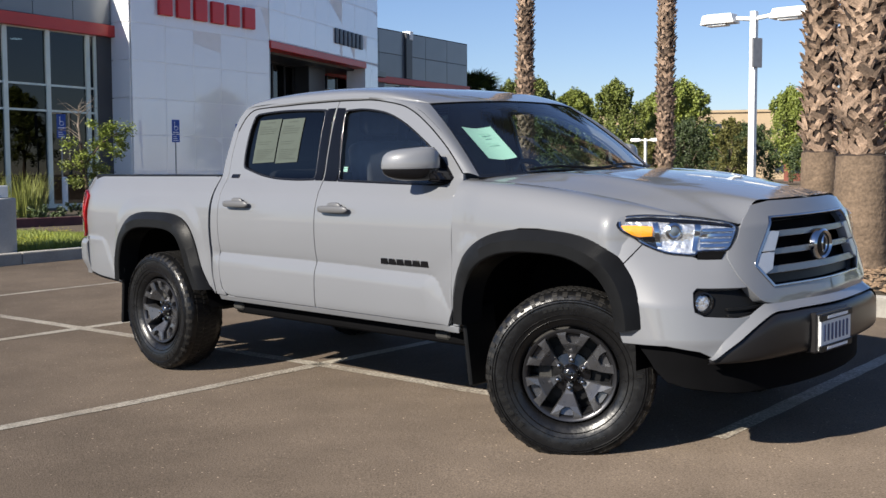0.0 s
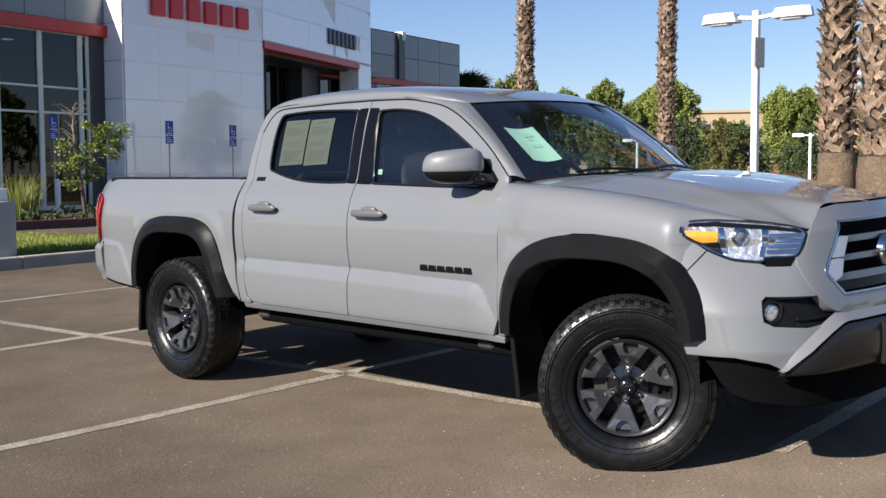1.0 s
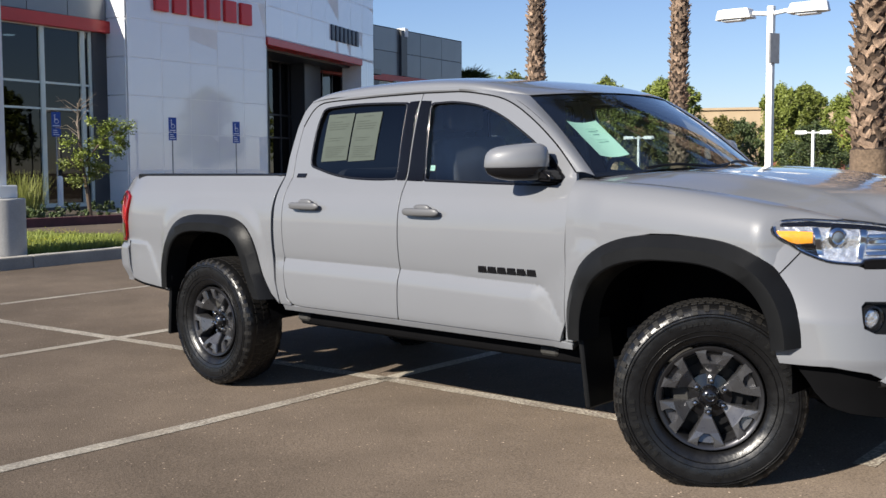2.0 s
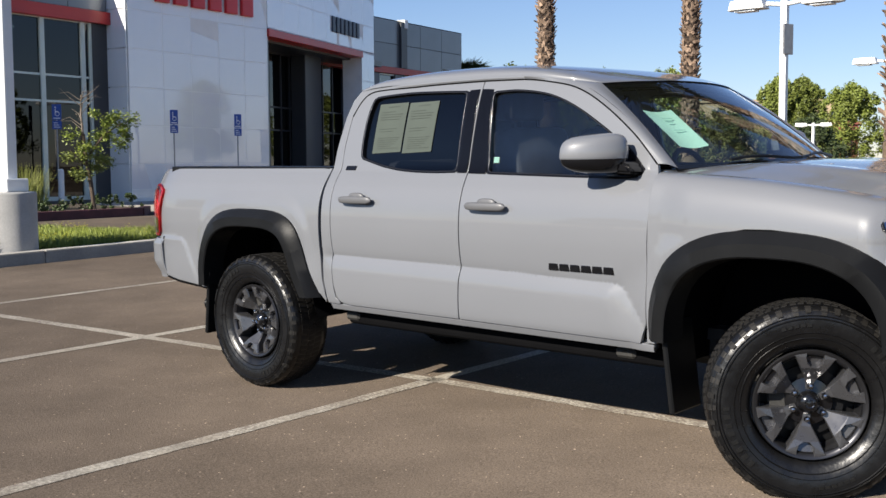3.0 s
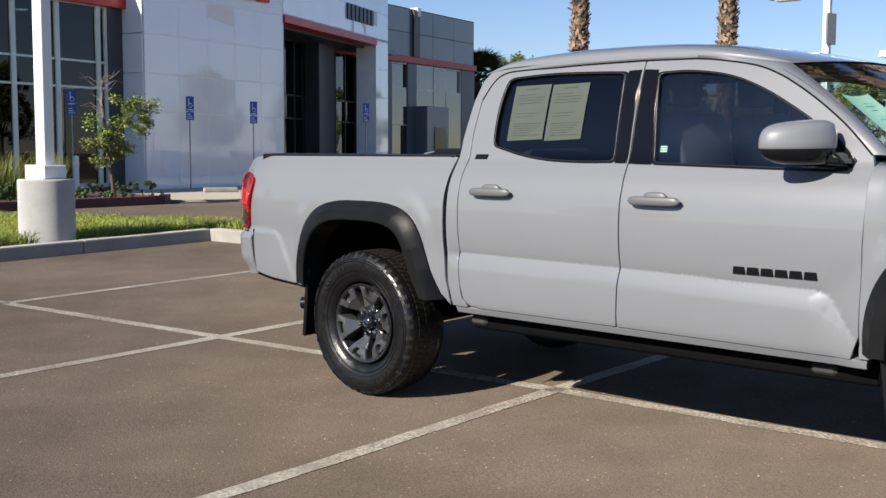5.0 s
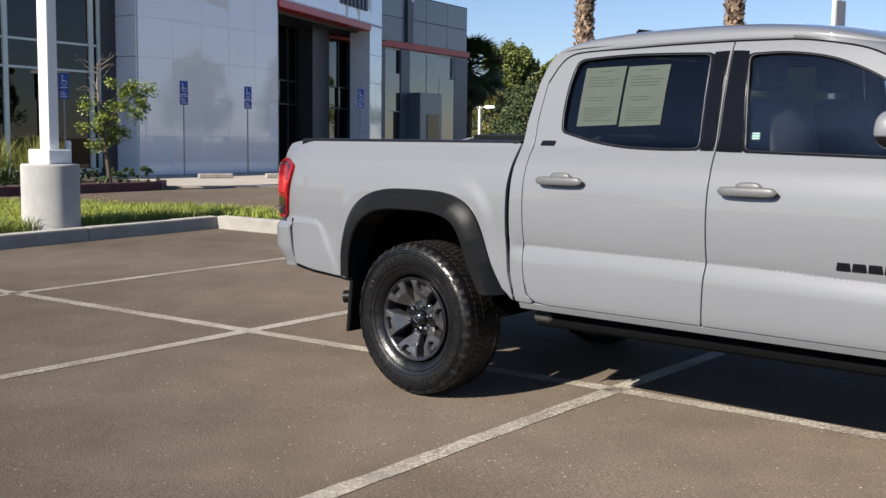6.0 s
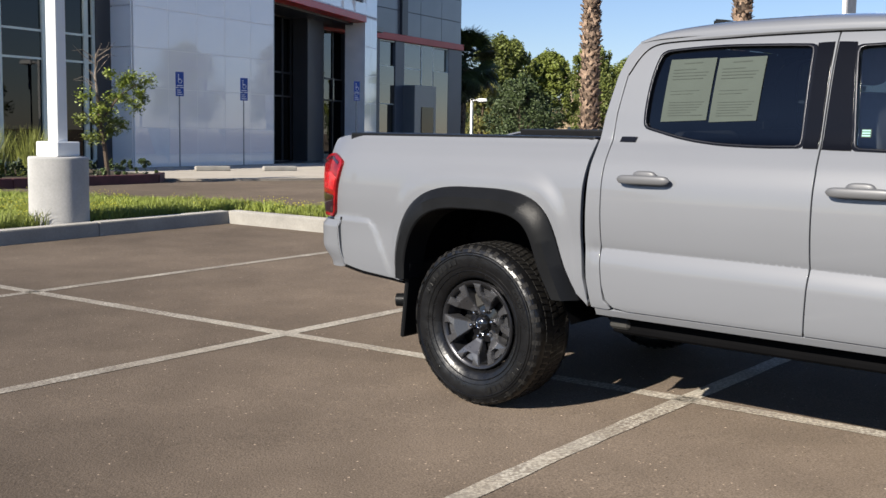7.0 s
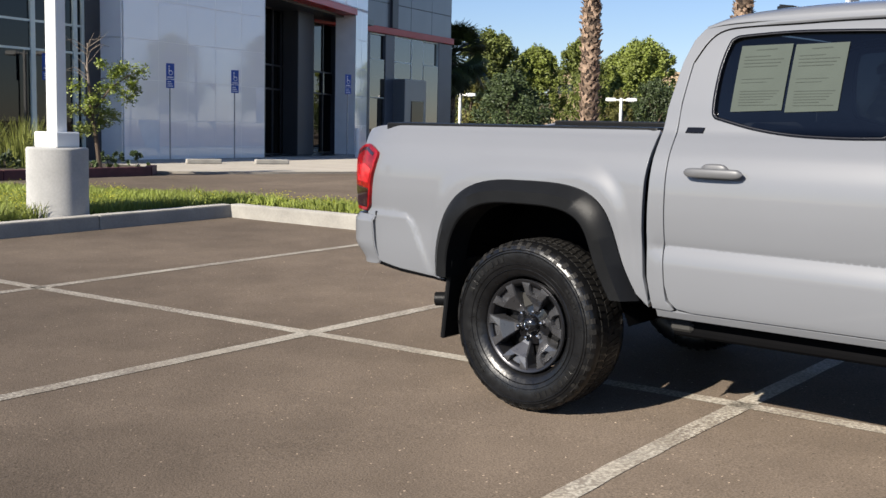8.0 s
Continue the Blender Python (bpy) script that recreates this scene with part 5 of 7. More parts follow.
revolve(bm, [(0.050, 0.0), (0.052, 0.022), (0.060, 0.030), (0.068, 0.022), (0.070, 0.0)], 32)
part("badge_ring", bm, M["chrome"], grille, smooth=True, matrix=Matrix.Translation((3.987, 0, 0.890)) @ Matrix.Rotation(radians(-90), 4, "Z") @ Matrix.Scale(1.25, 4, (1, 0, 0)))
bm = bmesh.new()
revolve(bm, [(0.030, 0.029), (0.034, 0.034), (0.038, 0.028)], 28)
part("badge_mark", bm, M["chrome"], grille, smooth=True, matrix=Matrix.Translation((3.985, 0, 0.892)) @ Matrix.Rotation(radians(-90), 4, "Z") @ Matrix.Scale(0.62, 4, (1, 0, 0)))
skin("lower_intake", [(0.55, 0.60), (1.45, 0.60), (1.45, 0.70), (0.55, 0.70)], nose(-0.035), M["gap"], truck, step=0.06, rim=0)
for z in (0.635, 0.66):
    skin("intake_slat", [(0.52, z), (1.48, z), (1.48, z + 0.008), (0.52, z + 0.008)], nose(-0.012), M["black"], truck, step=0.05, rim=0.02)


def bar_point(u, v):
    """Rolled lower bumper bar; u along, v round its section."""
    s = lerp(0.40, 1.60, u)
    e = abs(2 * u - 1)
    a = lerp(-100, 100, v)
    top = ramp(s if s < 1 else 2 - s, (0.40, 0.43, 0.66, 0.75, 1.0), (0.470, 0.480, 0.632, 0.640, 0.640))
    zc, h = (top + 0.450) / 2, (top - 0.450) / 2
    x, y = nose_plan(s, 0.53)
    x2, y2 = nose_plan(s + 0.01, 0.53)
    d = Vector((x2 - x, -(y2 - y), 0)).normalized()
    n = Vector((-d.y, d.x, 0))
    if n.x < 0:
        n = -n
    c, s_ = math.cos(radians(a)), math.sin(radians(a))
    sq = lambda q: math.copysign(abs(q) ** 0.55, q)
    return Vector((x, -y, zc)) + n * (0.055 * sq(c) * lerp(1, 0.35, e ** 4)) + Vector((0, 0, h * sq(s_)))


def lip_point(u, v):
    """Sloping body-coloured ledge between the bumper cover and the bar."""
    s = lerp(0.405, 1.595, u)
    q = s if s < 1 else 2 - s
    top = ramp(q, (0.40, 0.43, 0.66, 0.75, 1.0), (0.470, 0.480, 0.632, 0.640, 0.640))
    return nose(lerp(0.008, 0.048, v))(s, top + lerp(0.040, 0.006, v) * smooth01((q - 0.40) / 0.08))


sheet("bumper_lip", lip_point, 72, 4, M["paint"], truck, "body-coloured ledge above the bumper bar")
sheet("bumper_bar", bar_point, 72, 20, M["bar"], truck, "dark grey metallic lower bumper bar")
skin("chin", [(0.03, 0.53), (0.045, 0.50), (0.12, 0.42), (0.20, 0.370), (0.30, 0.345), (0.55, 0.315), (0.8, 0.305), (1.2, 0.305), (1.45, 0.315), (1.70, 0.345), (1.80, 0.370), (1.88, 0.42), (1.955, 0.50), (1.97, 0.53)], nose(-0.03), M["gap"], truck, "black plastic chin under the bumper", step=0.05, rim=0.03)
sheet("chin_floor", lambda u, v: nose(-0.04)(lerp(0.12, 1.88, u), ramp(abs(2 * u - 1), (0.0, 0.2, 0.45, 0.75, 0.9, 1.0), (0.305, 0.305, 0.315, 0.345, 0.375, 0.42))).lerp(Vector((3.62, (2 * u - 1) * 0.6, 0.34)), v), 24, 3, M["under"], truck)
# number plate, its characters kept to bars
plate = part("number_plate", boxed(-0.006, 0.006, -0.15, 0.15, -0.078, 0.078, 0.004), M["plate"], truck, "white number plate with dark frame", matrix=Matrix.Translation((4.108, -0.09, 0.530)))
for k in range(7):
    part("plate_bar", boxed(0.0065, 0.009, -0.120 + k * 0.037, -0.106 + k * 0.037, -0.036, 0.036), M["platebar"], plate)
for z0 in (-0.080, 0.052):
    part("plate_frame", boxed(-0.002, 0.012, -0.153, 0.153, z0, z0 + 0.028, 0.003), M["black"], plate)
    part("frame_bar", boxed(0.0125, 0.014, -0.10, 0.10, z0 + 0.008, z0 + 0.020), M["signwhite"], plate)
part("plate_bracket", boxed(-0.085, -0.007, -0.162, 0.158, -0.084, 0.088, 0.006), M["bar"], plate)

# ---- rear end
def tail_plan(s, z):
    xs, ys = (-0.90, -1.05, -1.112, -1.135, -1.14), (0.880, 0.842, 0.74, 0.45, 0.0)
    far = s > 1
    q = 2 - s if far else s
    k = (0, 0.18, 0.34, 0.6, 1.0)
    return ramp(q, k, xs), ramp(q, k, ys) * (-1 if far else 1)


def tail(out=0.0, dz=0.0):
    def fn(s, z):
        x, y = tail_plan(s, z)
        q = min(s, 2 - s)
        x += (1 - smooth01(q / 0.15)) * ramp(z, (0.53, 0.60, 0.765), (0.040, 0.012, -0.010))
        b = smooth01((0.635 - z) / 0.105)
        c = smooth01((z - 0.735) / 0.035)
        return Vector((x - out + 0.060 * b * smooth01(q / 0.12) + 0.02 * c, -y * (1 + out - 0.014 * b - 0.012 * c), z))
    return fn


skin("rear_bumper", [(0.0, 0.537), (0.05, 0.530), (0.12, 0.527), (0.2, 0.525), (1.8, 0.525), (1.88, 0.527), (1.95, 0.530), (2.0, 0.537), (2.0, 0.765), (0.0, 0.765)], tail(), M["paint"], truck, "body-coloured rear bumper", step=0.03, stepy=0.015, rim=0.012, centre=Vector((-0.5, 0, 0.6)))
for s in (0.0, 2.0):
    sheet("bumper_seam", lambda u, v: tail()(s, lerp(0.535, 0.785, v)) + Vector((lerp(0.006, -0.003, u), lerp(0.004, 0.0, u) * (1 if s < 1 else -1), 0)), 2, 12, M["gap"], truck)
sheet("bumper_top", lambda u, v: tail()(2 * u, 0.765).lerp(Vector((-0.9, (2 * u - 1) * 0.8, 0.765)), v), 30, 2, M["black"], truck, flip=True)
part("tailgate", boxed(-0.985, -0.935, -0.745, 0.745, 0.66, 1.155, 0.015, 2), M["paint"], truck)
for s in (-1, 1):
    S = s
    lens = soften([(-1.036, 1.070), (-0.975, 1.100), (-0.915, 1.106), (-0.842, 1.072), (-0.840, 1.048), (-0.874, 0.94), (-0.897, 0.786), (-1.020, 0.786)], 1, 0.15)
    tl = skin("tail_lamp", lens, flank(0.018), M["redlens"], truck, "red tail lamp with smoked foot", step=0.03, rim=0.05)
    skin("smoked_foot", [(-1.014, 0.800), (-0.908, 0.800), (-0.893, 0.890), (-1.022, 0.900)], flank(0.0205), M["smoke"], tl, step=0.03, rim=0.004)
    skin("reflector", [(-1.012, 0.925), (-0.893, 0.920), (-0.872, 0.985), (-0.930, 1.010), (-1.022, 1.000)], flank(0.0205), M["redbright"], tl, step=0.03, rim=0.004)
    skin("lamp_brow", [(-1.026, 1.062), (-0.972, 1.088), (-0.925, 1.090), (-0.860, 1.062), (-0.866, 1.050), (-0.930, 1.076), (-0.972, 1.074), (-1.026, 1.048)], flank(0.0205), M["smoke"], tl, step=0.03, rim=0.003)
S = -1
# bed: liner, rails, front wall
part("bed_floor", boxed(-0.96, 0.52, -0.40, 0.40, 0.70, 0.74), M["black"], truck)
part("bed_front", boxed(0.50, 0.55, -0.78, 0.78, 0.50, 1.20), M["black"], truck)
for s in (-1, 1):
    part("bed_liner", boxed(-0.98, 0.52, min(s * .66, s * .70), max(s * .66, s * .70), 0.95, 1.17), M["black"], truck)
    part("bed_rail_cap", boxed(-0.900, 0.578, min(s * .65, s * .782), max(s * .65, s * .782), 1.168, 1.210, 0.008, 2), M["black"], truck, "black plastic bed rail cap")

# ---- underbody
part("frame_rail", boxed(-0.30, 3.75, -0.50, -0.40, 0.38, 0.50, 0.01), M["under"], truck)
part("frame_rail", boxed(-0.30, 3.75, 0.40, 0.50, 0.38, 0.50, 0.01), M["under"], truck)
part("floor_pan", boxed(-0.9, 3.5, -0.52, 0.52, 0.47, 0.52), M["under"], truck)
for x in (AXLE_R, AXLE_F):
    bm = bmesh.new()
    tube(bm, [(x, -0.74, HUB), (x, 0.74, HUB)], 0.045, 12)
    part("axle", bm, M["under"], truck, smooth=True)
part("fuel_tank", boxed(0.75, 1.9, 0.05, 0.38, 0.30, 0.47, 0.03, 2), M["under"], truck)
part("skid_plate", boxed(2.75, 3.65, -0.38, 0.38, 0.28, 0.36, 0.02), M["under"], truck)
part("gearbox", boxed(1.95, 2.7, -0.2, 0.2, 0.28, 0.47, 0.04, 2), M["under"], truck)
# unseen spare wheel, added to keep far-side light out from underneath
bm = bmesh.new()
revolve(bm, [(0.30, -0.10), (0.37, -0.06), (0.37, 0.06), (0.30, 0.10)], 28, "z")
part("spare_wheel", bm, M["rubber"], truck, smooth=True, matrix=Matrix.Translation((-0.55, 0, 0.46)))
bm = bmesh.new()
tube(bm, [(1.0, -0.42, 0.42), (-0.2, -0.55, 0.44), (-0.36, -0.66, 0.41), (-0.46, -0.745, 0.388), (-0.568, -0.795, 0.383)], 0.033, 14, cap=False)
part("exhaust_pipe", bm, M["black"], truck, "dark rusty exhaust pipe", smooth=True)
for x0 in (0.66, 2.36):
    part("jack_bracket", boxed(x0, x0 + 0.10, -0.78, -0.68, 0.40, 0.445, 0.012), M["under"], truck)


# ---- wheels
def make_wheel(mat):
    w = put("wheel", bpy.data.meshes.new("wheel"), None, truck, "dark alloy wheel with all-terrain tyre", mat)
    prof = [(0.214, -0.088), (0.220, -0.100), (0.240, -0.116), (0.285, -0.132), (0.325, -0.134), (0.352, -0.126), (0.366, -0.110), (0.371, -0.075), (0.373, 0.0),
            (0.371, 0.075), (0.366, 0.110), (0.352, 0.126), (0.325, 0.134), (0.285, 0.132), (0.240, 0.116), (0.214, 0.10)]
    bm = bmesh.new()
    revolve(bm, prof, 72)
    tyre = part("tyre", bm, M["rubber"], w, "black all-terrain tyre", smooth=True)
    # tread: staggered blocks, and shoulder lugs
    bm = bmesh.new()
    n = 78
    for k in range(n):
        for lane, (y0, y1, off, r0) in enumerate(((-0.124, -0.078, 0.0, 0.362), (-0.070, -0.026, 0.45, 0.370), (-0.019, 0.019, 0.15, 0.371), (0.026, 0.070, 0.6, 0.370), (0.078, 0.124, 0.3, 0.362))):
            a = 2 * math.pi * (k + off) / n
            wd = 0.0122 if lane in (0, 4) else 0.0118
            shear = (0.006 if lane < 2 else -0.006) * (1 if k % 2 else 0.4)
            m = Matrix.Rotation(-a, 4, "Y") @ Matrix.Translation((r0, 0, 0))
            h = 0.004 if lane in (0, 4) else 0.003
            vs = []
            for r, sc in ((-0.006, 1.0), (h, 0.9)):
                for yy, zz in ((y0, -wd + shear), (y1, -wd - shear), (y1, wd - shear), (y0, wd + shear)):
                    fall = 0.010 if (lane in (0, 4) and abs(yy) > 0.1) else 0.0
                    vs.append(bm.verts.new(m @ Vector((r - fall, yy, zz * sc))))
            for q in ((4, 5, 6, 7), (0, 1, 5, 4), (1, 2, 6, 5), (2, 3, 7, 6), (3, 0, 4, 7)):
                bm.faces.new([vs[i] for i in q])
    tagged(part("tread", bm, M["tread"], tyre), kind="stuff")
    bm = bmesh.new()
    for k in range(44):      # lugs running down the shoulder
        a = 2 * math.pi * (k + (0.0 if k % 2 else 0.12)) / 44
        ln = 0.022 if k % 2 else 0.013
        m = Matrix.Rotation(-a, 4, "Y")
        for sy in (-1, 1):
            vs = [bm.verts.new(m @ Vector(p)) for p in ((0.361, sy * 0.1195, -0.011), (0.361, sy * 0.1195, 0.011), (0.361 - ln, sy * 0.1335, 0.009), (0.361 - ln, sy * 0.1335, -0.009),
                                                         (0.369, sy * 0.108, -0.011), (0.369, sy * 0.108, 0.011))]
            bm.faces.new(vs[:4])
            bm.faces.new((vs[0], vs[1], vs[5], vs[4]))
            bm.faces.new((vs[1], vs[2], vs[5]))
            bm.faces.new((vs[0], vs[4], vs[3]))
    tagged(part("shoulder_lug", bm, M["tread"], tyre), kind="stuff")
    bm = bmesh.new()        # raised words on the sidewall, kept to bars
    for a0, n_, h in ((205, 8, 0.024), (25, 8, 0.024), (115, 5, 0.012), (300, 6, 0.012)):
        for k in range(n_):
            a = radians(a0 + k * (6.2 if h > 0.02 else 4.4))
            m = Matrix.Rotation(-a, 4, "Y") @ Matrix.Translation((0.302, 0, 0))
            box(bm, -h / 2, h / 2, -0.1362, -0.130, -0.008, 0.008, 0.0, 1, m)
    tagged(part("sidewall_mark", bm, M["lettering"], tyre), kind="stuff")
    bm = bmesh.new()
    revolve(bm, [(0.322, -0.1325), (0.3255, -0.1385), (0.329, -0.1325)], 72)
    revolve(bm, [(0.334, -0.131), (0.3365, -0.1355), (0.339, -0.129)], 72)
    revolve(bm, [(0.272, -0.1275), (0.2735, -0.131), (0.275, -0.128)], 64)
    revolve(bm, [(0.250, -0.119), (0.2525, -0.1245), (0.255, -0.122)], 64)
    part("sidewall_rib", bm, M["rubber"], tyre, smooth=True)
    # rim
    bm = bmesh.new()
    revolve(bm, [(0.196, -0.01), (0.204, -0.085), (0.212, -0.098), (0.222, -0.104), (0.230, -0.106), (0.235, -0.100), (0.233, -0.09)], 64)
    rim = part("rim", bm, M["rimlip"], w, smooth=True, matrix=Matrix.Diagonal((0.880, 1, 0.880, 1)))
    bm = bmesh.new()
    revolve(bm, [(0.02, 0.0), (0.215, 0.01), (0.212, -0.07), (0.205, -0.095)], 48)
    part("barrel", bm, M["alloy_shade"], rim, smooth=True)
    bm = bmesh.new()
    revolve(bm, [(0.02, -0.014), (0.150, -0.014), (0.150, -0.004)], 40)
    part("brake_disc", bm, M["alloy_shade"], rim, smooth=True)
    part("brake_caliper", boxed(0.085, 0.165, -0.045, -0.005, -0.07, 0.07, 0.01), M["under"], rim, matrix=Matrix.Rotation(radians(150), 4, "Y"))

    def polar(r, d):
        return (r * math.cos(radians(d)), r * math.sin(radians(d)))
    half = [(0.050, 0.018), (0.080, 0.0165), (0.101, 0.0250), (0.128, 0.0400), (0.150, 0.0530), (0.1964, 0.0795), (0.2064, 0.0855), (0.2209, 0.035), (0.200, 0.0335), (0.176, 0.027), (0.162, 0.012)]
    outline = half + [(r, -w_) for r, w_ in half[::-1]]

    def face_y(r):
        return -ramp(r, (0.05, 0.09, 0.115, 0.145, 0.19, 0.2225), (0.046, 0.052, 0.066, 0.094, 0.105, 0.104))
    for k in range(6):
        bm = bmesh.new()
        low = [bm.verts.new((x, -0.030, y)) for x, y in outline]
        mid = [bm.verts.new((x, face_y(x) + 0.008, y)) for x, y in outline]
        top = []
        nn = len(outline)
        for q, (x, y) in enumerate(outline):
            a, b = Vector(outline[q - 1]), Vector(outline[(q + 1) % nn])
            d = (b - a).normalized()
            inw = Vector((-d.y, d.x))
            p = Vector((x, y))
            cen = p - inw * 0.0042
            top.append(bm.verts.new((cen.x, face_y(x), cen.y)))
        for q in range(nn):
            w_ = (q + 1) % nn
            bm.faces.new((low[q], low[w_], mid[w_], mid[q]))
            bm.faces.new((mid[q], mid[w_], top[w_], top[q]))
        # face: strip over the stem, then two prongs
        for q in range(4):
            bm.faces.new((top[q], top[q + 1], top[nn - 2 - q], top[nn - 1 - q]))
        bm.faces.new((top[4], top[10], top[11], top[nn - 5]))
        bm.faces.new((top[4], top[5], top[9], top[10]))
        bm.faces.new((top[5], top[6], top[7], top[8], top[9]))
        bm.faces.new((top[nn - 5], top[11], top[12], top[nn - 6]))
        bm.faces.new((top[nn - 6], top[12], top[13], top[14], top[nn - 7]))
        part("spoke", bm, M["alloy"], rim, matrix=Matrix.Rotation(radians(60 * k + 12), 4, "Y"))
        bm = bmesh.new()
        box(bm, 0.156, 0.214, -0.080, -0.045, -0.036, 0.036, 0.003, 1)
        part("notch_floor", bm, M["alloy"], rim, matrix=Matrix.Rotation(radians(60 * k + 12), 4, "Y") @ Matrix.Translation((0.19, -0.07, 0)) @ Matrix.Rotation(radians(-14), 4, "Z") @ Matrix.Translation((-0.19, 0.07, 0)))
        bm = bmesh.new()
        revolve(bm, [(0.001, -0.074), (0.009, -0.072), (0.0135, -0.064), (0.0145, -0.035)], 6)
        part("lug_nut", bm, M["lug"], rim, smooth=False, matrix=Matrix.Rotation(radians(60 * k + 12), 4, "Y") @ Matrix.Translation((0.071, 0, 0)))
    bm = bmesh.new()
    revolve(bm, [(0.001, -0.086), (0.022, -0.084), (0.036, -0.077), (0.045, -0.064), (0.049, -0.046), (0.066, -0.042), (0.100, -0.036), (0.104, -0.02)], 36)
    part("hub", bm, M["hubblack"], rim, smooth=True)
    bm = bmesh.new()
    revolve(bm, [(0.013, -0.0845), (0.0155, -0.0885), (0.018, -0.0845)], 24)
    part("hub_mark", bm, M["chrome"], rim, smooth=True, matrix=Matrix.Scale(1.2, 4, (1, 0, 0)))
    return w


wheel = make_wheel(Matrix.Translation((AXLE_R, -0.786, HUB)) @ Matrix.Rotation(radians(95), 4, "Y"))
STEER = 33       # front wheels turned to the left
for x, y, rz, spin in ((AXLE_F, -1, 0, 23), (AXLE_R, 1, 180, 47), (AXLE_F, 1, 180, 75)):
    m = Matrix.Translation((x - (0.04 if x == AXLE_F else 0.0), y * 0.75, HUB)) @ Matrix.Rotation(radians(STEER if x == AXLE_F else 0), 4, "Z") @ Matrix.Translation((0, y * 0.04, 0))
    copy_thing(wheel, m @ Matrix.Rotation(radians(rz), 4, "Z") @ Matrix.Rotation(radians(spin), 4, "Y"))

# ---- mirrors
def mirror_ring(z, k, hub, s, n=28):
    """Plan of the mirror housing, drawn in towards a point by the factor k: flat behind, swept back towards its tip."""
    pts = spline([(2.455, 0.815), (2.462, 0.855), (2.440, 0.910), (2.390, 0.965), (2.320, 1.003), (2.262, 1.012), (2.240, 0.985), (2.252, 0.900), (2.285, 0.830), (2.370, 0.808), (2.455, 0.815)], 3)[:-1]
    return [Vector((lerp(hub[0], x, k), s * lerp(hub[1], y, k), z)) for x, y in pts]


for s in (-1, 1):
    bm = bmesh.new()
    prism(bm, [(2.385, 1.185), (2.520, 1.179), (2.500, 1.218), (2.440, 1.253), (2.385, 1.248)], s * 0.13, "y", s * 0.745, taper=0.85)
    bmesh.ops.bevel(bm, geom=bm.edges[:], offset=0.012, segments=2, affect="EDGES")
    root = part("mirror_foot", bm, M["gloss"], truck, "door mirror with body-coloured cap", smooth=True)
    for name, mat, rows in (("mirror_cap", M["paint"], [(1.246, 0.97), (1.249, 1.0), (1.268, 1.015), (1.291, 1.005), (1.311, 0.975), (1.326, 0.92), (1.337, 0.83), (1.345, 0.68), (1.349, 0.42), (1.350, 0.02)]),
                            ("mirror_shell", M["gloss"], [(1.248, 0.985), (1.238, 0.985), (1.223, 0.95), (1.209, 0.86), (1.197, 0.72), (1.189, 0.5), (1.187, 0.02)])):
        bm = bmesh.new()
        hub = (2.355, 0.885) if name == "mirror_cap" else (2.400, 0.855)
        tilt = lambda p: p + Vector((0, 0, -0.10 * (abs(p.y) - 0.88) * (1 if name == "mirror_cap" and p.z > 1.25 else 0)))
        grid = [[bm.verts.new(tilt(q)) for q in mirror_ring(z, k, hub, s)] for z, k in rows]
        m_ = len(grid[0])
        for a, b in zip(grid, grid[1:]):
            for k in range(m_):
                bm.faces.new((a[k], a[(k + 1) % m_], b[(k + 1) % m_], b[k]))
        bm.faces.new(grid[0])
        bm.faces.new(grid[-1])
        part(name, bm, mat, root, smooth=True)
    bm = bmesh.new()
    prism(bm, [(0.850, 1.228), (0.960, 1.228), (0.960, 1.303), (0.850, 1.313)], 0.004, "y", 0.0)
    part("mirror_glass", bm, M["chrome"], root, matrix=Matrix(((0, -1, 0, 2.250), (s, 0, 0, 0), (0, 0, 1, 0), (0, 0, 0, 1))))

# ---- badges on the flanks, kept to bars
S = -1
for k in range(6):
    x = 2.082 + 0.057 * k
    skin("badge_bar", [(x, 0.768), (x + 0.050, 0.768), (x + 0.046, 0.794), (x + 0.004, 0.794)], flank(0.006), M["gloss"], truck, step=0.03, rim=0.006)
skin("trim_badge", [(0.704, 1.195), (0.776, 1.195), (0.782, 1.214), (0.710, 1.214)], flank(0.005), M["gloss"], truck, step=0.03, rim=0.005)

# ---- cabin
part("cabin_floor", boxed(0.64, 2.60, -0.74, 0.74, 0.52, 0.60), M["dash"], truck)
for y in (-0.36, 0.36):
    for x0, back in ((1.72, 0), (0.95, 1)):
        seat = part("seat", boxed(x0, x0 + 0.50, y - 0.25, y + 0.25, 0.72, 0.90, 0.06, 3), M["seat"], truck, smooth=True)
        part("seat_back", boxed(-0.07, 0.07, y - 0.25, y + 0.25, 0.0, 0.40 if back else 0.56, 0.06, 3), M["seat"], seat, smooth=True, matrix=Matrix.Translation((x0 - 0.02, 0, 0.84)) @ Matrix.Rotation(radians(-12), 4, "Y"))
        part("headrest", boxed(-0.05, 0.05, y - 0.13, y + 0.13, 0.0, 0.18, 0.045, 3), M["seat"], seat, smooth=True, matrix=Matrix.Translation((x0 - 0.17, 0, 1.42 if not back else 1.27)))
part("dashboard", boxed(2.18, 2.66, -0.72, 0.72, 0.80, 1.17, 0.06, 3), M["dash"], truck, smooth=True)
bm = bmesh.new()
tube(bm, [(0.0, 0.18 * math.cos(a), 0.18 * math.sin(a)) for a in [2 * math.pi * i / 24 for i in range(25)]], 0.015, 8, cap=False)
part("steering_wheel", bm, M["dash"], truck, smooth=True, matrix=Matrix.Translation((2.10, 0.36, 1.10)) @ Matrix.Rotation(radians(-25), 4, "Y"))
part("inner_wall", boxed(0.66, 0.70, -0.72, 0.72, 0.55, 1.20), M["dash"], truck)
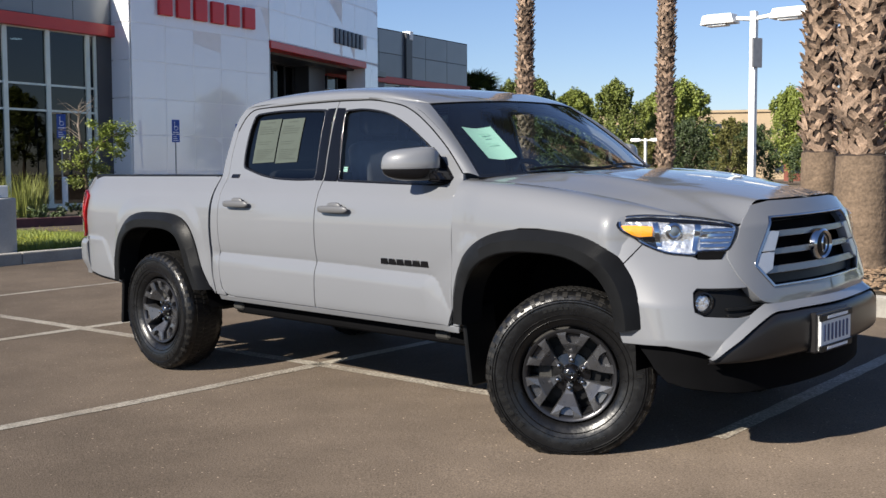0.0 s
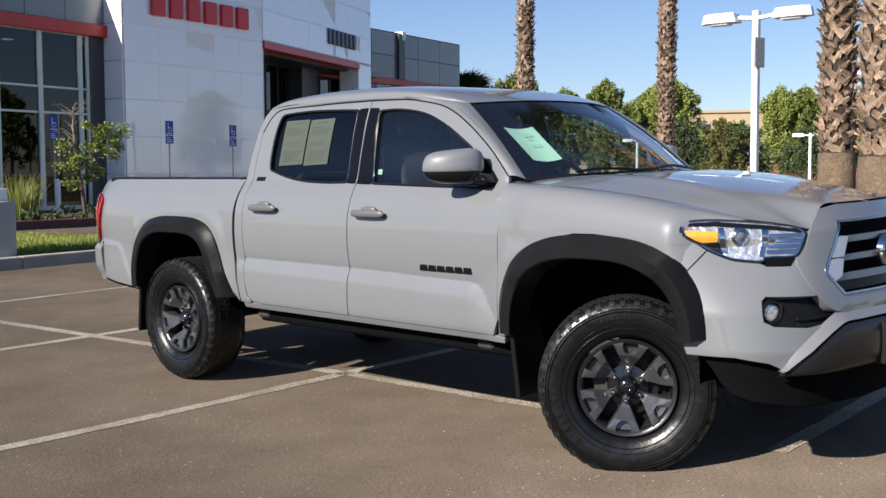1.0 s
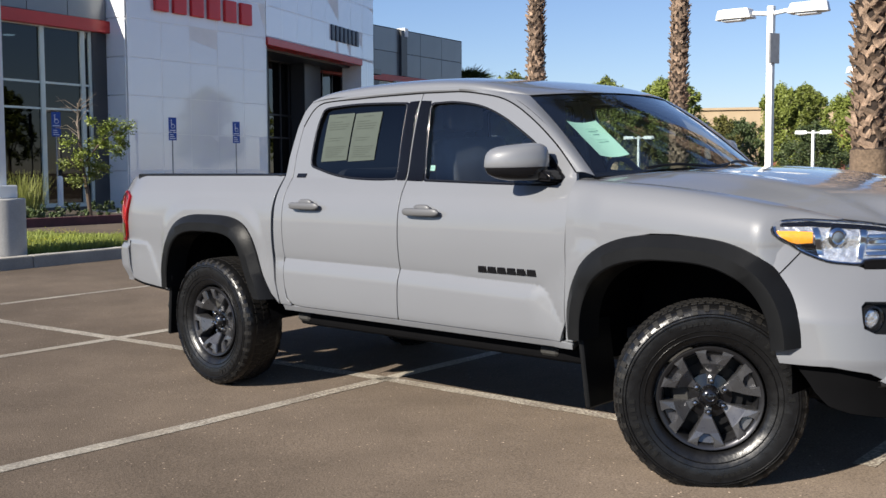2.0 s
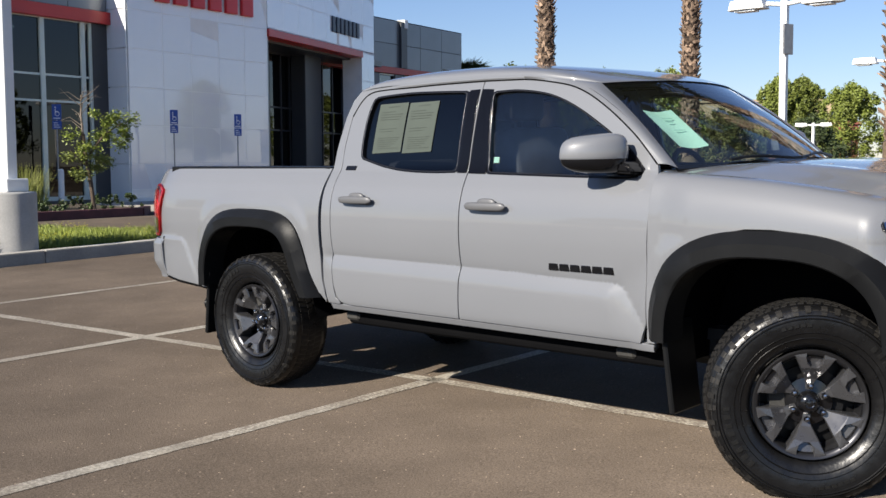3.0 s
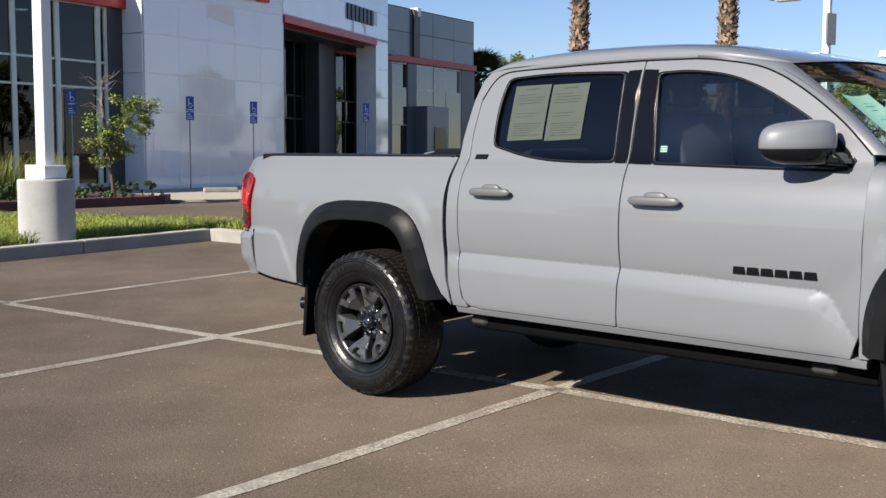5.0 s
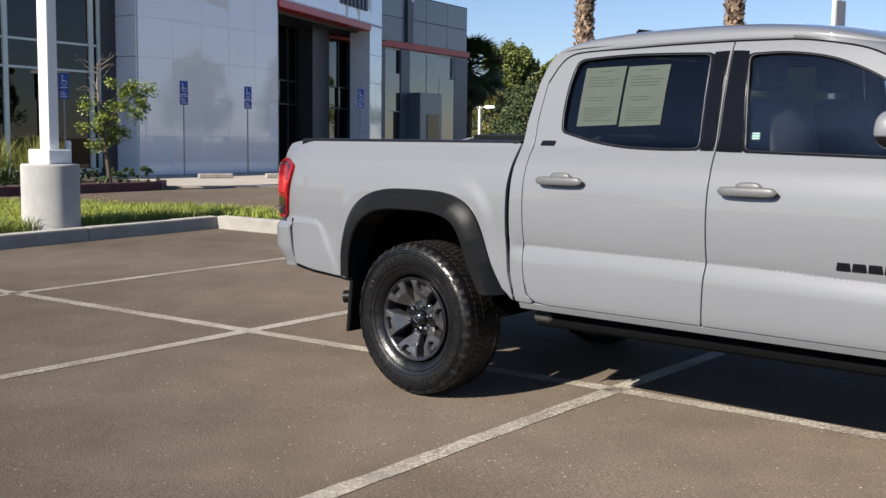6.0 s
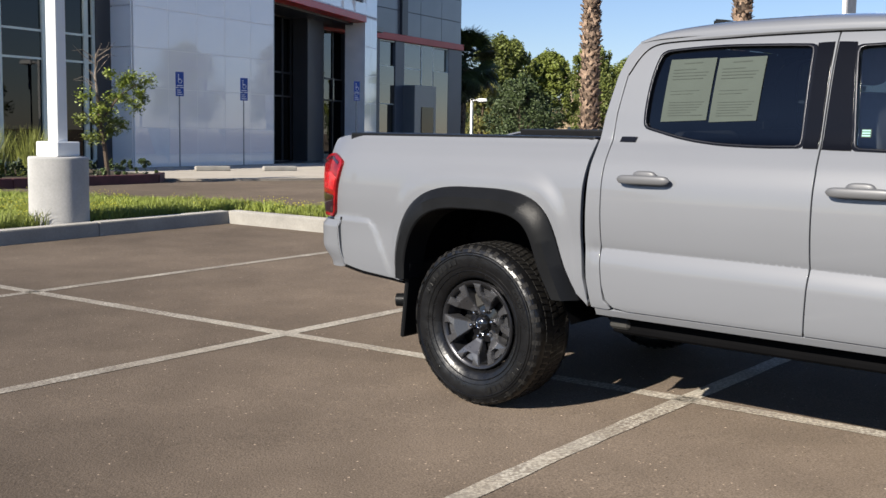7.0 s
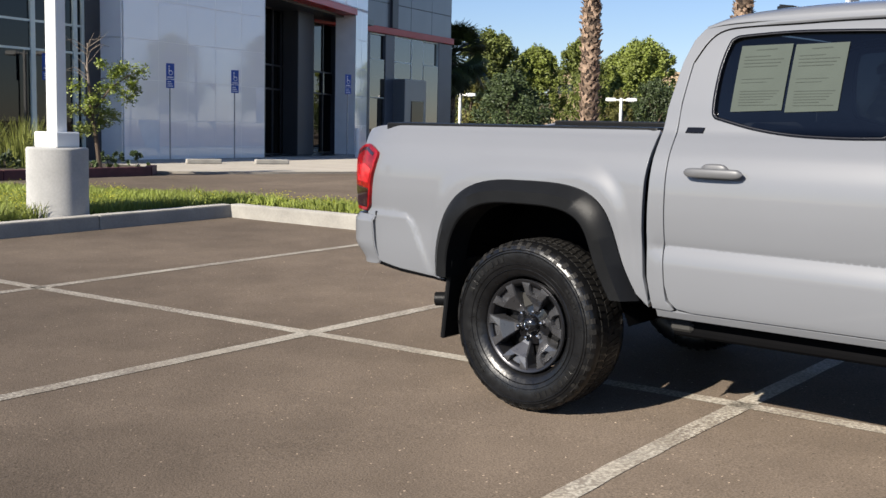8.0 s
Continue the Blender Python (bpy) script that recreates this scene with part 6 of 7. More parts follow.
sheet("headliner", lambda u, v: roof_point(lerp(0.03, 0.93, u), lerp(0.12, 0.88, v)) - Vector((0, 0, 0.035)), 12, 10, M["seat"], truck)
bm = boxed(-0.015, 0.015, -0.11, 0.11, -0.03, 0.03, 0.012, 2)
part("rear_view_mirror", bm, M["gloss"], truck, smooth=True, matrix=Matrix.Translation((2.17, 0, 1.57)))
# notices in the windows
S = -1
for x0, x1 in ((0.872, 1.074), (1.086, 1.284)):
    pap = skin("window_notice", [(x0, 1.276), (x1, 1.284), (x1 + 0.009, 1.530), (x0 + 0.009, 1.526)], flank(-0.008), M["paper"], truck, "pale green printed notice inside the glass", step=0.08, rim=0)
    lines = [(1.300 + 0.0105 * k, 0.0022) for k in range(6)] + [(1.385, 0.0018), (1.398, 0.0018)] + [(1.445 + 0.0125 * k, 0.003) for k in range(4)]
    for k, (z, h) in enumerate(lines):
        cut = (0.0, 0.03, 0.01, 0.055, 0.02)[k * 3 % 5]
        skin("print_bar", [(x0 + 0.028, z), (x1 - 0.018 - cut, z + 0.003), (x1 - 0.018 - cut, z + 0.003 + h), (x0 + 0.028, z + h)], flank(-0.0065), M["print"], pap, step=0.1, rim=0)
    skin("print_bar", [(x0 + 0.07, 1.508), (x1 - 0.05, 1.511), (x1 - 0.05, 1.515), (x0 + 0.07, 1.512)], flank(-0.0065), M["print"], pap, step=0.1, rim=0)
stick = skin("window_sticker", [(1.690, 1.226), (1.726, 1.226), (1.726, 1.256), (1.690, 1.256)], flank(-0.009), M["print"], truck, "small pale sticker in the window corner", step=0.1, rim=0)
for z in (1.230, 1.239, 1.248):
    skin("print_bar", [(1.693, z), (1.723, z), (1.723, z + 0.005), (1.693, z + 0.005)], flank(-0.0075), M["mintprint"], stick, step=0.1, rim=0)
NOTE = [Vector(p) for p in ((2.349, -0.540, 1.450), (2.380, -0.355, 1.451), (2.546, -0.558, 1.290), (2.591, -0.392, 1.292))]
note = lambda u, v: NOTE[2].lerp(NOTE[3], u).lerp(NOTE[0].lerp(NOTE[1], u), v)
mint = sheet("windscreen_notice", lambda u, v: note(u, v) - Vector((0, 0, 0.010 * math.sin(math.pi * u))), 6, 6, M["mint"], truck, "mint green notice leaning behind the windscreen")
for v0, u0, u1 in ((0.72, 0.35, 0.70), (0.62, 0.40, 0.62), (0.40, 0.35, 0.72)):
    sheet("print_bar", lambda u, v: note(lerp(u0, u1, u), lerp(v0, v0 + 0.02, v)) + Vector((0, 0, 0.003)), 4, 1, M["mintprint"], mint)
# ---------------------------------------------------------------- plants
def crown_mesh(name, seed, h, r, z0, n, leaf, lobes, spire=0.0):
    """Leaves in uneven clumps round the ends of limbs."""
    rng = random.Random(seed)
    hubs = []
    for k in range(lobes):
        a = rng.uniform(0, 6.283)
        f = rng.random() ** 0.5
        t = rng.random() ** 0.85
        z = lerp(z0 + 0.06 * h, h * 0.97, t)
        belly = max(0.04, 1 - ((t - 0.32) / 0.70) ** 2) ** 0.85 * (1 + 0.16 * math.sin(3 * a + seed) + 0.10 * math.sin(5 * a + 9 * t + seed))
        rr = r * belly * f
        hubs.append((rr * math.cos(a), rr * math.sin(a), z, r * rng.uniform(0.07, 0.22) * (1.1 - 0.5 * t)))
    for k in range(int(lobes * spire)):
        a = rng.uniform(0, 6.283)
        rr = r * rng.uniform(0.0, 0.75)
        hubs.append((rr * math.cos(a), rr * math.sin(a), h * (1.06 - 0.30 * (rr / r) ** 1.5) * rng.uniform(0.93, 1.02), r * rng.uniform(0.05, 0.10)))
    verts, faces = [], []
    for i in range(n):
        x, y, z, q = hubs[rng.randrange(len(hubs))]
        d = Vector((rng.gauss(0, 1), rng.gauss(0, 1), rng.gauss(0, 1))).normalized() * q * 1.5 * rng.random() ** 0.75
        d.z *= 1.5
        c = Vector((x, y, z)) + d
        u = Vector((rng.gauss(0, 1), rng.gauss(0, 1), rng.gauss(0, 0.6))).normalized()
        v = u.cross(Vector((rng.gauss(0, 1), rng.gauss(0, 1), rng.gauss(0, 1)))).normalized()
        s_ = leaf * rng.uniform(0.55, 1.25)
        b = len(verts)
        fold = u.cross(v) * s_ * 0.25
        verts += [tuple(c - u * s_), tuple(c - v * s_ * 0.55 + fold), tuple(c + u * s_), tuple(c + v * s_ * 0.55 + fold)]
        faces += [(b, b + 1, b + 2), (b, b + 2, b + 3)]
    me = bpy.data.meshes.new(name)
    me.from_pydata(verts, [], faces)
    return me, hubs


def tree_at(name, m, seed, h, r, mat, label, n=2600, leaf=0.22, lobes=34, z0=1.4, spire=0.3, trunk_r=0.16, bark="bark", group="far trees"):
    root = thing(name, m, label, "tree", group)
    me, hubs = crown_mesh("crown", seed, h, r, z0, n, leaf, lobes, spire=spire)
    put("crown", me, M[mat], root)
    bm = bmesh.new()
    rng = random.Random(seed + 1)
    fork = Vector((rng.uniform(-0.1, 0.1), rng.uniform(-0.1, 0.1), z0 + 0.12 * h))
    tube(bm, [(0, 0, -0.1), fork * 0.5 + Vector((0.03, 0, 0)), fork], trunk_r, 10, trunk_r * 0.75)
    for x, y, z, q in hubs[:9]:
        end = Vector((x, y, z))
        tube(bm, [fork - Vector((0, 0, 0.05)), fork.lerp(end, 0.5) + Vector((0, 0, 0.08 * h)), end], trunk_r * 0.5, 6, trunk_r * 0.1)
    part("trunk", bm, M[bark], root, smooth=True)
    return root


def world_at(x, y, rz=0.0, sc=(1, 1, 1)):
    return Matrix.Translation((x, y, ground_z(x, y))) @ Matrix.Rotation(radians(rz), 4, "Z") @ Matrix.Diagonal((*sc, 1))


# far trees: three grown kinds, then copies at their own size and turn
kinds = {
    "plane": tree_at("tree", world_at(-46.8, 84.7), 11, 8.8, 3.3, "leaf", "full green street tree with an uneven crown", n=21000, leaf=0.15, lobes=170),
    "upright": tree_at("tree", world_at(-58.3, 78.1), 23, 9.2, 2.3, "leaf", "tall narrow green street tree", n=15000, leaf=0.15, lobes=130, spire=0.6),
    "bush": tree_at("bushy_tree", world_at(-44.1, 59.9), 37, 5.0, 2.6, "leaf_dark", "dense dark green rounded bushy tree", n=13000, leaf=0.11, lobes=130, z0=0.4, spire=0.1),
    "olive": tree_at("olive_tree", world_at(-37.4, 76.6), 41, 5.2, 1.7, "leaf_olive", "small olive-yellow tree with a rounded crown", n=8000, leaf=0.11, lobes=80, z0=0.5, spire=0.2),
}
for kind, x, y, h, w, rz in (
        ("upright", -59.9, 85.6, 8.7, 5.6, 70), ("plane", -49.7, 78.2, 8.6, 5.2, 140), ("plane", -40.8, 94.5, 8.4, 5.2, 220), ("bush", -50.0, 101.2, 5.4, 4.6, 30),
        ("plane", -55.0, 92.6, 8.2, 6.0, 300), ("upright", -57.9, 114.0, 5.6, 6.0, 10), ("plane", -54.5, 70.8, 8.8, 6.8, 55), ("upright", -56.6, 81.7, 8.3, 5.2, 200),
        ("plane", -49.1, 86.6, 8.9, 6.0, 100), ("olive", -49.6, 62.0, 5.2, 3.4, 80), ("plane", -39.2, 96.0, 8.2, 6.6, 260), ("plane", -33.2, 92.7, 7.4, 6.2, 15),
        ("upright", -42.5, 104.0, 9.0, 5.0, 330), ("bush", -53.0, 66.0, 6.0, 4.0, 190), ("bush", -44.0, 81.0, 5.4, 5.2, 75), ("bush", -38.5, 82.0, 5.0, 5.0, 160),
        ("plane", -27.0, 96.0, 8.2, 7.0, 190), ("upright", -20.0, 99.0, 8.6, 6.0, 120), ("bush", -33.0, 84.0, 4.6, 5.5, 20), ("plane", -62.0, 70.0, 8.5, 6.0, 280), ("bush", -57.0, 74.0, 5.5, 5.5, 210),
        ("olive", -41.5, 71.0, 4.2, 3.0, 130), ("bush", -48.5, 66.0, 4.6, 4.4, 320),
        # the same street trees go on round the lot
        ("plane", 18.0, 82.0, 8.6, 7.0, 60), ("upright", 36.0, 75.0, 9.0, 6.0, 20), ("plane", 8.0, 84.0, 8.8, 7.0, 200), ("plane", 62.0, 64.0, 8.0, 7.5, 310),
        ("plane", 24.0, -78.0, 8.4, 8.0, 170), ("plane", 2.0, -84.0, 8.8, 8.0, 290), ("upright", -18.0, -70.0, 9.0, 6.5, 85), ("plane", -40.0, -62.0, 8.5, 8.0, 120), ("plane", -58.0, -40.0, 8.6, 8.0, 10)):
    src = kinds[kind]
    base_h, base_w = {"plane": (8.8, 6.6), "upright": (9.2, 4.6), "bush": (5.0, 5.2), "olive": (5.2, 3.4)}[kind]
    copy_thing(src, world_at(x, y, rz, (w / base_w, w / base_w, h / base_h)))


def leaf_base_mesh(seed):
    """One old palm leaf base, split into two arms that spread and curl away from the trunk."""
    rng = random.Random(seed)
    bm = bmesh.new()
    for side in (-1, 1):
        ln, wd, curl = rng.uniform(0.65, 1.2), rng.uniform(0.026, 0.042), rng.uniform(0.4, 1.8)
        rows = []
        for i in range(4):
            f = i / 3
            y, z = side * 0.096 * f * ln, 0.125 * f ** 0.85 * ln
            d = Vector((side * 0.62, 0.78))
            n = Vector((-d.y, d.x)) * side
            w = wd * (1.15 - 0.45 * f) * rng.uniform(0.85, 1.15)
            out = 0.020 + 0.040 * curl * f ** 2 - y * y / 0.46 + rng.uniform(-0.004, 0.004)
            up, lo = (y + n.x * w, z + n.y * w), (y - n.x * w, z - n.y * w)
            rows.append([bm.verts.new((out + 0.010 * curl, up[0], up[1])), bm.verts.new((out + 0.006, y, z)), bm.verts.new((out - 0.012, lo[0], lo[1])), bm.verts.new((out - 0.022, y, z))])
        for a, b in zip(rows, rows[1:]):
            for k in range(4):
                bm.faces.new((a[k], a[(k + 1) % 4], b[(k + 1) % 4], b[k]))
        bm.faces.new(rows[-1])
        bm.faces.new(rows[0])
    me = bpy.data.meshes.new("leaf_base")
    bmesh.ops.recalc_face_normals(bm, faces=bm.faces[:])
    bm.to_mesh(me)
    bm.free()
    me.materials.append(M["boot"])
    return me


BOOTS = [leaf_base_mesh(k) for k in range(9)]


def frond_mesh(seed, length=1.7):
    """A fan leaf: stalk and a folded fan of blades."""
    rng = random.Random(seed)
    bm = bmesh.new()
    tube(bm, [(0, 0, 0), (0.35 * length, 0, 0.10), (0.6 * length, 0, 0.05)], 0.02, 5, 0.010)
    for k in range(22):
        a = radians(-95 + 190 * k / 21)
        d = Vector((math.cos(a), math.sin(a), 0))
        n = Vector((-d.y, d.x, 0)) * 0.035
        b = Vector((0.6 * length, 0, 0.05))
        m = b + d * 0.32 * length + Vector((0, 0, 0.03))
        e = b + d * 0.55 * length * rng.uniform(0.85, 1.05) - Vector((0, 0, 0.22 * rng.uniform(0.4, 1.2)))
        v = [bm.verts.new(p) for p in (b - n * 0.3, b + n * 0.3, m + n, m - n, e)]
        bm.faces.new(v[:4])
        bm.faces.new((v[3], v[2], v[4]))
    me = bpy.data.meshes.new("frond")
    bm.to_mesh(me)
    bm.free()
    me.materials.append(M["frond"])
    return me


FRONDS = [frond_mesh(k) for k in range(3)]


def palm(x, y, r, h, bare, seed, label, top=6.2, lean=0.0, fr=24, fs=1.0, droop=-50):
    rng = random.Random(seed)
    root = thing("palm_tree", world_at(x, y), label, "palm tree", "palms beside the lot")
    n = 40
    axis = lambda z: Vector((lean * z, 0.02 * math.sin(z * 0.9 + seed), z))
    rad = lambda z: r * (1 + 0.28 * math.exp(-z / 0.35)) * (1.0 if z > bare else 0.96) * (1 + 0.03 * math.sin(z * 5 + seed))
    bm = bmesh.new()
    rings = []
    fine_to = bare + 0.2 if bare > 1 and h > 6 else 0.0
    levels = [-0.1] + [0.03 * i for i in range(int(fine_to / 0.03))] + [fine_to + (h - fine_to) * i / n for i in range(n + 1)]
    for z in levels:        # fibrous rings on the bare foot
        c, q = axis(z), rad(max(z, 0)) * (0.78 if z > bare else 1.0)
        if z < fine_to:
            q *= 1 + rng.uniform(-0.011, 0.011)
        rings.append([bm.verts.new(c + Vector((math.cos(a) * q * rng.uniform(0.985, 1.015), math.sin(a) * q * rng.uniform(0.985, 1.015), rng.uniform(-0.006, 0.006)))) for a in [2 * math.pi * k / 20 for k in range(20)]])
    for a, b in zip(rings, rings[1:]):
        for k in range(20):
            bm.faces.new((a[k], a[(k + 1) % 20], b[(k + 1) % 20], b[k]))
    bm.faces.new(rings[-1])
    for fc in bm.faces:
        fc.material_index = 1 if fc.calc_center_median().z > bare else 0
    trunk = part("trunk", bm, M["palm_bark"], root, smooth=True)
    trunk.data.materials.append(M["palm_gap_shade"])
    z, row = bare, 0
    per = max(6, round(2 * math.pi * r / 0.175))
    made = 0
    rest = bmesh.new()
    while z < h:
        for k in range(per):
            a = 2 * math.pi * (k + 0.5 * (row % 2)) / per + rng.uniform(-0.10, 0.10)
            c = axis(z)
            q = rad(z) * 0.78
            sc = rng.uniform(0.78, 1.15) * (r / 0.25) ** 0.3
            m = Matrix.Translation(c + Vector((math.cos(a) * q, math.sin(a) * q, rng.uniform(-0.025, 0.025)))) @ Matrix.Rotation(a, 4, "Z") @ Matrix.Rotation(radians(rng.uniform(-6, 20)), 4, "Y") @ Matrix.Rotation(radians(rng.uniform(-26, 26)), 4, "X") @ Matrix.Scale(sc, 4)
            if z < top and made < 296:
                made += 1
                put("leaf_base", rng.choice(BOOTS), None, trunk, matrix=m)
            else:
                k0 = len(rest.verts)
                rest.from_mesh(BOOTS[0])
                rest.verts.ensure_lookup_table()
                bmesh.ops.transform(rest, matrix=m, verts=rest.verts[k0:])
        z += 0.088
        row += 1
    tagged(part("upper_bark", rest, M["boot"], root), kind="stuff")
    for k in range(fr):
        a = k * 2.4 + rng.uniform(-0.2, 0.2)
        e = rng.uniform(droop, 65)
        m = Matrix.Translation(axis(h)) @ Matrix.Rotation(a, 4, "Z") @ Matrix.Rotation(radians(-e), 4, "Y") @ Matrix.Rotation(radians(rng.uniform(-30, 30)), 4, "X") @ Matrix.Scale(fs * rng.uniform(0.85, 1.1), 4)
        put("frond", rng.choice(FRONDS), None, root, matrix=m)
    return root


palm(-9.20, 14.40, 0.190, 8.6, 0.9, 1, "tall fan palm with a rough trunk of cut leaf bases", top=5.6)
palm(-6.97, 16.60, 0.198, 7.5, 0.9, 2, "tall fan palm with a rough trunk of cut leaf bases", top=5.6, fr=40, droop=-85)
palm(0.80, 7.13, 0.200, 6.5, 1.27, 3, "fan palm, trunk smooth below and scaly above", top=4.4)
palm(1.84, 5.74, 0.252, 6.8, 1.23, 4, "thick fan palm, trunk fibrous below and scaly above", top=4.2)
palm(-34.9, 41.7, 0.25, 5.0, 1.5, 5, "short fan palm with a full green crown beside the showroom", top=1.5, fr=90, fs=1.25, droop=-88)

# planting bed with red kerb before the showroom
BED = [(-16.1, 2.0), (-16.25, 5.6), (-16.8, 9.2), (-17.6, 9.9), (-22.2, 10.4), (-21.6, 2.0)]
flat_patch("showroom_bed", BED, 0.20, M["soil"], "dark planting bed before the showroom windows", "soil", Matrix.Identity(4))
for i in range(3):
    a, b = BED[i], BED[i + 1]
    d = Vector((b[0] - a[0], b[1] - a[1], 0))
    bm = boxed(0, d.length, -0.09, 0.09, -0.1, 0.22, 0.02, 2)
    tagged(part("red_kerb", bm, M["redkerb"], matrix=Matrix.Translation((a[0], a[1], 0.03)) @ Matrix.Rotation(math.atan2(d.y, d.x), 4, "Z")), "red painted kerb round the planting bed, darkened for shade", "kerb", "red kerbs", "structure")


def tall_grass(x, y, seed, n=260, h=0.9, spread=0.35):
    rng = random.Random(seed)
    verts, faces = [], []
    for i in range(n):
        a, q = rng.uniform(0, 6.283), spread * rng.random() ** 0.7
        bx, by = q * math.cos(a), q * math.sin(a)
        hh, ln = h * rng.uniform(0.5, 1.1), rng.uniform(0.1, 0.55)
        ca, sa = math.cos(a + rng.uniform(-1, 1)), math.sin(a + rng.uniform(-1, 1))
        w = 0.009
        b = len(verts)
        for f in (0.0, 0.55, 1.0):
            lx, ly = bx + ca * ln * hh * f * f, by + sa * ln * hh * f * f
            verts += [(lx - sa * w * (1.05 - f), ly + ca * w * (1.05 - f), hh * f * (1 - 0.12 * f)), (lx + sa * w * (1.05 - f), ly - ca * w * (1.05 - f), hh * f * (1 - 0.12 * f))]
        faces += [(b, b + 1, b + 3, b + 2), (b + 2, b + 3, b + 5, b + 4)]
    me = bpy.data.meshes.new("grass_clump")
    me.from_pydata(verts, [], faces)
    ob = put("grass_clump", me, M["tallgrass"], matrix=Matrix.Translation((x, y, 0.19)))
    return tagged(ob, "clump of tall yellow-green ornamental grass", "grass", "ornamental grass clumps")


for k in range(11):
    tall_grass(-18.4 - 0.35 * (k % 3), 3.4 + 0.42 * k, 60 + k, h=1.15)


def low_shrub(x, y, seed, r=0.28, h=0.35):
    me, hubs = crown_mesh("low_shrub", seed, h, r, 0.02, 240, 0.045, 9)
    ob = put("low_shrub", me, M["leaf_dark"], matrix=Matrix.Translation((x, y, 0.19)))
    tagged(ob, "low dark green shrub in the planting bed", "shrub", "low shrubs")


for k in range(9):
    low_shrub(-16.8 - 0.1 * (k % 3) - 0.06 * k, 5.2 + 0.52 * k, 80 + k)

# young tree with a bare leader
m = Matrix.Translation((-17.0, 8.05, 0.19))
young = thing("young_tree", m, "young leaning tree with bright leaves and bare twigs", "tree")
bm = bmesh.new()
tube(bm, [(0.05, 0.1, -0.1), (0, 0.05, 0.6), (-0.02, -0.05, 1.2), (0.0, -0.1, 1.7)], 0.05, 8, 0.035)
tube(bm, [(0.0, -0.05, 1.15), (0.1, 0.35, 1.7), (0.15, 0.75, 1.95)], 0.03, 6, 0.012)
tube(bm, [(0.0, -0.05, 1.0), (0.05, -0.45, 1.35)], 0.022, 6, 0.010)
part("trunk", bm, M["bark"], young, smooth=True)
bm = bmesh.new()
rng = random.Random(5)
tube(bm, [(0.0, -0.1, 1.65), (0.02, -0.16, 2.1), (0.0, -0.13, 2.55)], 0.026, 6, 0.012)
for k in range(14):
    a = rng.uniform(0, 6.283)
    z = rng.uniform(1.8, 2.5)
    tube(bm, [(0, -0.14, z), (0.2 * math.cos(a), -0.14 + 0.28 * math.sin(a), z + 0.18), (0.3 * math.cos(a + 0.3), -0.14 + 0.48 * math.sin(a + 0.3), z + rng.uniform(0.1, 0.45))], 0.009, 4, 0.003)
part("bare_twigs", bm, M["twig"], young)


def leaf_clump(parent, spots, seed, n, leaf, mat):
    rng = random.Random(seed)
    verts, faces = [], []
    for x, y, z, q in spots:
        for i in range(n):
            d = Vector((rng.gauss(0, 1), rng.gauss(0, 1), rng.gauss(0, 0.7))).normalized() * q * rng.random() ** 0.7
            c = Vector((x, y, z)) + d
            u = Vector((rng.gauss(0, 1), rng.gauss(0, 1), rng.gauss(0, 0.5))).normalized()
            v = u.cross(Vector((rng.gauss(0, 1), rng.gauss(0, 1), rng.gauss(0, 1)))).normalized()
            s_ = leaf * rng.uniform(0.6, 1.2)
            b = len(verts)
            verts += [tuple(c - u * s_), tuple(c - v * s_ * 0.45), tuple(c + u * s_), tuple(c + v * s_ * 0.45)]
            faces.append((b, b + 1, b + 2, b + 3))
    me = bpy.data.meshes.new("crown")
    me.from_pydata(verts, [], faces)
    return put("crown", me, M[mat], parent)


rng = random.Random(8)
bright = [(0.05 + rng.uniform(-0.15, 0.15), y + rng.uniform(-0.12, 0.12), z + rng.uniform(-0.10, 0.10), rng.uniform(0.13, 0.25)) for y, z in
          ((0.15, 1.75), (0.30, 2.05), (0.45, 1.95), (0.55, 2.15), (0.70, 2.05), (0.85, 2.15), (0.95, 1.95), (1.08, 2.05), (0.75, 1.85), (0.55, 1.65), (0.35, 1.60), (0.75, 1.55), (-0.40, 1.65), (-0.25, 1.45), (0.10, 1.50), (0.9, 1.72))]
dark = [(rng.uniform(-0.15, 0.15), y + rng.uniform(-0.1, 0.1), z + rng.uniform(-0.1, 0.1), rng.uniform(0.15, 0.26)) for y, z in
        ((-0.35, 1.25), (-0.15, 1.10), (0.05, 1.20), (0.20, 1.00), (-0.30, 0.90), (0.00, 0.85), (0.35, 1.25), (0.50, 1.10), (-0.10, 1.35))]
leaf_clump(young, bright, 3, 190, 0.036, "leaf_young")
leaf_clump(young, dark, 4, 250, 0.036, "leaf")


# ---------------------------------------------------------------- lamps, signs, bollards, stops
def lamp_heads(root, z, span, ang, size):
    """Two shoebox heads on arms, each with a lens beneath."""
    rot = Matrix.Rotation(radians(ang), 4, "Z")
    for s in (-1, 1):
        bm = bmesh.new()
        tube(bm, [(s * 0.05, 0, z - 0.10), (s * (span - size * 0.5), 0, z - 0.06)], 0.045, 8)
        part("arm", bm, M["white"], root, matrix=rot)
        bm = bmesh.new()
        pts = [(-0.5, -0.22), (0.28, -0.24), (0.5, -0.10), (0.5, 0.10), (0.28, 0.24), (-0.5, 0.22)]
        prism(bm, [(a * size * s, b * size) for a, b in pts], 0.20, "z", z - 0.15, taper=0.86)
        bmesh.ops.bevel(bm, geom=bm.edges[:], offset=0.012, segments=1, affect="EDGES")
        head = part("head", bm, M["white"], root, matrix=rot @ Matrix.Translation((s * span, 0, 0)))
        part("lens", boxed(-0.30 * size, 0.25 * size, -0.16 * size, 0.16 * size, z - 0.19, z - 0.151, 0.01), M["lampglass"], head)


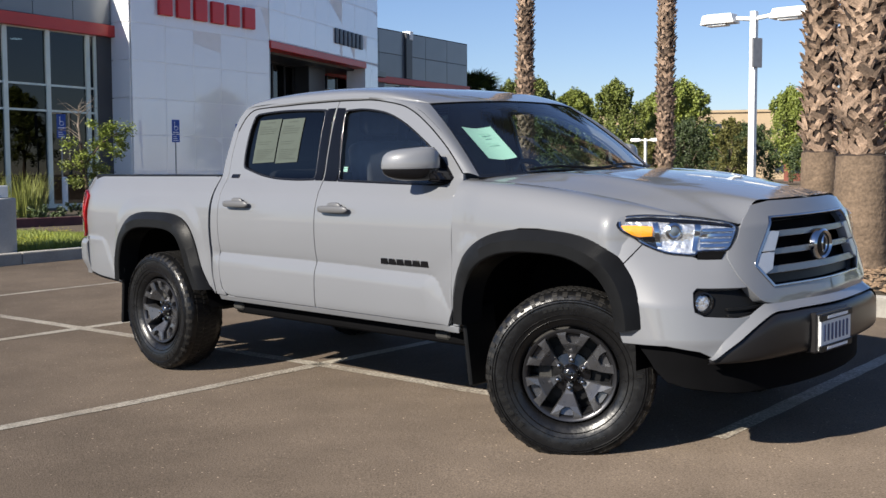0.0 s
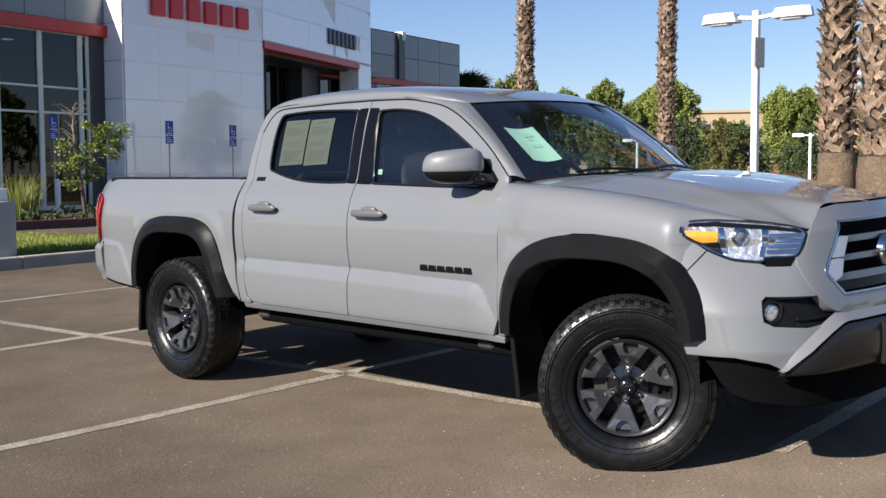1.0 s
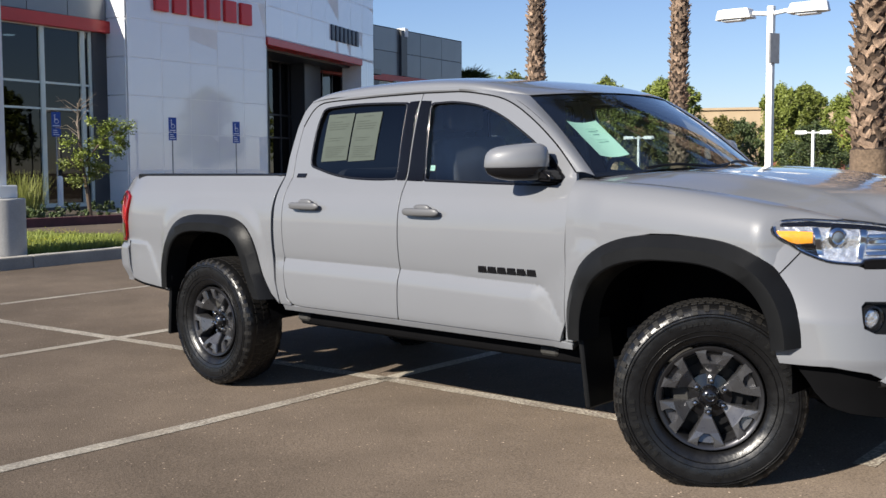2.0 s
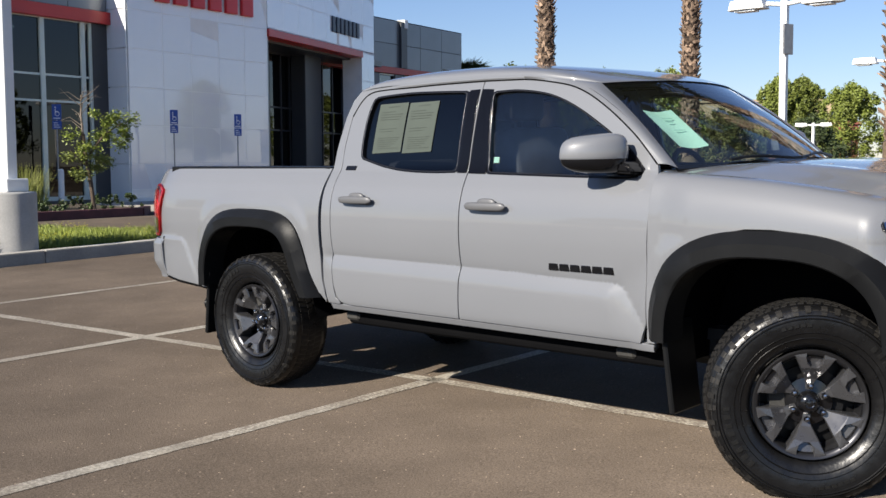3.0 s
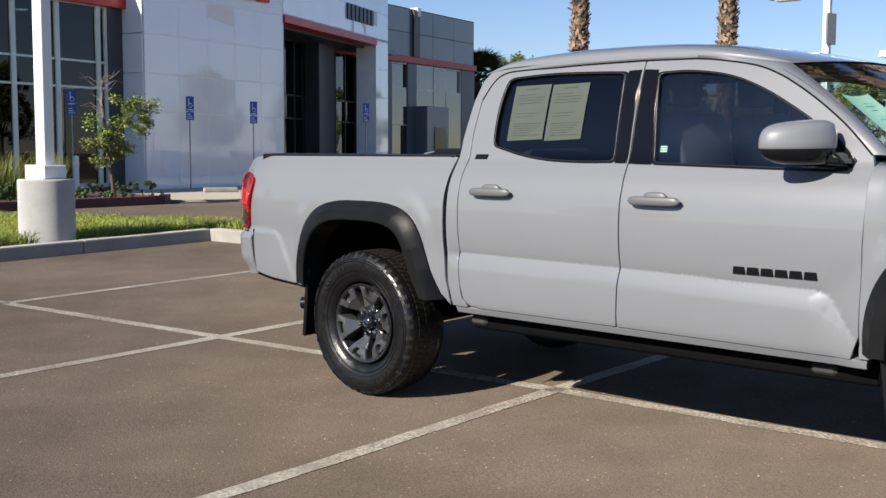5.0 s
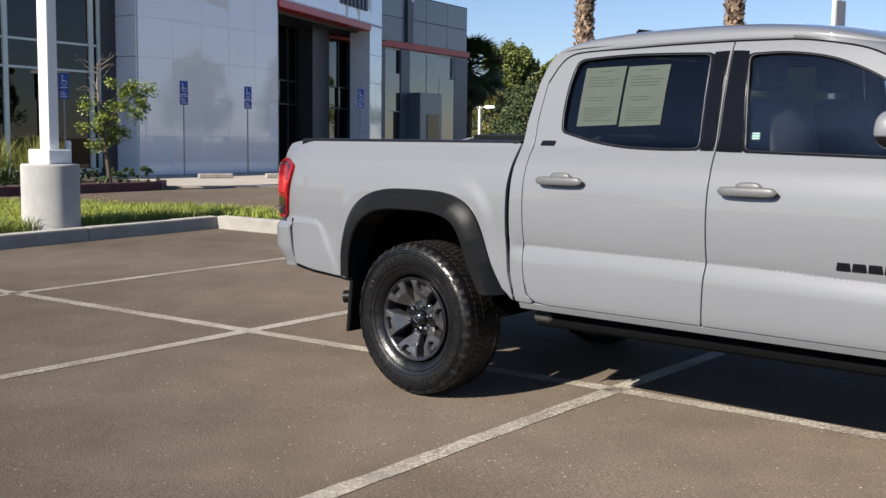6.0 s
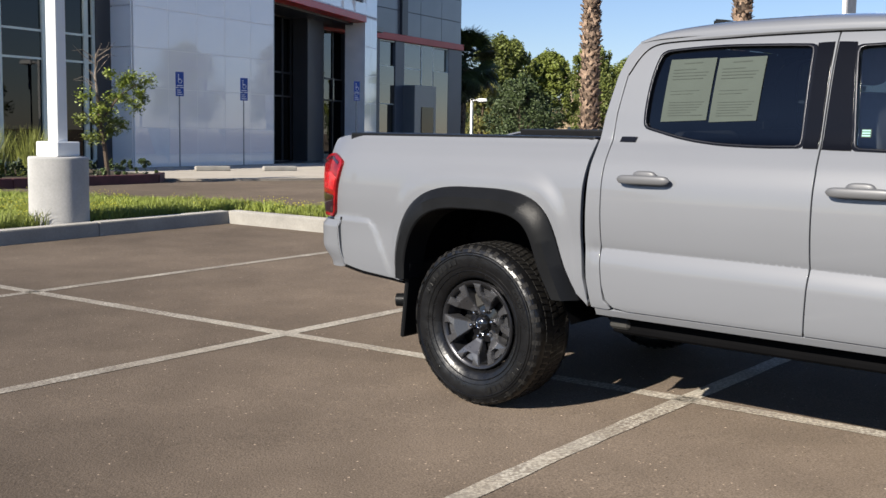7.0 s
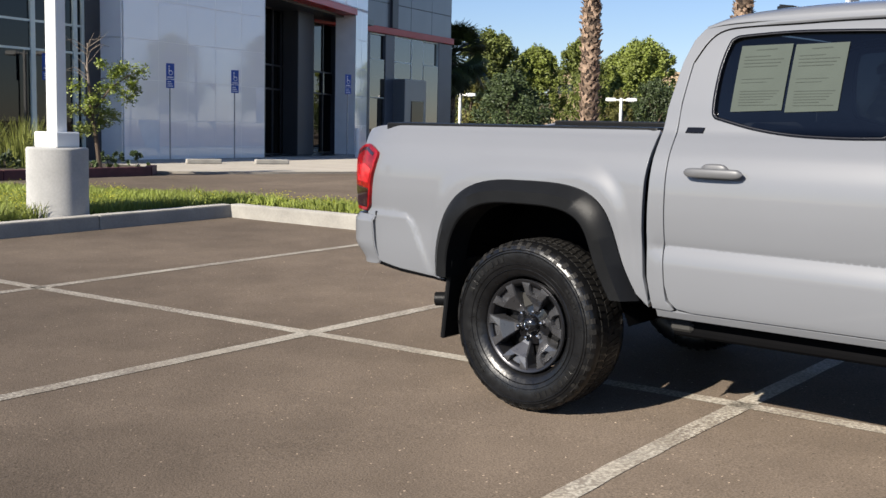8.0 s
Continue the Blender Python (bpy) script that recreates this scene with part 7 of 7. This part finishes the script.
def street_lamp(m, h, pole=0.13, span=0.78, ang=0.0, size=0.80, label="white square-pole lot lamp with two heads", sign=False):
    root = thing("street_lamp", m, label, "street lamp", "lot lamps")
    bm = boxed(-pole / 2, pole / 2, -pole / 2, pole / 2, 0.0, h, 0.008)
    part("pole", bm, M["white"], root)
    part("base_cover", boxed(-0.16, 0.16, -0.16, 0.16, 0.0, 0.16, 0.012), M["white"], root)
    lamp_heads(root, h - 0.05, span, ang, size)
    if sign:
        part("pole_sign", boxed(-0.02, 0.02, -0.14, 0.14, h - 1.15, h - 0.55, 0.006), M["greymetal"], root, matrix=Matrix.Translation((pole / 2 + 0.02, -0.02, 0)) @ Matrix.Rotation(radians(-15), 4, "Z"))
    return root


street_lamp(world_at(-4.70, 16.26), 4.05, ang=3, sign=True)
street_lamp(world_at(-7.9, 31.1), 4.0, ang=3)
for x, y in ((-34.5, 59.2), (-21.9, 58.2)):
    street_lamp(world_at(x, y), 3.43, pole=0.15, span=0.69, size=0.72, ang=20)
street_lamp(world_at(-46.0, 56.5), 3.70, pole=0.16, span=0.75, size=0.8, ang=20)
street_lamp(world_at(21.0, 33.0), 5.5, ang=40)
# lamp on its concrete pedestal in the grass strip
ped = Vector((-7.60, 1.50))
pm = up(ped.x, ped.y)
pedestal = thing("lamp_pedestal", pm, "round pale concrete lamp pedestal in the grass", "pedestal")
bm = bmesh.new()
revolve(bm, [(0.309, 0.800), (0.308, 0.45), (0.310, 0.2), (0.311, 0.0), (0.311, -0.1)], 48, "z")
part("shaft", bm, M["pedestal"], pedestal, smooth=True)
bm = bmesh.new()
revolve(bm, [(0.001, 0.835), (0.296, 0.835), (0.307, 0.825), (0.3105, 0.812), (0.309, 0.799)], 48, "z")
part("cap", bm, M["pedestal"], pedestal, smooth=True)
street_lamp(pm @ Matrix.Translation((0, 0, 0.835)) @ Matrix.Rotation(radians(12), 4, "Z"), 4.6, pole=0.145, label="white square lamp pole on a concrete pedestal", ang=0)


def parking_sign(x, y, z0, top, rz, two=True):
    m = Matrix.Translation((x, y, z0)) @ Matrix.Rotation(radians(rz), 4, "Z")
    root = thing("parking_sign", m, "blue and white accessible parking sign on a thin pole", "sign", "parking signs")
    bm = bmesh.new()
    tube(bm, [(0, 0, -0.1), (0, 0, top - 0.02)], 0.022, 8)
    part("pole", bm, M["greymetal"], root, smooth=True)
    for za, zb in ((top - 0.44, top), (top - 0.70, top - 0.46)):
        p = part("plate", boxed(0.024, 0.030, -0.125, 0.125, za, zb, 0.002), M["blue"], root)
        if zb == top:
            bm = bmesh.new()
            revolve(bm, [(0.050, 0.0305), (0.050, 0.033), (0.064, 0.033), (0.064, 0.0305)], 16)
            part("symbol_ring", bm, M["signwhite"], p, matrix=Matrix.Translation((0, 0.012, za + 0.17)) @ Matrix.Rotation(radians(-90), 4, "Z"))
            part("symbol_bar", boxed(0.0305, 0.033, -0.045, -0.026, za + 0.19, za + 0.32), M["signwhite"], p)
            part("symbol_bar", boxed(0.0305, 0.033, -0.026, 0.045, za + 0.225, za + 0.242), M["signwhite"], p)
            part("symbol_dot", boxed(0.0305, 0.033, -0.052, -0.018, za + 0.335, za + 0.37), M["signwhite"], p)
            part("print_bar", boxed(0.0305, 0.033, -0.09, 0.09, za + 0.035, za + 0.060), M["signwhite"], p)
        else:
            for k in range(3):
                part("print_bar", boxed(0.0305, 0.033, -0.085, 0.085 - 0.03 * k, za + 0.045 + k * 0.06, za + 0.065 + k * 0.06), M["signwhite"], p)
    return root


FU = Vector((-0.1812, 0.9834))
FN = Vector((0.9834, 0.1812))
SP = Vector((-24.286, 14.689))
for u, off, top, rz in ((-0.08, 0.8, 2.78, -15), (2.78, 0.8, 2.75, -15), (8.9, 0.9, 2.95, -15)):
    p = SP + FU * u + FN * off
    parking_sign(p.x, p.y, 0.10, top, rz)
parking_sign(-24.0, 11.2, 0.10, 2.84, -22)


def bollard(x, y, z0, h=0.95):
    bm = bmesh.new()
    revolve(bm, [(0.001, h), (0.05, h - 0.012), (0.078, h - 0.05), (0.082, h - 0.09), (0.082, -0.1)], 20, "z")
    ob = part("bollard", bm, M["white"], smooth=True, matrix=Matrix.Translation((x, y, z0)))
    tagged(ob, "white round-topped steel bollard", "bollard", "bollards")


bollard(-23.5, 11.0, 0.06, 1.06)
p = SP + FU * 8.95 + FN * 1.3
bollard(p.x, p.y, 0.10, 1.05)
for x, y in ((-20.88, 13.90), (-20.08, 15.60)):
    bm = boxed(-0.09, 0.09, -0.48, 0.48, 0.0, 0.13, 0.03, 2)
    tagged(part("wheel_stop", bm, M["concrete"], matrix=Matrix.Translation((x, y, 0.11)) @ Matrix.Rotation(radians(-22), 4, "Z")), "pale concrete wheel stop", "wheel stop", "wheel stops")

# ---------------------------------------------------------------- far buildings
def far_house(x, y, w, d, h, rz, mat, label, rows=3, cols=8):
    root = thing("far_building", world_at(x, y, rz), label, "building", "far buildings")
    part("wall", boxed(-w / 2, w / 2, 0, d, -0.5, h), M[mat], root)
    part("roof", boxed(-w / 2 - 0.3, w / 2 + 0.3, -0.3, d + 0.3, h, h + 0.35), M[mat], root)
    for i in range(cols):
        for j in range(rows):
            u = -w / 2 + w * (i + 0.5) / cols
            z = 1.0 + (h - 1.2) * j / rows
            part("window", boxed(u - w / cols * 0.22, u + w / cols * 0.22, -0.06, 0.02, z, z + (h - 1.2) / rows * 0.5), M["farwin"], root)
    return root


far_house(-74.0, 145.0, 40.0, 14.0, 10.0, 27, "beige", "pale yellow three-storey building far behind the trees")
far_house(-66.0, 97.0, 14.0, 8.0, 3.6, 33, "beige", "low cream building far behind the trees", rows=1, cols=4)
far_house(-49.0, 122.0, 10.0, 8.0, 5.5, 24, "brickred", "red-brown building far behind the trees", rows=2, cols=4)
